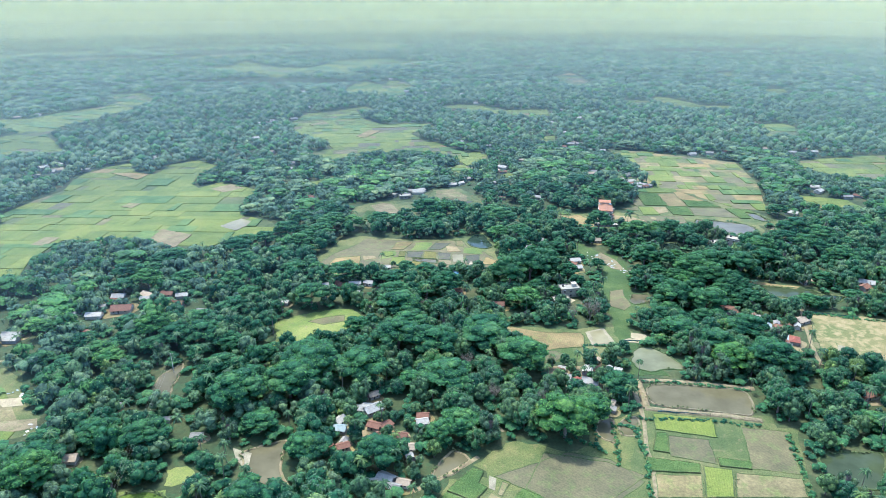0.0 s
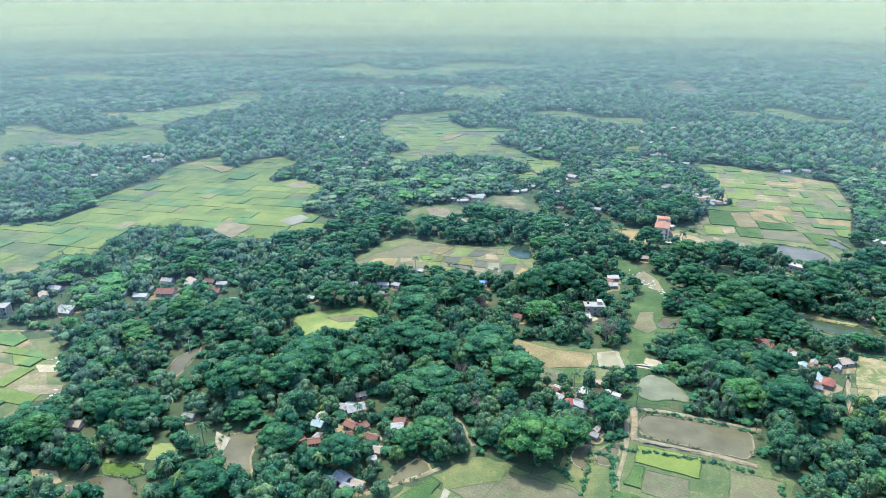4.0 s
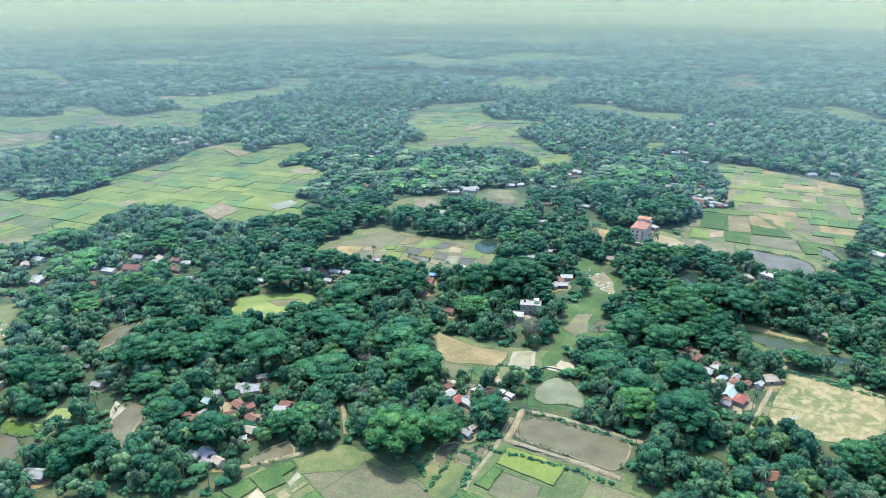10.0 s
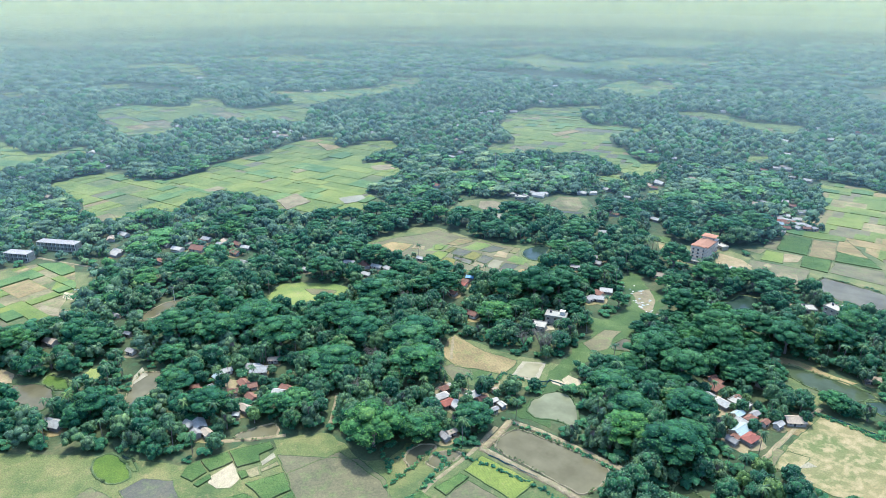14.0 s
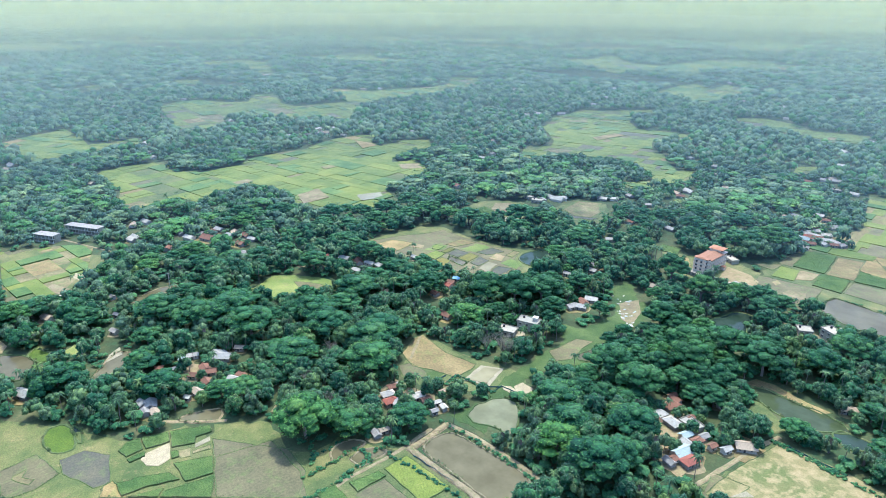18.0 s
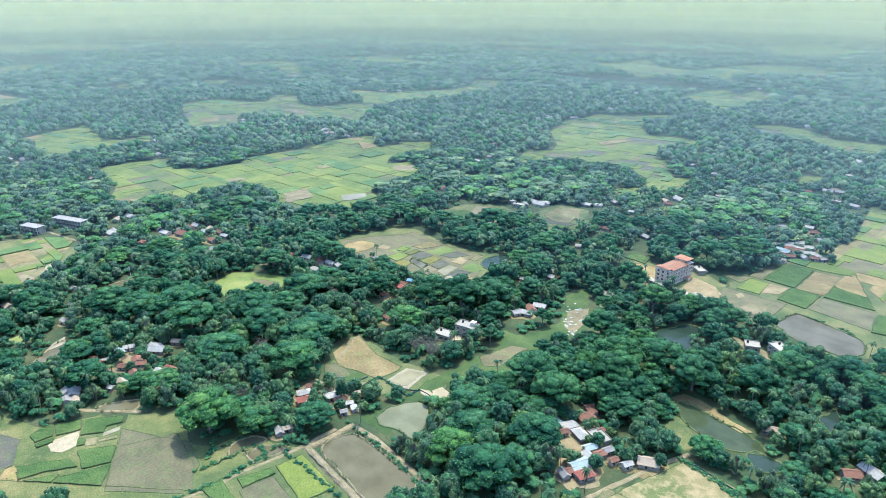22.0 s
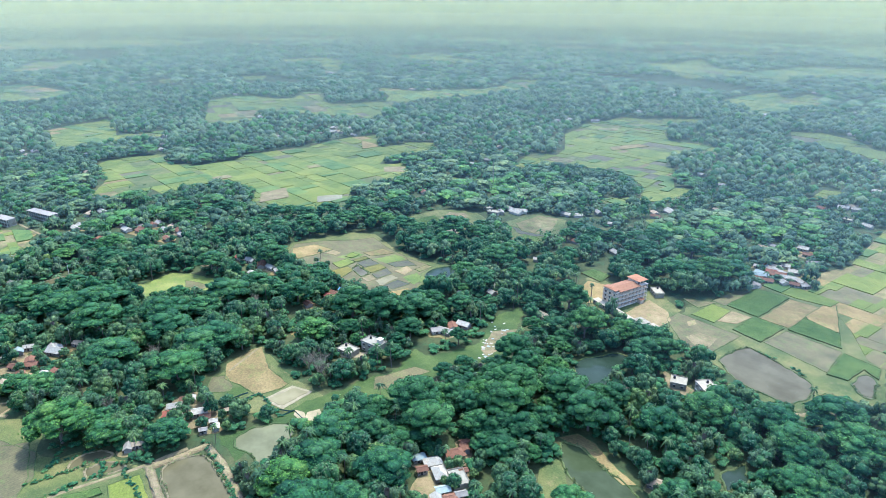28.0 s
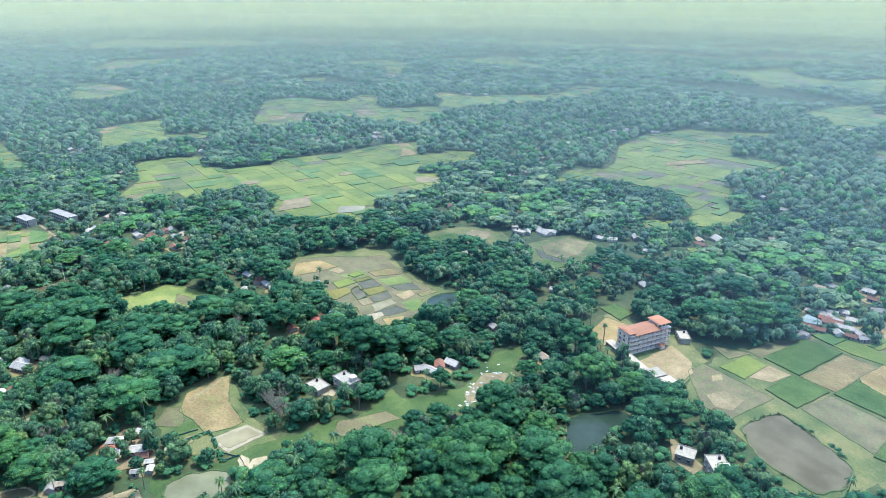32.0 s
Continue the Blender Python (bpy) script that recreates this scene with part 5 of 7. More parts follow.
def school(x, y, angle):
    """Four-storey school: galleries with panelled railings, end wall, terracotta roofs, a taller stair tower."""
    L, W, S = 29.5, 10.8, 2.8
    ob = new("school_building")
    ob.matrix_world = pose(x, y, 0, 0, 0, angle)
    tagged(ob, "four-storey pale school building with terracotta roofs and galleries", "building")
    SPOTS.extend((x + d * math.cos(radians(angle)) - 4.5 * math.sin(radians(angle)), y + d * math.sin(radians(angle)) + 5.4 * math.cos(radians(angle)), 9) for d in (0, 6, 12, 18, 24, 30))
    top = 4 * S + 0.4
    bm = bmesh.new()
    box(bm, L / 2, W / 2 + 0.8, top / 2, L, W - 1.6, top)
    part("body", bm, MAT["school_wall"], ob)
    bays = 9
    for f in range(5):
        bm = bmesh.new()
        box(bm, L / 2, W / 2 - 0.1, 0.3 + f * S, L + 0.5, W + 0.5, 0.28)
        part("floor_slab", bm, MAT["trim"], ob)
    for k in range(bays + 1):
        bm = bmesh.new()
        box(bm, 0.2 + k * (L - 0.4) / bays, 0.15, top / 2, 0.36, 0.36, top)
        part("column", bm, MAT["trim"], ob)
    for f in range(4):
        z = 0.44 + f * S
        for k in range(bays):
            xx = 0.2 + (k + 0.5) * (L - 0.4) / bays
            bm = bmesh.new()
            box(bm, xx, 0.15, z + 0.5, 2.8, 0.12, 0.95)
            rail = part("railing_panel", bm, MAT["school_wall"], ob)
            for d in (-0.62, 0.62):
                bm = bmesh.new()
                box(bm, xx + d, 0.06, z + 0.5, 0.85, 0.1, 0.6)
                part("inset", bm, MAT["trim"], rail, "pale square inset")
            bm = bmesh.new()
            box(bm, xx + 0.3, 1.56, z + 1.35, 1.1, 0.1, 1.2)
            part("window", bm, MAT["dark"], ob)
        for yy, w in ((1.2, 0.9), (5.0, 1.4), (8.6, 1.4)):
            bm = bmesh.new()
            box(bm, 0.0, yy, z + 1.3, 0.14, w, 1.5)
            win = part("window", bm, MAT["dark"], ob)
            bm = bmesh.new()
            box(bm, -0.3, yy, z + 2.15, 0.6, w + 0.4, 0.1)
            part("sunshade", bm, MAT["trim"], win)

    def hip(name, x0, x1, y0, y1, z, rise, inset):
        bm = bmesh.new()
        lo = [bm.verts.new(p) for p in ((x0, y0, z), (x1, y0, z), (x1, y1, z), (x0, y1, z))]
        mid = [bm.verts.new((v.co.x, v.co.y, z + 0.18)) for v in lo]
        ym = (y0 + y1) / 2
        a, b = bm.verts.new((x0 + inset, ym, z + rise)), bm.verts.new((x1 - inset, ym, z + rise))
        bm.faces.new(lo[::-1])
        for i in range(4):
            bm.faces.new((lo[i], lo[(i + 1) % 4], mid[(i + 1) % 4], mid[i]))
        bm.faces.new((mid[0], mid[1], b, a)), bm.faces.new((mid[2], mid[3], a, b))
        bm.faces.new((mid[1], mid[2], b)), bm.faces.new((mid[3], mid[0], a))
        return part(name, bm, MAT["tile_roof"], ob, "terracotta tiled roof")

    hip("main_roof", 3.2, 22.5, -0.9, W + 0.5, top + 0.1, 1.5, 0.6)
    for name, x0, x1, h in (("corner_room", -0.1, 4.0, 1.2), ("stair_tower", 21.6, L + 0.1, 2.6)):
        bm = bmesh.new()
        box(bm, (x0 + x1) / 2, W / 2 + 0.6, top + h / 2, x1 - x0 - 0.6, W - 2.4, h)
        room = part(name, bm, MAT["school_wall"], ob)
        # Openings are dark blocks on a solid wall, their inner shade given as colour.
        for k in range(3):
            bm = bmesh.new()
            box(bm, x0 + (k + 0.5) * (x1 - x0) / 3, 1.75, top + h * 0.5, (x1 - x0) / 4.5, 0.12, h * 0.5)
            part("opening", bm, MAT["dark"], room)
        hip("room_roof", x0 - 0.4, x1 + 0.4, 0.2, W + 0.3, top + h, 0.9, (x1 - x0) * 0.35)
    bm = bmesh.new()
    box(bm, 22.5, -1.6, 1.3, 3.2, 2.6, 2.6)
    part("porch", bm, MAT["school_wall"], ob)
    bm = bmesh.new()
    box(bm, 22.5, -1.8, 2.75, 4.0, 3.4, 0.25)
    part("porch_roof", bm, MAT["tile_roof"], ob, "terracotta porch roof")
    return ob


# two crowded homesteads
SPOTS.extend(((45, 303, 12), (38, 300, 9), (58, 310, 8), (152, 374, 14), (162, 360, 12), (142, 384, 9)))
anyhouse(180.9, 299.3, 9.5, 6.0, 20, "rust", hip=True)
anyhouse(135.8, 374.4, 5.4, 3.7, 70, "teal", hip=True)
anyhouse(141.7, 377.5, 7.0, 4.7, 70, "white", hip=True)
anyhouse(143.1, 388.8, 7.7, 5.2, 70, "rust", hip=True)
anyhouse(143.1, 394.3, 4.4, 3.0, 160, "rust")
anyhouse(149.5, 375.7, 7.4, 5.0, 160, "white", hip=True)
anyhouse(143.2, 370.8, 4.2, 2.9, 70, "rust")
anyhouse(157.0, 379.6, 9.4, 6.4, 160, "flat")
anyhouse(158.1, 370.6, 5.3, 3.6, 70, "teal")
anyhouse(161.1, 365.4, 5.2, 3.6, 160, "white")
anyhouse(163.9, 370.0, 4.8, 3.2, 70, "rust", hip=True)
anyhouse(164.7, 374.9, 4.1, 2.8, 70, "grey")
anyhouse(162.0, 357.5, 8.8, 6.0, 70, "teal")
anyhouse(167.1, 354.0, 7.2, 4.9, 70, "red", hip=True)
anyhouse(160.6, 348.1, 4.8, 3.3, 160, "grey")
anyhouse(161.7, 351.8, 4.4, 3.0, 70, "rust")
anyhouse(175.8, 372.8, 4.2, 2.8, 70, "white")
anyhouse(161.4, 404.6, 3.8, 2.6, 160, "white")
anyhouse(139.7, 396.8, 3.9, 2.7, 70, "rust")
anyhouse(154.5, 384.2, 3.2, 2.2, 70, "rust")
anyhouse(170.3, 370.8, 3.5, 2.4, 70, "rust")
anyhouse(30.4, 306.4, 4.7, 3.2, 70, "rust", hip=True)
anyhouse(31.9, 309.6, 3.5, 2.4, 160, "white")
anyhouse(33.2, 300.2, 6.1, 4.1, 70, "white", hip=True)
anyhouse(39.0, 296.9, 6.5, 4.4, 70, "red", hip=True)
anyhouse(45.5, 297.4, 7.8, 5.3, 160, "white")
anyhouse(45.3, 308.8, 6.6, 4.5, 70, "white")
anyhouse(50.8, 309.6, 4.5, 3.1, 70, "rust")
anyhouse(56.6, 311.6, 3.1, 2.1, 70, "white")
anyhouse(61.5, 311.1, 3.3, 2.3, 160, "white")
anyhouse(51.8, 320.3, 2.6, 1.8, 70, "thatch")
anyhouse(52.7, 274.7, 4.5, 3.0, 160, "grey")
anyhouse(53.5, 278.7, 4.0, 2.7, 70, "thatch")
anyhouse(60.6, 305.4, 3.0, 2.1, 70, "grey")
school(91.1, 559.8, 85)
for x, y, l, w, a in ((93, 556, 34, 4.5, -10), (125, 555, 10, 8, -10), (114.5, 556.5, 8, 7, -10)):
    SPOTS.extend((x + d * math.cos(radians(a)), y + d * math.sin(radians(a)), 4.0) for d in (-12, -6, 0, 6, 12) if abs(d) < l / 2)
    ob = new("yard_building")
    ob.matrix_world = pose(x, y, 0, 0, 0, a)
    tagged(ob, "long low pale concrete outbuilding beside the school", "building", "school outbuildings")
    bm = bmesh.new()
    box(bm, 0, 0, 1.3, l, w, 2.6)
    part("body", bm, MAT["concrete"], ob)
    bm = bmesh.new()
    box(bm, 0, 0, 2.7, l + 0.6, w + 0.6, 0.2)
    part("roof_slab", bm, MAT["concrete"], ob)
    for k in range(int(l / 3)):
        bm = bmesh.new()
        box(bm, -l / 2 + 1.5 + 3 * k, -w / 2, 1.5, 1.0, 0.12, 1.1)
        part("window", bm, MAT["dark"], ob)
anyhouse(181.3, 381, 8.4, 5.9, 30, "thatch")
anyhouse(-74.6, 251.6, 5.6, 3.7, 70, "white")
anyhouse(-72.8, 245.8, 5, 4.3, -5, "teal")
anyhouse(-68.8, 236.9, 3.1, 2.5, 80, "grey")
anyhouse(-65.5, 261.9, 7.4, 4.3, 0, "white")
anyhouse(-57.6, 249.6, 5.6, 4.3, -15, "rust")
anyhouse(-55.9, 241.8, 4.3, 3.7, 40, "rust")
anyhouse(-44.2, 243.6, 5.6, 3.7, -10, "rust")
anyhouse(-63.2, 274.5, 5, 3.7, 40, "thatch")
anyhouse(-68.4, 233, 5, 3.7, 30, "rust")
anyhouse(-75.4, 232.8, 3.7, 3.1, 60, "rust")
anyhouse(-50.1, 212.3, 5.6, 3.7, -5, "white")
anyhouse(-41.6, 209.7, 4.3, 3.1, -15, "grey")
anyhouse(-38.6, 230, 2.5, 2.5, 30, "white")
anyhouse(-183.9, 213.2, 8.1, 5, 10, "thatch")
anyhouse(-135.6, 234, 5, 3.1, 10, "grey")
anyhouse(-184.9, 252.8, 3.7, 3.1, 0, "grey")
anyhouse(-155.9, 244.1, 3.7, 2.5, 20, "grey")
anyhouse(-234.5, 369.8, 6.7, 4.2, 10, "white")
anyhouse(-242.3, 354.4, 11.8, 8.4, 15, "rust")
anyhouse(-254.5, 365.1, 7.6, 5, 5, "rust")
anyhouse(-224.5, 378.9, 7.6, 5, 0, "rust")
anyhouse(-143.3, 374.6, 6.7, 4.2, 0, "white")
anyhouse(-286.5, 314, 9.2, 5.9, 10, "white")
anyhouse(-189.6, 355.6, 5.9, 5, 0, "grey")
anyhouse(-283, 418.3, 7.6, 5, 0, "rust")
anyhouse(-136.2, 396.9, 4.2, 4.2, 0, "red")
anyhouse(-124.8, 402.1, 7.6, 5, 20, "white")
anyhouse(-112.4, 405.6, 9.2, 5, -30, "rust")
anyhouse(-103.7, 409.1, 7.6, 4.2, 10, "white")
anyhouse(-100.4, 393.8, 6.7, 4.2, 5, "white")
anyhouse(-94.2, 410.3, 5.9, 4.2, -10, "white")
anyhouse(-36.1, 424.5, 6.7, 4.2, 10, "rust")
anyhouse(-33.6, 419.5, 5, 4.2, 0, "red")
anyhouse(-36.3, 432.1, 5, 3.4, 20, "blue")
anyhouse(-31.4, 403.7, 5, 4.2, 0, "rust")
anyhouse(-87, 440.6, 5, 3.4, 0, "white")
anyhouse(36.9, 395, 10.1, 7.6, 15, "flat")
anyhouse(42.8, 408.4, 12.6, 7.6, 15, "flat")
anyhouse(51.1, 453.1, 8.4, 5, 20, "white")
anyhouse(47.2, 449.7, 6.7, 5, 70, "grey")
anyhouse(49.6, 459.9, 6.7, 5, -30, "rust")
anyhouse(51.6, 467, 7.6, 5, 20, "white")
anyhouse(168.4, 516.8, 7.6, 7.6, 30, "flat")
anyhouse(183.2, 519.4, 11.8, 7.6, -30, "flat")
anyhouse(119, 689.5, 8.4, 5.9, 0, "teal")
anyhouse(127.2, 696.3, 10.9, 6.7, 20, "rust")
anyhouse(121.1, 717.2, 8.4, 5, 20, "white")
anyhouse(135, 696.3, 10.1, 5, 25, "white")
anyhouse(143, 697.2, 7.6, 4.2, -30, "grey")
anyhouse(118.3, 729, 5.9, 4.2, 20, "white")
anyhouse(118.2, 707.2, 5.9, 4.2, 0, "white")
anyhouse(112.8, 764.2, 7.6, 5, 10, "white")
anyhouse(92.5, 739.8, 6.7, 5, 10, "thatch")
anyhouse(72.6, 514.9, 7.6, 5, 0, "thatch")
anyhouse(23.6, 520.2, 5.9, 4.2, 20, "grey")
anyhouse(27.1, 511, 5, 4.2, 0, "white")
anyhouse(17, 493.4, 5.9, 4.2, 10, "grey")
anyhouse(93.7, 601.2, 10.1, 5.9, -35, "flat")
anyhouse(-62.3, 263.7, 7.6, 5, 0, "white")
anyhouse(-103.1, 626.6, 10.9, 6.7, 20, "flat")
anyhouse(-270.2, 344.1, 6.7, 4.2, 0, "white")
anyhouse(-334.3, 291.9, 34, 8, 25, "long")
anyhouse(-336.1, 263.1, 20, 8, 25, "long")
anyhouse(-287, 314.4, 10.1, 5.9, 5, "white")
anyhouse(-254.4, 371.1, 7.6, 5, 10, "white")
anyhouse(-210.8, 365.2, 7.6, 5, 0, "rust")
anyhouse(-4, 384.7, 7.6, 5, 0, "rust")
anyhouse(208.7, 443.6, 6.7, 5, 20, "thatch")
anyhouse(250, 445.9, 9.2, 5.9, -25, "white")
anyhouse(244.2, 436.9, 6.7, 5, 40, "rust")
anyhouse(-101.8, 175.5, 8.4, 5.9, 20, "white")
anyhouse(-45.7, 214.5, 6.7, 5, -25, "white")
anyhouse(-38.2, 213, 5, 3.4, -10, "thatch")
anyhouse(-61.1, 262.6, 8.4, 5.9, 40, "white")
anyhouse(-36.1, 254.2, 5, 4.2, 20, "white")
anyhouse(-36.4, 259.3, 5, 4.2, 0, "rust")
anyhouse(-52.6, 249.9, 5.9, 4.2, 60, "rust")
anyhouse(-39.6, 235.8, 5.9, 4.2, 0, "thatch")
anyhouse(122, 677.9, 6.7, 5, 20, "rust")
anyhouse(128, 681, 6.7, 5, 30, "rust")
anyhouse(121.5, 698.6, 6.7, 4.2, 20, "red")
anyhouse(136.1, 686.6, 6.7, 5, -30, "white")
anyhouse(143.2, 689, 5.9, 4.2, 20, "rust")
anyhouse(132.1, 711, 7.6, 5, 25, "white")
anyhouse(148.5, 692.6, 6.7, 4.2, 60, "grey")
anyhouse(127.6, 667.3, 5, 4.2, 0, "grey")
anyhouse(114.8, 719.6, 5, 4.2, 10, "white")
anyhouse(114.8, 706.1, 5, 4.2, -20, "rust")
anyhouse(121.4, 753.8, 6.7, 4.2, 10, "rust")
anyhouse(110.5, 700.2, 5, 3.4, 10, "grey")

# houses further off among the woods
anyhouse(-536.8, 693.2, 14, 8.7, -40, "flat", False)
anyhouse(-92.2, 644.6, 12, 7.4, 7, "white", False)
anyhouse(-101, 633, 8, 5, -36, "grey", False)
anyhouse(-60.2, 677, 9, 5.6, 11, "white", False)
anyhouse(-13.8, 745.2, 8, 5, -32, "thatch", False)
anyhouse(82.5, 904.7, 9, 5.6, 15, "white", False)
anyhouse(72, 884.8, 8, 5, -28, "rust", False)
anyhouse(118.9, 731.7, 8, 5, 19, "grey", False)
anyhouse(118.9, 702, 8, 5, -24, "grey", False)
anyhouse(120.1, 674.5, 10, 6.2, 23, "thatch", False)
anyhouse(125.3, 664.1, 8, 5, -20, "grey", False)
anyhouse(231.6, 854.7, 10, 6.2, 27, "white", False)
anyhouse(255.7, 863.8, 9, 5.6, -16, "grey", False)
anyhouse(278.7, 872.9, 9, 5.6, 31, "rust", False)
anyhouse(382.5, 1096.4, 12, 7.4, -12, "thatch", False)
anyhouse(436.9, 1217.8, 12, 7.4, 35, "white", False)
anyhouse(391.4, 884.1, 10, 6.2, -8, "white", False)
anyhouse(386.2, 897.6, 10, 6.2, 39, "rust", False)
anyhouse(362.4, 877.8, 9, 5.6, -4, "white", False)
anyhouse(333.6, 896, 9, 5.6, 43, "thatch", False)
anyhouse(319.5, 703.4, 9, 5.6, 0, "white", False)
anyhouse(317.6, 687.6, 10, 6.2, 47, "white", False)
anyhouse(336.5, 668.4, 9, 5.6, 4, "grey", False)
anyhouse(349.7, 673.9, 8, 5, -39, "rust", False)
anyhouse(234.5, 634.5, 12, 7.4, 8, "grey", False)
anyhouse(260.9, 607.8, 10, 6.2, -35, "white", False)
anyhouse(-347.3, 1529, 10, 6.2, 12, "white", False)
anyhouse(-227.1, 1437.1, 12, 7.4, -31, "grey", False)
anyhouse(-806.4, 1024.1, 10, 6.2, 16, "white", False)
anyhouse(-308.5, 814.9, 9, 5.6, -27, "thatch", False)
anyhouse(-262.4, 755, 9, 5.6, 20, "grey", False)
anyhouse(-195.8, 613.2, 9, 5.6, -23, "rust", False)
anyhouse(153.9, 1190.3, 10, 6.2, 24, "rust", False)
anyhouse(-107.5, 1401.6, 10, 6.2, -19, "white", False)
anyhouse(261.7, 1327.9, 9, 5.6, 28, "thatch", False)
anyhouse(28.3, 637.6, 8, 5, -15, "white", False)
anyhouse(3.4, 578.5, 7, 4.3, 32, "white", False)
anyhouse(96.1, 750.6, 8, 5, -11, "grey", False)
anyhouse(296.5, 1243.8, 9, 5.6, 36, "white", False)
anyhouse(-118.2, 605.5, 9, 5.6, -7, "thatch", False)
anyhouse(-361.4, 903.2, 10, 6.2, 40, "white", False)
anyhouse(-388.9, 1038.4, 14, 8.7, -3, "white", False)
anyhouse(-359.7, 1064.2, 12, 7.4, 44, "grey", False)
anyhouse(-143.6, 1025.7, 11, 6.8, 1, "white", False)
anyhouse(-520.6, 693, 12, 7.4, 48, "thatch", False)
anyhouse(-490.1, 700.2, 9, 5.6, 5, "white", False)
anyhouse(-640.7, 482.3, 10, 6.2, -38, "white", False)
anyhouse(-633.1, 322.4, 12, 7.4, 9, "grey", False)
anyhouse(-644.8, 308.1, 8, 5, -34, "white", False)
anyhouse(-485.7, 354.3, 9, 5.6, 13, "thatch", False)
anyhouse(-8, 761, 12, 7.4, -30, "white", False)
anyhouse(-7.2, 737.9, 8, 5, 17, "rust", False)
anyhouse(-45.1, 703.6, 8, 5, -26, "grey", False)
anyhouse(-17.8, 688, 7, 4.3, 21, "white", False)
anyhouse(15.6, 800.2, 8, 5, -22, "thatch", False)
anyhouse(-92.2, 861.2, 8, 5, 25, "rust", False)
anyhouse(-704.3, 649.5, 10, 6.2, -18, "white", False)
anyhouse(-1282.2, 948.7, 10, 6.2, 29, "grey", False)
anyhouse(-715.7, 867.7, 12, 7.4, -14, "white", False)
anyhouse(-830.2, 1035, 12, 7.4, 33, "thatch", False)
anyhouse(-813.9, 1065.6, 9, 5.6, -10, "white", False)
anyhouse(-451.8, 1411.8, 10, 6.2, 37, "white", False)
anyhouse(-597.2, 1258.2, 9, 5.6, -6, "grey", False)
anyhouse(-231.2, 1336.1, 12, 7.4, 41, "white", False)
anyhouse(-1065.8, 593, 10, 6.2, -2, "thatch", False)
anyhouse(-982.9, 584.9, 9, 5.6, 45, "white", False)
anyhouse(-1335.8, 409.5, 10, 6.2, 2, "white", False)
anyhouse(132.2, 738.4, 9, 5.6, 49, "grey", False)
anyhouse(-320.8, 338, 9, 5.6, 6, "white", False)
anyhouse(-319.3, 325.9, 8, 5, -37, "thatch", False)
anyhouse(-258, 356.1, 7, 4.3, 10, "grey", False)
anyhouse(-533.9, 719.2, 12, 7.4, -33, "white", False)
anyhouse(-524.4, 686.2, 11, 6.8, 14, "grey", False)
anyhouse(-391.2, 1035.7, 12, 7.4, -29, "white", False)
anyhouse(-617, 312.6, 9, 5.6, 18, "thatch", False)
anyhouse(-949.4, 701, 9, 5.6, -25, "white", False)
anyhouse(-1253, 1398, 12, 7.4, 22, "white", False)
anyhouse(-1353.5, 1703.6, 16, 9.9, -21, "grey", False)
anyhouse(-1201.5, 1042.4, 9, 5.6, 26, "white", False)
anyhouse(105.7, 720.2, 9, 5.6, -17, "thatch", False)
anyhouse(118.2, 708.3, 9, 5.6, 30, "white", False)
anyhouse(126.8, 701.4, 10, 6.2, -13, "white", False)
anyhouse(120.6, 686, 9, 5.6, 34, "teal", False)
anyhouse(122, 725.9, 8, 5, -9, "rust", False)
anyhouse(86.1, 913, 10, 6.2, 38, "thatch", False)
anyhouse(-8.7, 759.1, 8, 5, -5, "white", False)
anyhouse(-91.9, 649.7, 12, 7.4, 42, "white", False)
anyhouse(-103.3, 646.7, 8, 5, -1, "grey", False)
anyhouse(-51.9, 683.5, 8, 5, 46, "white", False)
anyhouse(-7.2, 631, 8, 5, 3, "rust", False)
anyhouse(63.6, 1072.8, 10, 6.2, -40, "white", False)
anyhouse(-284.1, 309.5, 8, 5, 7, "white", False)
anyhouse(-244.8, 320.3, 8, 5, -36, "rust", False)
anyhouse(-254.6, 344.1, 9, 5.6, 11, "white", False)
anyhouse(-236.7, 375.4, 9, 5.6, -32, "thatch", False)
anyhouse(-213.9, 378.1, 7, 4.3, 15, "white", False)
anyhouse(-1228.8, 1057.1, 8.5, 5.6, -30, "white", False)
anyhouse(-1034.8, 871.9, 8.0, 5.3, 23, "white", False)
anyhouse(-972.8, 709.2, 9.1, 6.0, 16, "grey", False)
anyhouse(-1042.7, 582.2, 8.0, 5.3, 9, "white", False)
anyhouse(-878.4, 558.4, 8.0, 5.3, 2, "flat", False)
anyhouse(-1208.7, 1368.4, 19.6, 12.9, -5, "flat", False)
anyhouse(-1234.7, 1330.4, 11.1, 7.3, -12, "white", False)
anyhouse(-786.4, 994.8, 8.0, 5.3, -19, "grey", False)
anyhouse(-527.5, 666.2, 8.0, 5.3, 27, "flat", False)
anyhouse(-543.5, 645.2, 8.0, 5.3, 20, "white", False)
anyhouse(-538.6, 608.6, 8.0, 5.3, 13, "white", False)
anyhouse(-583.3, 463.4, 8.0, 5.3, 6, "grey", False)
anyhouse(-553.9, 454.0, 8.0, 5.3, -1, "white", False)
anyhouse(-614.3, 469.8, 8.0, 5.3, -8, "flat", False)
anyhouse(-578.7, 371.3, 8.0, 5.3, -15, "white", False)
anyhouse(-443.6, 771.0, 8.0, 5.3, -22, "white", False)
anyhouse(-433.1, 783.7, 8.0, 5.3, -29, "grey", False)
anyhouse(-740.5, 1019.0, 8.0, 5.3, 24, "white", False)
anyhouse(-674.0, 1425.2, 8.0, 5.3, 17, "flat", False)
anyhouse(-606.8, 1489.0, 8.0, 5.3, 10, "white", False)
anyhouse(-588.6, 1242.3, 8.0, 5.3, 3, "white", False)
anyhouse(-400.7, 1287.7, 8.0, 5.3, -4, "grey", False)
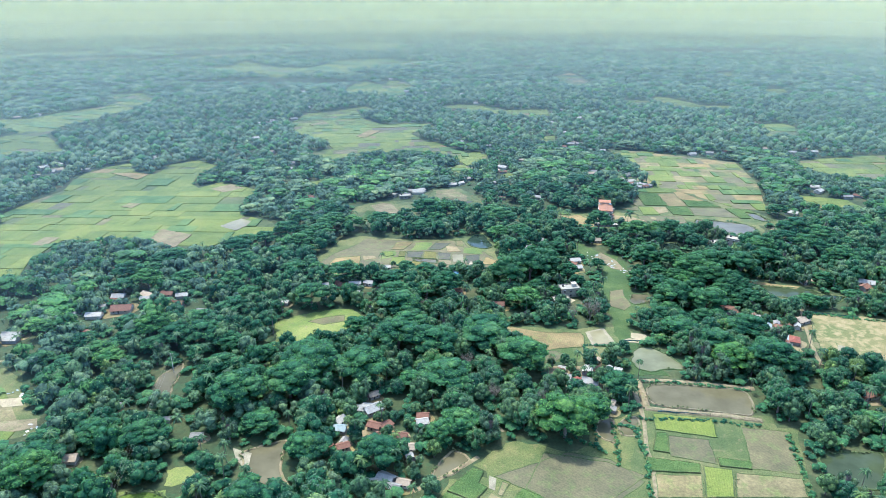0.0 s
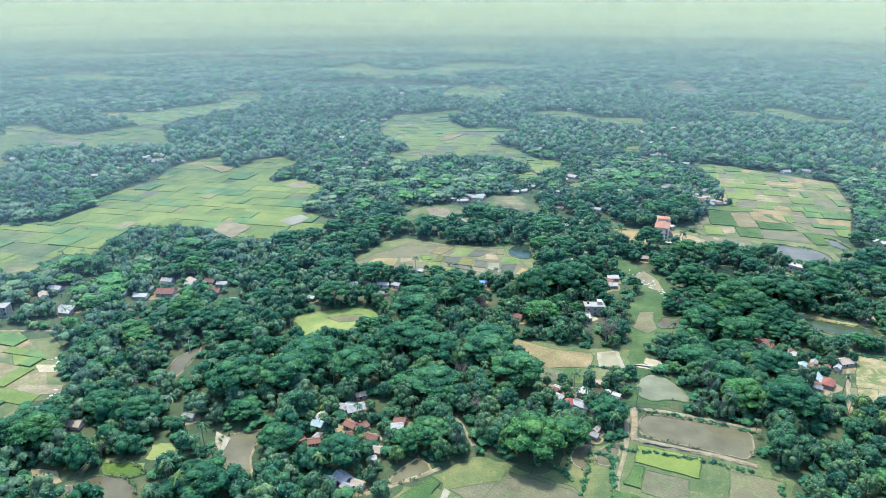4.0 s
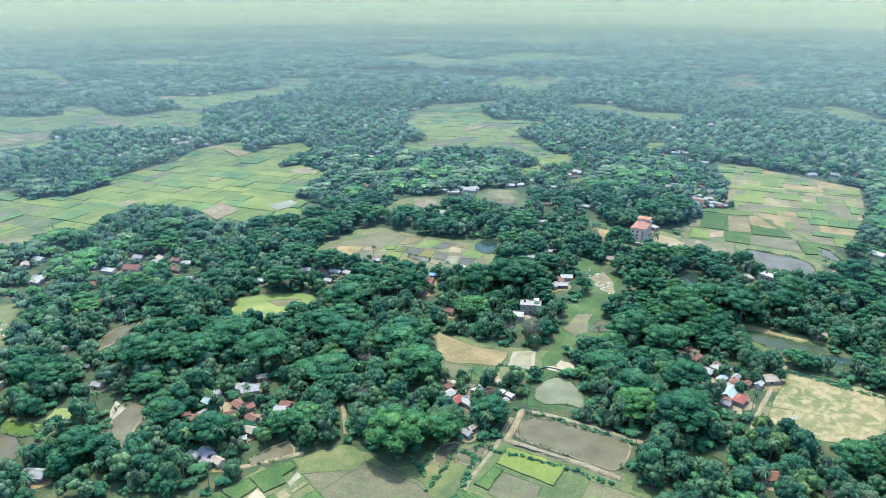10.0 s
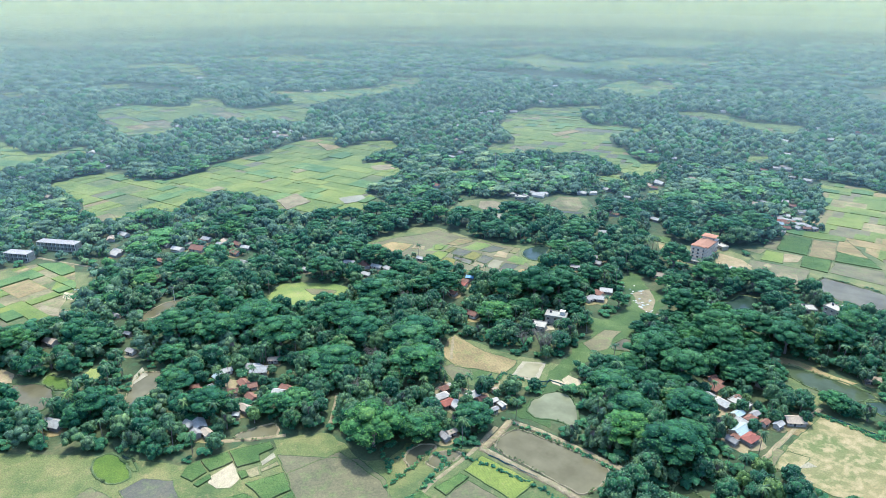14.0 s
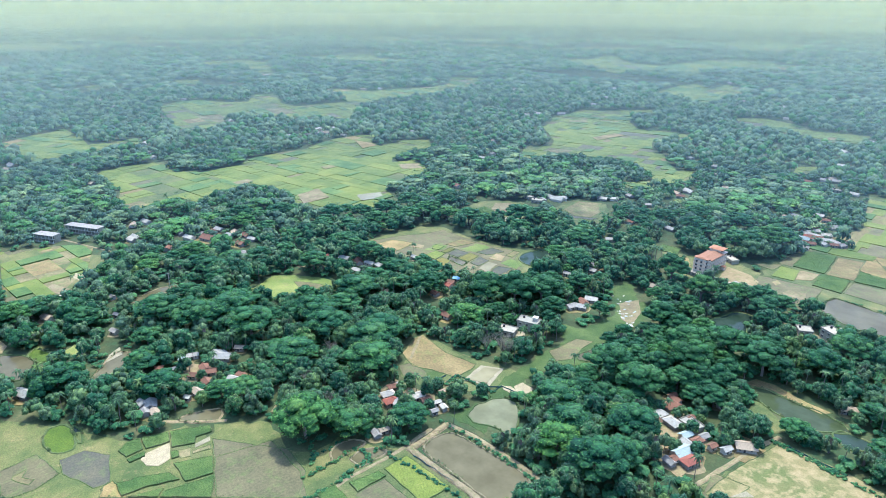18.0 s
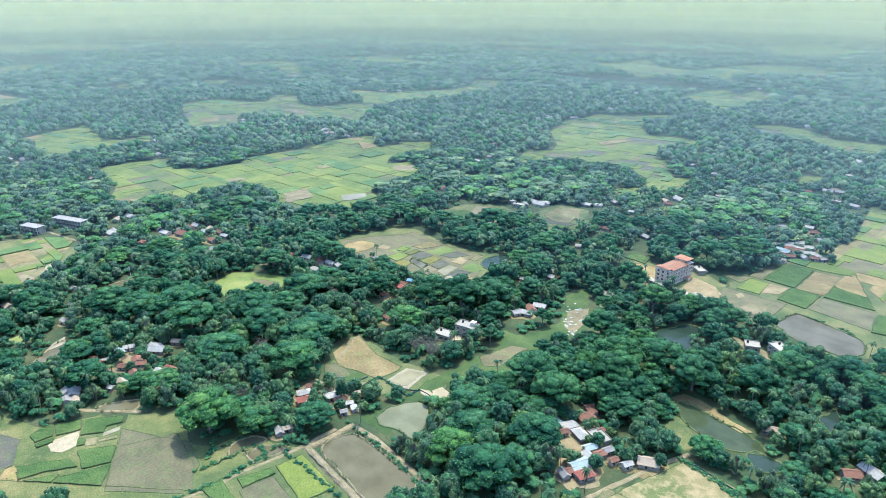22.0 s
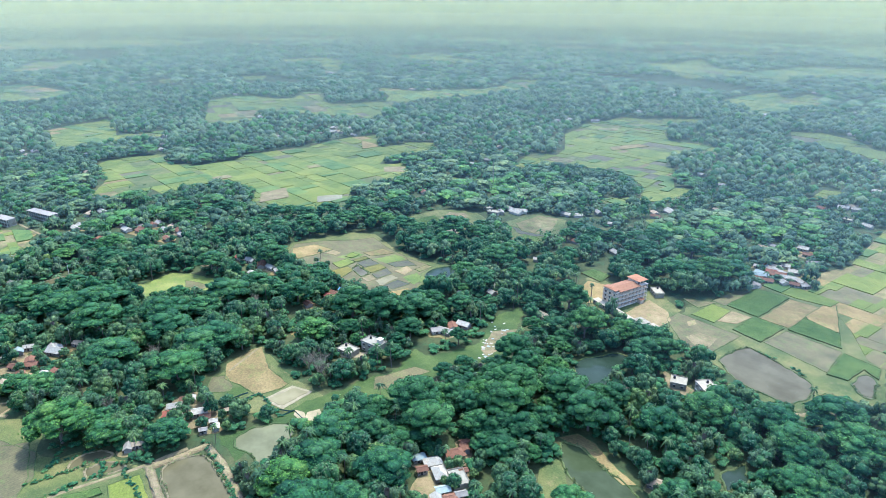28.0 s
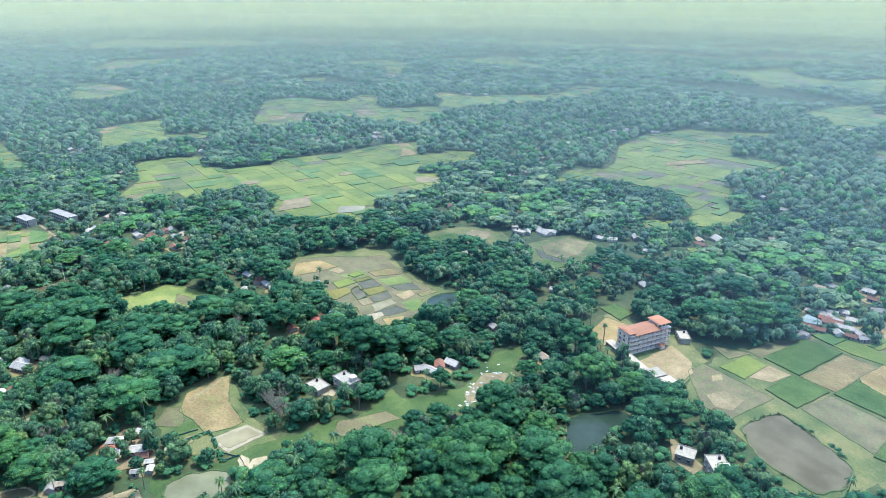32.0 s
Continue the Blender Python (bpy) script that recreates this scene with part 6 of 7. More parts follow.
anyhouse(-375.1, 1196.5, 8.0, 5.3, -11, "white", False)
anyhouse(-312.4, 1456.5, 8.0, 5.3, -18, "flat", False)
anyhouse(-303.9, 1671.2, 9.7, 6.4, -25, "white", False)
anyhouse(-182.3, 1419.1, 9.1, 6.0, 21, "grey", False)
anyhouse(-145.4, 1485.1, 8.3, 5.5, 14, "white", False)
anyhouse(-93.3, 1503.6, 8.0, 5.3, 7, "flat", False)
anyhouse(-198.9, 1198.6, 8.0, 5.3, 0, "white", False)
anyhouse(-68.4, 1279.4, 8.0, 5.3, -7, "white", False)
anyhouse(-150.4, 1015.3, 8.3, 5.5, -14, "flat", False)
anyhouse(-68.0, 903.9, 8.0, 5.3, -21, "white", False)
anyhouse(-10.4, 843.6, 8.0, 5.3, -28, "flat", False)
anyhouse(-28.9, 882.4, 8.0, 5.3, 25, "white", False)
anyhouse(93.7, 905.8, 8.0, 5.3, 11, "grey", False)
anyhouse(78.2, 990.1, 8.0, 5.3, 4, "white", False)
anyhouse(103.0, 866.2, 8.0, 5.3, -3, "flat", False)
anyhouse(120.0, 864.1, 8.0, 5.3, -10, "white", False)
anyhouse(74.2, 1168.0, 8.0, 5.3, -17, "white", False)
anyhouse(88.1, 1205.0, 8.0, 5.3, -24, "grey", False)
anyhouse(112.6, 1121.4, 8.0, 5.3, 29, "white", False)
anyhouse(136.3, 1202.6, 8.3, 5.5, 22, "rust", False)
anyhouse(-397.6, 1017.9, 8.6, 5.7, 15, "white", False)
anyhouse(-256.4, 728.9, 8.0, 5.3, 8, "white", False)
anyhouse(-115.9, 630.4, 8.0, 5.3, -20, "flat", False)

# ---- trees ----


def tufts(centres, normals, size, r):
    """Small leaf sprays, one for each point, roughly facing its normal."""
    n = len(centres)
    nn = normals + r.normal(0, 0.6, (n, 3))
    nn /= np.linalg.norm(nn, axis=1)[:, None] + 1e-9
    a = np.cross(nn, r.normal(0, 1, (n, 3)))
    a /= np.linalg.norm(a, axis=1)[:, None] + 1e-9
    b = np.cross(nn, a)
    s = size * r.uniform(0.65, 1.35, (n, 1))
    tip = [centres + (a * math.cos(q) + b * math.sin(q)) * s * r.uniform(0.7, 1.25, (n, 1)) + nn * s * r.uniform(-0.3, 0.2, (n, 1)) for q in (0.0, 2.1, 4.2)]
    return np.stack(tip, 1).reshape(-1, 3), np.arange(3 * n).reshape(-1, 3)


ICO = bmesh.new()
bmesh.ops.create_icosphere(ICO, subdivisions=1, radius=1.0)
ICO_V = np.array([v.co for v in ICO.verts])
ICO_F = [[v.index for v in f.verts] for f in ICO.faces if f.calc_center_median().z > -0.45]
ICO.free()


CAP_F = [f for f in ICO_F if ICO_V[f].mean(0)[2] > 0.05]  # the upper half alone, for crowns seen from afar


def lobes_for(kind, r, spread):
    """Centres and half sizes of the leafy masses of a crown about 1 wide and 1 high, for each kind of tree."""
    out = []
    if kind == "rain":
        for i in range(spread):
            q, a = math.sqrt((i + 0.5) / spread), 2.4 * i + r.uniform(-0.4, 0.4)
            g = (17 / spread) ** 0.4
            out.append((0.78 * q * math.cos(a), 0.78 * q * math.sin(a), 0.82 - 0.3 * q * q + r.uniform(-0.08, 0.08), g * r.uniform(0.3, 0.5), g * r.uniform(0.06, 0.11)))
    elif kind == "bamboo":
        for i in range(spread):
            q, a = math.sqrt((i + 0.5) / spread), 2.4 * i
            out.append((0.68 * q * math.cos(a), 0.68 * q * math.sin(a), r.uniform(0.35, 0.85) - 0.2 * q, r.uniform(0.2, 0.32), r.uniform(0.16, 0.24)))
    else:
        for i in range(spread):
            a, z = 2.4 * i + r.uniform(-0.4, 0.4), 1.0 - 1.6 * (i + 0.3) / spread
            q = math.sqrt(max(0.0, 1 - z * z)) * r.uniform(0.75, 1.0)
            g = (9 / spread) ** 0.36
            out.append((0.62 * q * math.cos(a), 0.62 * q * math.sin(a), 0.52 + 0.3 * z, g * r.uniform(0.3, 0.5), g * r.uniform(0.15, 0.24)))
    return out


UP = np.array((0.0, 0.0, 0.2))


def crown(kind, seed, radius, height, spread, count, size, coarse=False):
    """Leafy crown as arrays: vertices, faces, and which of them belong to the inside, coloured darker as shade."""
    r = np.random.RandomState(seed)
    V, F, slot, o = [], [], [], 0
    lobes = [(x, y, z - (0.2 if coarse else 0.0), a, b) for x, y, z, a, b in lobes_for(kind, r, spread)]
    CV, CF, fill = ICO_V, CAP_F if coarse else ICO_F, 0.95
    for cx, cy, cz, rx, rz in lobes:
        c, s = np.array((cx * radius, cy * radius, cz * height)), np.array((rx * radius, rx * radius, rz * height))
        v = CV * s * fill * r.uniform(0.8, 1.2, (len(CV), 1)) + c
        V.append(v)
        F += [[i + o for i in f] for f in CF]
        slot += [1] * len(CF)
        o += len(v)
        k = max(3, int(count / len(lobes)))
        d = r.normal(0, 1, (k, 3))
        d[:, 2] = np.where(d[:, 2] < -0.3, -d[:, 2], d[:, 2])
        d /= np.linalg.norm(d, axis=1)[:, None]
        v, f = tufts(c + d * s * r.uniform(0.88, 1.1, (k, 1)), d / s * s.mean() + UP, size, r)
        V.append(v)
        F += (f + o).tolist()
        slot += [0] * k
        o += len(v)
    return np.concatenate(V), F, slot


def palm_crown(seed, radius, height, fronds, steps=4):
    """Drooping feathered fronds round the top of a stem."""
    r = np.random.RandomState(seed)
    V, F = [], []
    for i in range(fronds):
        a, lift, droop = 2.4 * i + r.uniform(-0.3, 0.3), r.uniform(0.1, 0.95), r.uniform(0.7, 1.3)
        ca, sa = math.cos(a), math.sin(a)
        o = len(V)
        for k in range(steps + 1):
            t = k / steps
            d, z = radius * t * (1 - 0.25 * lift), height + radius * (lift * t - droop * t * t * 0.9)
            w = radius * 0.12 * math.sin(math.pi * min(0.98, t * 0.8 + 0.18))
            V += [(ca * d - sa * w, sa * d + ca * w, z - w * 0.5), (ca * d, sa * d, z), (ca * d + sa * w, sa * d - ca * w, z - w * 0.5)]
        for k in range(steps):
            q = o + 3 * k
            F += [[q, q + 1, q + 4, q + 3], [q + 1, q + 2, q + 5, q + 4]]
    return np.array(V), F, [0] * len(F)


def limb(V, F, a, b, r0, r1, sides=6):
    a, b = Vector(a), Vector(b)
    d = (b - a).normalized()
    u = d.orthogonal().normalized()
    w = d.cross(u)
    o = len(V)
    for p, rr in ((a, r0), (b, r1)):
        for i in range(sides):
            t = 2 * math.pi * i / sides
            V.append(tuple(p + (u * math.cos(t) + w * math.sin(t)) * rr))
    F += [[o + i, o + (i + 1) % sides, o + sides + (i + 1) % sides, o + sides + i] for i in range(sides)]


def trunk(kind, seed, radius, height):
    """Tapered trunk with limbs."""
    r = random.Random(seed)
    V, F = [], []
    if kind == "palm":
        p = Vector((0, 0, -0.2))
        lean = Vector((r.uniform(-0.08, 0.08), r.uniform(-0.08, 0.08), 1))
        for k in range(3):
            q = p + lean * height / 3
            limb(V, F, p, q, 0.2 - 0.03 * k, 0.17 - 0.03 * k)
            p = q
        return V, F
    if kind == "bamboo":
        limb(V, F, (0, 0, -0.2), (0.2, 0.1, height * 0.7), 0.5, 0.9, 7)
        return V, F
    fork = height * (0.35 if kind != "bare" else 0.3)
    limb(V, F, (0, 0, -0.2), (0.1, 0.05, fork), 0.05 * radius + 0.1, 0.035 * radius + 0.08)
    for k in range(5 if kind != "bare" else 9):
        a = k * 2.4 + r.uniform(-0.4, 0.4)
        e = Vector((0.6 * radius * math.cos(a), 0.6 * radius * math.sin(a), height * r.uniform(0.6, 0.85)))
        limb(V, F, (0.1, 0.05, fork * r.uniform(0.7, 1)), e, 0.025 * radius + 0.05, 0.05, 5)
        if kind == "bare":
            for _ in range(7):
                m = Vector((0.1, 0.05, fork)).lerp(e, r.uniform(0.4, 1))
                f = m + Vector((r.uniform(-1, 1), r.uniform(-1, 1), r.uniform(0.1, 1.1))) * radius * 0.4
                limb(V, F, m, f, 0.06, 0.03, 3)
                for _ in range(3):
                    g = m.lerp(f, r.uniform(0.4, 1))
                    limb(V, F, g, g + Vector((r.uniform(-1, 1), r.uniform(-1, 1), r.uniform(0, 1))) * radius * 0.25, 0.035, 0.015, 3)
    return V, F


def as_mesh(name, V, F, slot, mats):
    me = bpy.data.meshes.new(name)
    me.from_pydata(np.asarray(V).tolist(), [], F)
    for m in mats:
        me.materials.append(m)
    if slot is not None:
        me.polygons.foreach_set("material_index", slot)
        me.polygons.foreach_set("use_smooth", [s == 1 for s in slot])
    me.update()
    return me


# kind: leaf, radius, height, leafy masses, tufts, tuft size
TREES = {
    "rain_tree": ("rain", "leaf_rain", 11.0, 14.5, 40, 1900, 0.37, "broad spreading rain tree with a dark layered crown"),
    "fig_tree": ("rain", "leaf_shaded", 9.0, 15.0, 32, 1500, 0.37, "tall dark green fig tree with a dense spreading crown"),
    "mango_tree": ("round", "leaf_mango", 6.3, 11.0, 18, 800, 0.4, "dense round-crowned mango tree"),
    "jackfruit_tree": ("round", "leaf_bright", 4.9, 10.0, 14, 560, 0.4, "fresh green jackfruit tree with an uneven crown"),
    "bamboo_clump": ("bamboo", "leaf_bamboo", 5.0, 10.5, 10, 640, 0.32, "feathery yellow-green bamboo clump"),
    "coconut_palm": ("palm", "leaf_palm", 3.5, 11.5, 20, 0, 0, "coconut palm with drooping feathered fronds"),
    "bare_tree": ("bare", "dry_wood", 5.5, 11.5, 0, 0, 0, "leafless grey tree with fine dry twigs"),
}
MESHES = {}
for name, (kind, leaf, radius, height, spread, count, size, label) in TREES.items():
    MESHES[name] = []
    for k in range(4 if kind != "bare" else 2):
        s = 31 * k + len(name)
        tv, tf = trunk(kind, s, radius, height)
        tm = as_mesh("trunk", tv, tf, None, [MAT["bark" if kind != "bare" else "dry_wood"]])
        if kind == "palm":
            cm = as_mesh("crown", *palm_crown(s, radius, height - 0.3, spread), [MAT[leaf]])
        elif kind == "bare":
            cm = None
        else:
            cm = as_mesh("crown", *crown(kind, s, radius, height, spread, count, size), [MAT[leaf], MAT[leaf if leaf in ("leaf_bright", "leaf_bamboo", "leaf_shaded") else "core"]])
        MESHES[name].append((tm, cm))


def plant(name, x, y, scale):
    label = TREES[name][7]
    tm, cm = rng.choice(MESHES[name])
    ob = new(name, None)
    ob.matrix_world = pose(x, y, 0, 0, 0, rng.uniform(0, 360)) @ Matrix.Diagonal((scale, scale, scale * rng.uniform(0.85, 1.2), 1))
    t = new("trunk", tm)
    t.parent = ob
    if cm:
        c = new("crown", cm)
        c.parent = ob
    tagged(ob, label, "tree", name.replace("_", " ") + "s of the village")
    return ob


def inside(px, py, poly):
    r = np.zeros(len(px), bool)
    for (x0, y0), (x1, y1) in zip(poly, poly[1:] + poly[:1]):
        if y0 != y1:
            r ^= ((y0 > py) != (y1 > py)) & (px < (x1 - x0) * (py - y0) / (y1 - y0) + x0)
    return r


def edge_gap(px, py, poly):
    g = np.full(len(px), 1e9)
    for (x0, y0), (x1, y1) in zip(poly, poly[1:] + poly[:1]):
        dx, dy = x1 - x0, y1 - y0
        t = np.clip(((px - x0) * dx + (py - y0) * dy) / (dx * dx + dy * dy + 1e-9), 0, 1)
        g = np.minimum(g, np.hypot(px - x0 - t * dx, py - y0 - t * dy))
    return g


def free(px, py, rad, height=0.0):
    """Which points leave the fields, ponds and houses clear of a crown of that radius, and hide no shown field from the
    camera.
    """
    ok = np.ones(len(px), bool)
    dx, dy = px - 185, py - 123
    d = np.hypot(dx, dy) + 1e-6
    sight_reach = np.minimum(0.52 * height * d / 185, 45.0)
    qx, qy = px + dx / d * sight_reach, py + dy / d * sight_reach
    for poly in itertools.compress(CLEAR, SHOWN):
        a = np.array(poly)
        lo, hi = a.min(0), a.max(0)
        near = np.nonzero(ok & (qx > lo[0]) & (qx < hi[0]) & (qy > lo[1]) & (qy < hi[1]))[0]
        if len(near):
            ok[near[inside(qx[near], qy[near], poly)]] = False
    for poly in CLEAR:
        a = np.array(poly)
        lo, hi = a.min(0) - 6, a.max(0) + 6
        near = np.nonzero(ok & (px > lo[0]) & (px < hi[0]) & (py > lo[1]) & (py < hi[1]))[0]
        if len(near):
            bad = inside(px[near], py[near], poly) | (edge_gap(px[near], py[near], poly) < rad[near] * 0.55)
            ok[near[bad]] = False
    for x, y, r in SPOTS:
        ok &= np.hypot(px - x, py - y) > r + rad * 0.45
    return ok


def scatter(r0, r1, step, seed, lo=-42, hi=112):
    """Shaken grid of points in a sector of the land, seen from the middle of the flight."""
    r = np.random.RandomState(seed)
    g = np.arange(-r1, r1, step)
    px, py = [c.ravel() for c in np.meshgrid(g, g)]
    px, py = px + r.uniform(-0.45, 0.45, len(px)) * step + 148, py + r.uniform(-0.45, 0.45, len(py)) * step + 123
    d, a = np.hypot(px - 148, py - 123), np.degrees(np.arctan2(-(px - 148), py - 123))
    k = (d >= r0) & (d < r1) & (a > lo) & (a < hi)
    return px[k], py[k], r


# kinds of tree by chance
def choose(px, py, r):
    grove = np.array([noise.noise((x * 0.016, y * 0.016, 3.3)) for x, y in zip(px, py)])
    pick = r.uniform(0, 1, len(px)) - 0.2 * grove
    return np.select([pick < 0.42, pick < 0.66, pick < 0.78, pick < 0.98], [1, 2, 3, 4], 5)


NAMES = ["rain_tree", "mango_tree", "jackfruit_tree", "bamboo_clump", "coconut_palm", "bare_tree"]
LIMITS = [290, 300, 300, 220, 290, 24]
RADII = np.array([11.0, 6.3, 4.9, 5.0, 2.8, 4.5])
counts = [0] * 6
rest = {i: [] for i in range(6)}  # x, y, scale of the woods that are joined
# broad crowns that stand out over the rest
LANDMARKS = [(29.3, 252, 1.35), (0.5, 238.3, 1.33), (43.3, 268.6, 0.89), (55.7, 281.8, 0.92), (141.5, 317.4, 1.27), (121.7, 318.8, 1.11), (145.1, 333.5, 0.93), (102.4, 351.7, 1.12), (106, 391.8, 1.21), (29.6, 389.6, 1.35), (31.8, 353.4, 1.29), (137, 421.9, 1.21), (165.8, 449.8, 1.21), (17.1, 239.6, 1.16), (-14.4, 235.2, 0.99), (-166.7, 207.6, 1.01), (-71.6, 287.4, 1.35), (-37.3, 318, 1.35), (-9.7, 327.4, 1.35), (-50.4, 265.9, 1.23), (-95.5, 287.8, 1.35), (-125.8, 258.3, 1.35), (-138.3, 242.9, 1.29), (29.8, 266.9, 0.72), (-102.1, 297.2, 1.35), (-58.5, 322.3, 1.35), (-10.2, 337.1, 1.35), (10.1, 309.1, 1.35), (-27, 285.3, 1.35), (-104.3, 270.3, 1.35)]
LANDMARKS += [(129.6, 436.7, 1.35), (144.6, 455.3, 1.3), (83.7, 437.8, 1.35), (-71.8, 555.5, 1.35), (3.2, 417.1, 1.31), (17.2, 428.3, 1.35), (-64.8, 362.9, 1.35), (58.2, 290.3, 0.94), (125.3, 515.7, 1.13), (136.3, 534.9, 1), (-5.5, 544.9, 1.35), (37.9, 585.3, 1.35), (26.6, 444.8, 1.29), (122.8, 529.6, 0.9), (135.2, 533, 0.88), (101.3, 526.9, 0.94), (129.6, 513.4, 1.11), (104.7, 516, 1.05), (148.7, 532.7, 0.85), (143.7, 519.4, 0.96), (161.5, 520, 0.7), (76.7, 532.8, 1.15), (107.5, 643.1, 1.35), (110.8, 661.1, 1.35), (96.8, 636.4, 1.25), (87, 625.4, 1.26), (120.2, 662.5, 0.92), (102.2, 698.7, 1.33), (111.5, 723.8, 1.17), (69.6, 677.3, 1.35), (236.7, 535.5, 1.28), (250, 526.4, 1.33), (247.5, 481.8, 1.02), (139.7, 354.5, 1.16), (116.7, 335.5, 1.08), (126, 387.3, 1.28), (56.6, 324.2, 1.23)]
spots = np.array(LANDMARKS)
LANDMARKS = [k for k, fit in zip(LANDMARKS, free(spots[:, 0], spots[:, 1], spots[:, 2] * 6.0)) if fit]

px, py, r = scatter(70, 790, 19.0, 11)
sc = r.uniform(0.62, 1.12, len(px))
grove = np.array([noise.noise((x * 0.01, y * 0.01, 3.3)) for x, y in zip(px, py)])
ok = free(px, py, 11.0 * sc, 14.0 * sc) & (grove + r.uniform(-0.5, 0.5, len(px)) > -0.05)
for x, y, s in LANDMARKS:
    ok &= np.hypot(px - x, py - y) > 8.0 * (s + sc)
big = LANDMARKS + list(zip(px[ok], py[ok], sc[ok]))
px, py, r = scatter(70, 790, 7.8, 12)
kind = choose(px, py, r)
sc = r.uniform(0.7, 1.25, len(px))
ok = free(px, py, RADII[kind] * sc, 10.5 * sc)
for x, y, s in big:
    ok &= np.hypot(px - x, py - y) > 11.0 * s * 0.78
# single plants that stand out: bamboo, pale trees, bare trees and palms
MARKS = [
    (3, 107, 323.1, 1.54),
    (3, 116.4, 312.8, 1.6),
    (3, 146.2, 357.1, 1.4),
    (3, 133.6, 369.1, 1.48),
    (3, 154.2, 346.7, 1.35),
    (3, 137.9, 353.1, 1.54),
    (3, 104.5, 335.8, 1.33),
    (2, 145.9, 415.2, 1.6),
    (2, 157.9, 403.7, 1.55),
    (2, 14.4, 267.8, 1.41),
    (2, -156.8, 316.6, 1.6),
    (2, -94.2, 267.7, 1.41),
    (2, -222.5, 281.7, 1.6),
    (2, -210.2, 321.6, 1.6),
    (3, 206.5, 440.4, 1.16),
    (3, 203.5, 460, 0.97),
    (3, 229.3, 500.8, 1.47),
    (2, 166.4, 405.4, 0.98),
    (2, 49.9, 296.6, 0.98),
    (2, 36.5, 382.7, 1.16),
    (2, 101.9, 616.5, 1.6),
    (2, 109.1, 626.4, 1.6),
    (1, 116, 637.5, 1.58),
    (1, 123.4, 653.3, 1.32),
    (1, 112.1, 711.5, 1.45),
    (2, 113.2, 735.3, 1.53),
    (1, 143, 709.9, 1.36),
    (5, -209.5, 294.6, 1.6),
    (5, 52.8, 369.1, 1.46),
    (5, 176.1, 508.5, 1.29),
    (5, -186.5, 313.5, 1.6),
    (5, 101.2, 410.6, 1.02),
    (5, 237.9, 497.9, 1.3),
    (5, 100.2, 619.8, 1.22),
    (4, 48.3, 312.8, 1.1),
    (4, 58.3, 401.4, 1.1),
    (4, 64, 406.4, 1.1),
    (4, 221.8, 452.1, 1.1),
    (4, -102, 183.7, 1.1),
    (4, -56, 214.6, 1.1),
    (4, -43.3, 221, 1.1),
]
# young trees and palms in the yards, behind and beside the houses
homes = [(o.location.x, o.location.y) for o in bpy.data.objects if o.name.startswith("house") and math.hypot(o.location.x - 100, o.location.y - 320) < 420]
for x, y in homes:
    for _ in range(3):
        a, d = rng.uniform(0.4, 3.2), rng.uniform(4.5, 7.5)
        u, v = x + d * math.cos(a), y + d * math.sin(a)
        if all(math.hypot(u - p, v - q) > 4.5 for p, q in homes):
            k = rng.choice((1, 2, 2, 4))
            MARKS.append((k, u, v, rng.uniform(0.7, 0.95) if k == 4 else rng.uniform(0.42, 0.72)))
order = MARKS + [(0, x, y, s) for x, y, s in big] + list(zip(kind[ok].tolist(), px[ok], py[ok], sc[ok]))
order.sort(key=lambda q: math.hypot(q[1] - 100, (q[2] - 320) * 0.9))
SHADY = [(132, 433, 42), (127, 514, 34), (137, 461, 36), (129, 473, 30), (60, 440, 34), (104, 425, 34), (30, 470, 34), (98, 480, 34), (20, 430, 28), (110, 385, 26), (70, 520, 30)]  # ground under cloud shade, imitated by planting darker-leaved trees
for k, x, y, s in order:
    if counts[k] < LIMITS[k] and math.hypot(x - 100, y - 320) < 370:
        counts[k] += 1
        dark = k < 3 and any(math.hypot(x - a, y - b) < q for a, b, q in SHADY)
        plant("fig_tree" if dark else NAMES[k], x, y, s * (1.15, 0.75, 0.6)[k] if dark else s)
    else:
        rest[k].append((x, y, s))


def forest(name, label, places, models, mats, soft=False):
    """Many trees joined into one mesh: each a turned and scaled copy of one of the model crowns."""
    VV, LV, LS, MI, o = [], [], [], [], 0
    r = np.random.RandomState(len(places))
    for x, y, s, extra in places:
        V, sizes, flat, slot = models[r.randint(len(models))]
        a = r.uniform(0, 2 * math.pi)
        c, n = math.cos(a) * s, math.sin(a) * s
        v = np.empty_like(V)
        v[:, 0], v[:, 1], v[:, 2] = V[:, 0] * c - V[:, 1] * n + x, V[:, 0] * n + V[:, 1] * c + y, V[:, 2] * s * r.uniform(0.85, 1.15)
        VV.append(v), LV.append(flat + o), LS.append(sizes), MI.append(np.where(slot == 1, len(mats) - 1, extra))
        o += len(V)
    V, L, S, M = np.concatenate(VV), np.concatenate(LV), np.concatenate(LS), np.concatenate(MI)
    me = bpy.data.meshes.new(name)
    me.vertices.add(len(V)), me.loops.add(len(L)), me.polygons.add(len(S))
    me.vertices.foreach_set("co", V.astype(np.float32).ravel())
    me.loops.foreach_set("vertex_index", L.astype(np.int32))
    me.polygons.foreach_set("loop_start", np.concatenate([[0], np.cumsum(S)[:-1]]).astype(np.int32))
    for m in mats:
        me.materials.append(m)
    me.polygons.foreach_set("material_index", M.astype(np.int32))
    me.polygons.foreach_set("use_smooth", S == 3)
    me.update(calc_edges=True)
    ob = new(name, me)
    return tagged(ob, label, "trees", kind="stuff")


def model(V, F, slot, leafy=False):
    return np.asarray(V, float), np.array([len(f) for f in F]), np.array([i for f in F for i in f]), np.array(slot) * (0 if leafy else 1)


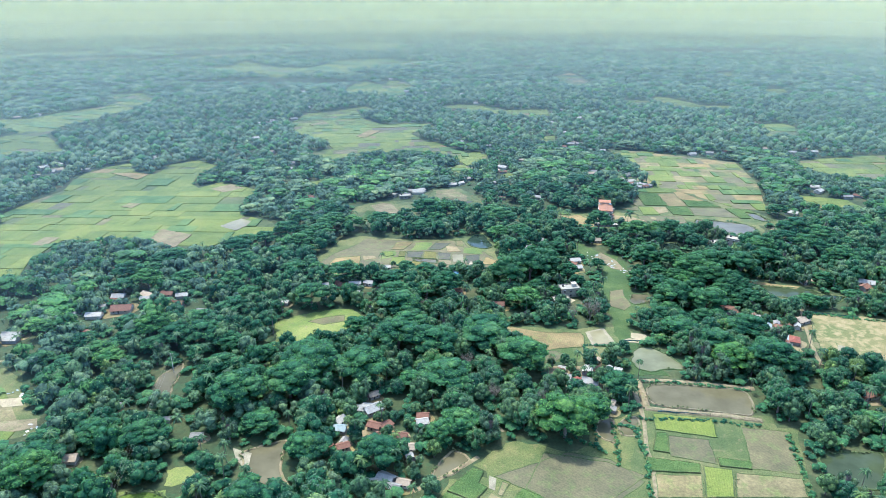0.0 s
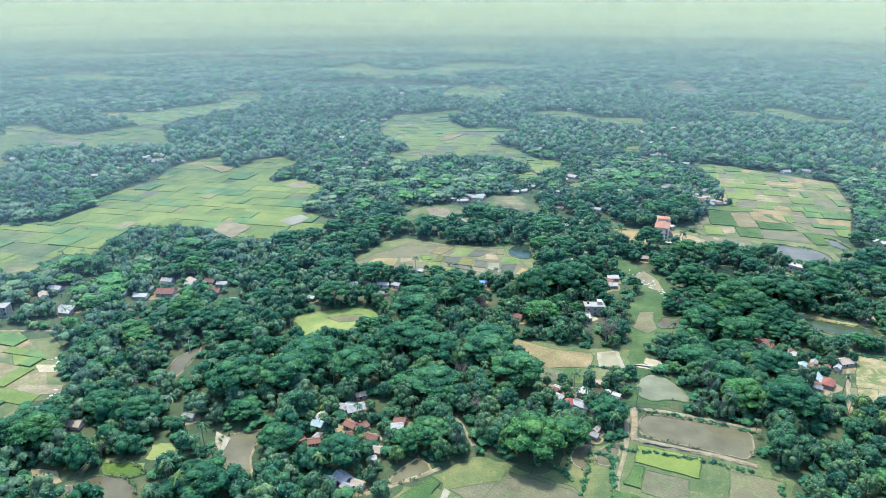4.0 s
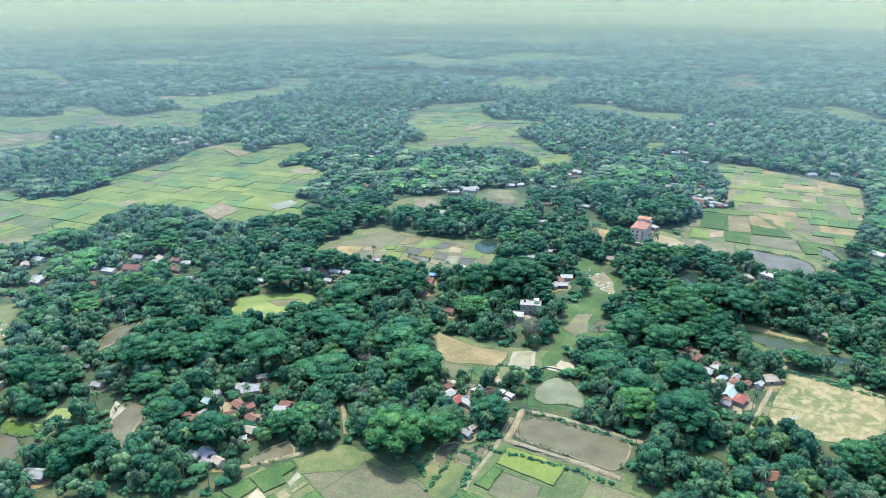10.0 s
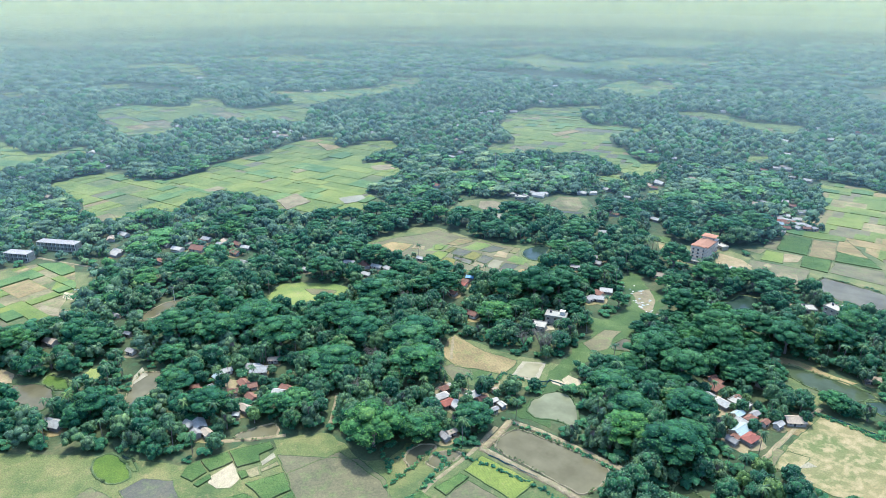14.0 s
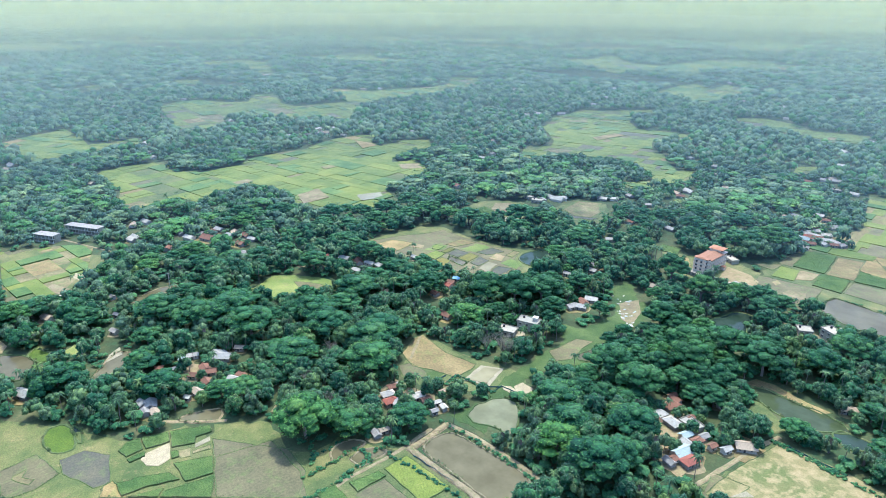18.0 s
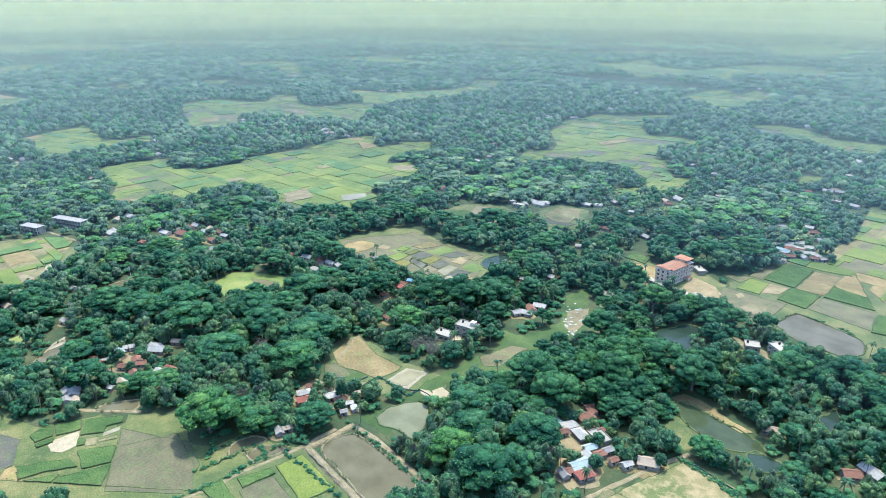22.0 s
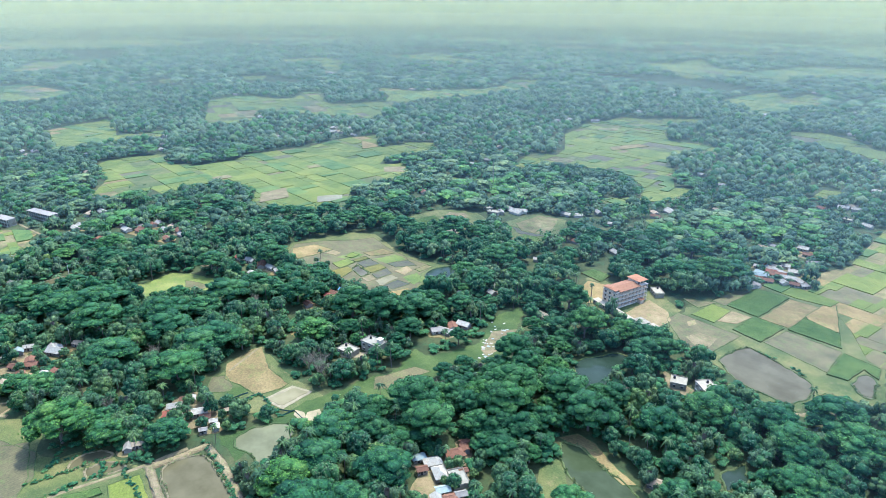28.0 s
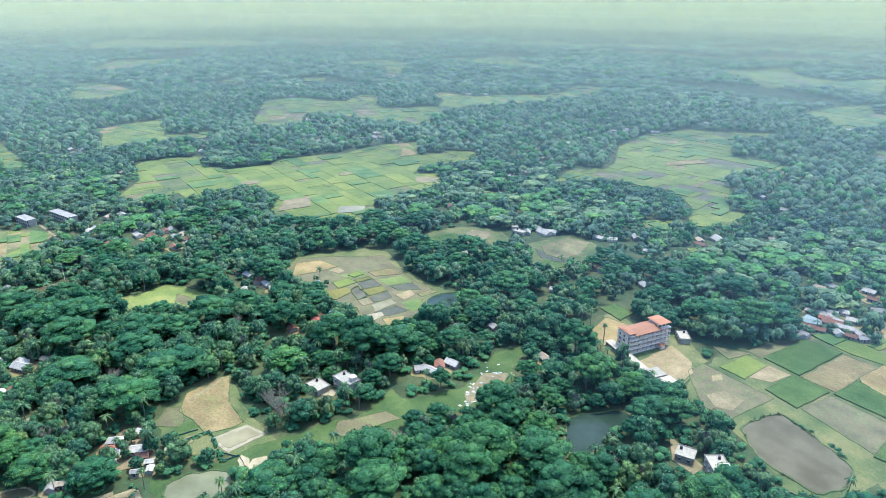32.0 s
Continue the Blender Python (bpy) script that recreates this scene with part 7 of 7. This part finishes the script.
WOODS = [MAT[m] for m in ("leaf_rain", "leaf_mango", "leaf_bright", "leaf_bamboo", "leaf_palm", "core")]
KIN = {0: (0, 0, 0, 1, 2), 1: (1, 1, 0, 2, 4), 2: (2, 2, 1, 3), 3: (3, 3, 2), 4: (4,), 5: (3,)}  # leaf of each joined tree
DETAIL = {0: ((620, 18, 0.55), (190, 9, 0.9)), 1: ((270, 9, 0.5), (76, 4, 0.8)), 2: ((200, 7, 0.46), (56, 3, 0.75)), 3: ((260, 6, 0.44), (56, 3, 0.7)), 4: ((0, 13, 0), (0, 8, 0))}
for k, levels in DETAIL.items():
    name = NAMES[k]
    knd, leaf, radius, height = TREES[name][:4]
    for far, (cnt, spread, size) in enumerate(levels):
        mods = [model(*(palm_crown(v, radius, height, spread, 3 - far) if knd == "palm" else crown(knd, 90 + v, radius, height, spread, cnt, size, bool(far))), far or k in (2, 3)) for v in range(5)]
        places = [(x, y, s, rng.choice((KIN[k][0], 1, 1, 0) if far and k < 4 else KIN[k])) for x, y, s in rest[k] if (math.hypot(x - 100, y - 320) > 310) == bool(far)]
        if places:
            forest("woodland", "dense mixed village woodland of " + name.replace("_", " ") + "s", places, mods, WOODS)

# the country behind and below the flight
px, py, r = scatter(0, 420, 15.0, 31, -180, 180)
a = np.degrees(np.arctan2(-(px - 148), py - 123))
ok = ((a < -42) | (a > 112) | (np.hypot(px - 148, py - 123) < 70)) & free(px, py, np.full(len(px), 6.0))
mods = [model(*crown(("rain", "round")[v % 2], 400 + v, 9.5, 12.5, 3, 34, 1.9), True) for v in range(5)]
forest("woodland", "village woodland of mixed broad crowns", [(x, y, s, int(w)) for x, y, s, w in zip(px[ok], py[ok], r.uniform(0.8, 1.2, ok.sum()), r.choice([0, 1, 1, 2], ok.sum()))], mods, WOODS)

# low undergrowth between the trees
px, py, r = scatter(70, 445, 7.4, 14)
sc = r.uniform(0.6, 1.3, len(px))
ok = free(px, py, 2.7 * sc)
mods = [model(*crown("round", 300 + v, 4.0, 4.4, 3, 30, 0.42, True)) for v in range(5)]
forest("undergrowth", "low tangled shrubs and young trees on the woodland floor", [(x, y, s, int(w)) for x, y, s, w in zip(px[ok], py[ok], sc[ok], r.choice([1, 1, 2, 3], ok.sum()))], mods, WOODS)

px, py, r = scatter(445, 800, 9.0, 15)
sc = r.uniform(0.7, 1.3, len(px))
ok = free(px, py, 2.7 * sc) & ~free(px, py, 5.0 * sc, 10.5 * sc)
forest("undergrowth", "low scrub and young trees along field margins", [(x, y, s, int(w)) for x, y, s, w in zip(px[ok], py[ok], sc[ok], r.choice([1, 1, 2, 3], ok.sum()))], mods, WOODS)

# hedge rows of shrubs and young plantains
for pts in HEDGES:
    spots = []
    for a, b in zip(pts, pts[1:]):
        n = int(math.dist(a, b) / 1.5)
        spots += [(a[0] + (b[0] - a[0]) * k / n + rng.gauss(0, 0.5), a[1] + (b[1] - a[1]) * k / n + rng.gauss(0, 0.5), rng.uniform(0.16, 0.38), rng.choice((2, 3, 3))) for k in range(n)]
    tagged(forest("hedge", "uneven green hedge row of shrubs along a bank", spots, mods, WOODS), category="hedge")

# woods further off, clump by clump
for r0, r1, step, seed, radius, cnt, spread, size in ((790, 1400, 11.0, 21, 7.0, 14, 2, 0.95), (1400, 2500, 19.0, 22, 11.5, 6, 1, 1.6), (2500, 4600, 42.0, 23, 23, 3, 1, 3.0)):
    px, py, r = scatter(r0, r1, step, seed, -38, 104)
    sc = r.uniform(0.45, 1.3, len(px)) * (1 + 0.3 * np.array([noise.noise((x * 0.01, y * 0.01, 5)) for x, y in zip(px, py)]))
    ok = free(px, py, radius * sc * 0.6, 11.0 * sc)
    glade = np.array([noise.noise((x * 0.0016, y * 0.0042, 8.8)) for x, y in zip(px, py)])
    if r0 > 1300:
        ok &= glade < 0.36
    mods = [model(*crown("round", 200 + v, radius, 12.0, spread, cnt, size, True), True) for v in range(5)]
    which = r.choice([0, 1, 1, 2, 3], len(px))
    forest("far_woodland", "hazy distant woodland over flat country", [(x, y, s, int(w)) for x, y, s, w in zip(px[ok], py[ok], sc[ok], which[ok])], mods, WOODS)


# ---- small things ----
def mast(x, y, height):
    """Lattice radio mast: three legs, rungs and a tip."""
    ob = new("radio_mast")
    ob.matrix_world = pose(x, y, 0)
    tagged(ob, "tall thin grey lattice radio mast above the trees", "mast")
    feet = [(1.1 * math.cos(k * 2.094), 1.1 * math.sin(k * 2.094)) for k in range(3)]
    for fx, fy in feet:
        V, F = [], []
        limb(V, F, (fx, fy, 0), (fx * 0.25, fy * 0.25, height), 0.12, 0.1, 5)
        mesh_ob("leg", V, F, MAT["grey"], parent=ob)
    for k in range(12):
        z, f = height * (k + 0.5) / 12, 1 - 0.75 * (k + 0.5) / 12
        V, F = [], []
        for a, b in zip(feet, feet[1:] + feet[:1]):
            limb(V, F, (a[0] * f, a[1] * f, z), (b[0] * f, b[1] * f, z + height / 24), 0.06, 0.06, 4)
        mesh_ob("rung", V, F, MAT["grey"], parent=ob)


mast(-163.9, 677.9, 30)


def palmyra(x, y, height):
    """Single tall fan palm with a round head of stiff leaves."""
    ob = new("palmyra_palm")
    ob.matrix_world = pose(x, y, 0)
    tagged(ob, "lone tall palmyra palm with a round dark head", "tree")
    V, F = [], []
    limb(V, F, (0, 0, -0.2), (0.2, 0.1, height), 0.32, 0.22, 8)
    mesh_ob("trunk", V, F, MAT["bark"], parent=ob)
    V, F, s = palm_crown(5, 2.1, height, 26, 3)
    W, G, s2 = palm_crown(9, 1.8, height + 0.5, 18, 3)
    mesh_ob("crown", np.concatenate([V, W]), F + [[i + len(V) for i in f] for f in G], MAT["leaf_mango"], parent=ob)


palmyra(74.7, 555.8, 13)


def litter(x, y, spread, n):
    """Pale sheets and sacks laid out to dry on open ground."""
    for _ in range(n):
        bm = bmesh.new()
        l, w = rng.uniform(0.8, 2.2), rng.uniform(0.7, 1.4)
        bmesh.ops.create_grid(bm, x_segments=4, y_segments=3, size=0.5)
        for v in bm.verts:
            v.co = Vector((v.co.x * l, v.co.y * w, 0.05 + 0.12 * rng.random()))
        extra = bmesh.ops.extrude_face_region(bm, geom=bm.faces[:])
        for v in extra["geom"]:
            if isinstance(v, bmesh.types.BMVert):
                v.co.z += 0.06
        me = bpy.data.meshes.new("drying_sheet")
        bm.to_mesh(me)
        bm.free()
        me.materials.append(MAT[rng.choice(("white_sheet", "white_sheet", "teal", "trim"))])
        ob = new("drying_sheet", me)
        ob.matrix_world = pose(x + rng.gauss(0, spread), y + rng.gauss(0, spread), 0.2, 0, 0, rng.uniform(0, 180))
        tagged(ob, "crumpled pale sheet spread on bare ground", "sheet", "sheets spread to dry")


litter(76.3, 464.8, 4, 16)
litter(64.8, 482.1, 4, 10)
litter(84.7, 457.1, 2.5, 8)
litter(-242.9, 260.3, 2, 5)
litter(-214.4, 232.1, 3, 8)


def pole_line(*pts):
    """Concrete power poles with a crossarm and slack wires between them."""
    tops = []
    for i, (x, y) in enumerate(pts):
        ob = new("power_pole")
        ob.matrix_world = pose(x, y, 0, 0, 0, math.degrees(math.atan2(pts[-1][1] - pts[0][1], pts[-1][0] - pts[0][0])) + 90)
        tagged(ob, "grey concrete power pole with a crossarm", "pole", "power poles")
        V, F = [], []
        limb(V, F, (0, 0, -0.3), (0, 0, 11.5), 0.2, 0.12, 8)
        mesh_ob("post", V, F, MAT["trim"], parent=ob)
        bm = bmesh.new()
        box(bm, 0, 0, 11.0, 2.6, 0.16, 0.16)
        part("crossarm", bm, MAT["grey"], ob)
        tops.append([ob.matrix_world @ Vector((d, 0, 11.1)) for d in (-1.2, 0.0, 1.2)])
    for a, b in zip(tops, tops[1:]):
        for p, q in zip(a, b):
            V, F = [], []
            run = [p.lerp(q, k / 10) - Vector((0, 0, 4 * 1.6 * (k / 10) * (1 - k / 10))) for k in range(11)]
            for u, v in zip(run, run[1:]):
                limb(V, F, u, v, 0.02, 0.02, 4)
            tagged(mesh_ob("power_wire", V, F, MAT["grey"]), "slack grey overhead power wire between poles", "wire", "power wires")


pole_line((-141.9, 170), (-155.7, 220.7), (-174.2, 287.6))


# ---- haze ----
# Painted haze: a tinted see-through veil that thickens with height.
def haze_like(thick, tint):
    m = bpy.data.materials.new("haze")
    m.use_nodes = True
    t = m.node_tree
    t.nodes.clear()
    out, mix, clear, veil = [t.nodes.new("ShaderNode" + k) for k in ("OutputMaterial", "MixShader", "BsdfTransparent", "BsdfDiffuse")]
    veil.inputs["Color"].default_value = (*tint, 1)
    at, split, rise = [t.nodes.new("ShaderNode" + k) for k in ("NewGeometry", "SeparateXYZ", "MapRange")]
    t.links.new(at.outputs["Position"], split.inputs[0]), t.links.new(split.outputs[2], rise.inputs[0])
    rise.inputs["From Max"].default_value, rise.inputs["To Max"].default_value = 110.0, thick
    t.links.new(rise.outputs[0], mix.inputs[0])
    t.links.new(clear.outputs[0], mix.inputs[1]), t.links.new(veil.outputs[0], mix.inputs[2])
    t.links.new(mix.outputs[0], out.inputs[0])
    return m


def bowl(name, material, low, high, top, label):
    """A wide shallow shell round the land, from the ground up to the height top, to carry painted haze."""
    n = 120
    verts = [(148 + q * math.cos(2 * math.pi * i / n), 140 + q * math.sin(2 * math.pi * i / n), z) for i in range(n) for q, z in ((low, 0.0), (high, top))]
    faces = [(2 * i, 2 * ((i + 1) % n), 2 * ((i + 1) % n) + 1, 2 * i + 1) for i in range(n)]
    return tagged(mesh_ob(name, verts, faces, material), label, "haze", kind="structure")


# Veil colours go from blue-green on near shells to warm on far ones.
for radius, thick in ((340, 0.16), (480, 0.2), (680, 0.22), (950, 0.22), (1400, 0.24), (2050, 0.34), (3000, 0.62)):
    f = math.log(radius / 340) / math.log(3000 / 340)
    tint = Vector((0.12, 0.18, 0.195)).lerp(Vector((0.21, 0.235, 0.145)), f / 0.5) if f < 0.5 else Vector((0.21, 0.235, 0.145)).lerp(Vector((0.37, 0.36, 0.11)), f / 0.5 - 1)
    bowl("haze", haze_like(thick, tint), radius, min(radius * 1.35, 4150), 225, "thin see-through shell painted as haze over distant land")
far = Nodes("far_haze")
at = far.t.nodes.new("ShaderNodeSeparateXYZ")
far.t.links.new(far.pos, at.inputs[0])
# Distance haze painted by height: land tones low, paler towards the top.
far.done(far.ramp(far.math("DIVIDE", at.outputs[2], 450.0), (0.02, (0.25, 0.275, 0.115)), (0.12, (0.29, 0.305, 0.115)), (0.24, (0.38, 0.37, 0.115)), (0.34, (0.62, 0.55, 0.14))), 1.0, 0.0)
bowl("backdrop", far.m, 4200, 4700, 450, "backdrop shell painted with distant haze, paling upward to sky")
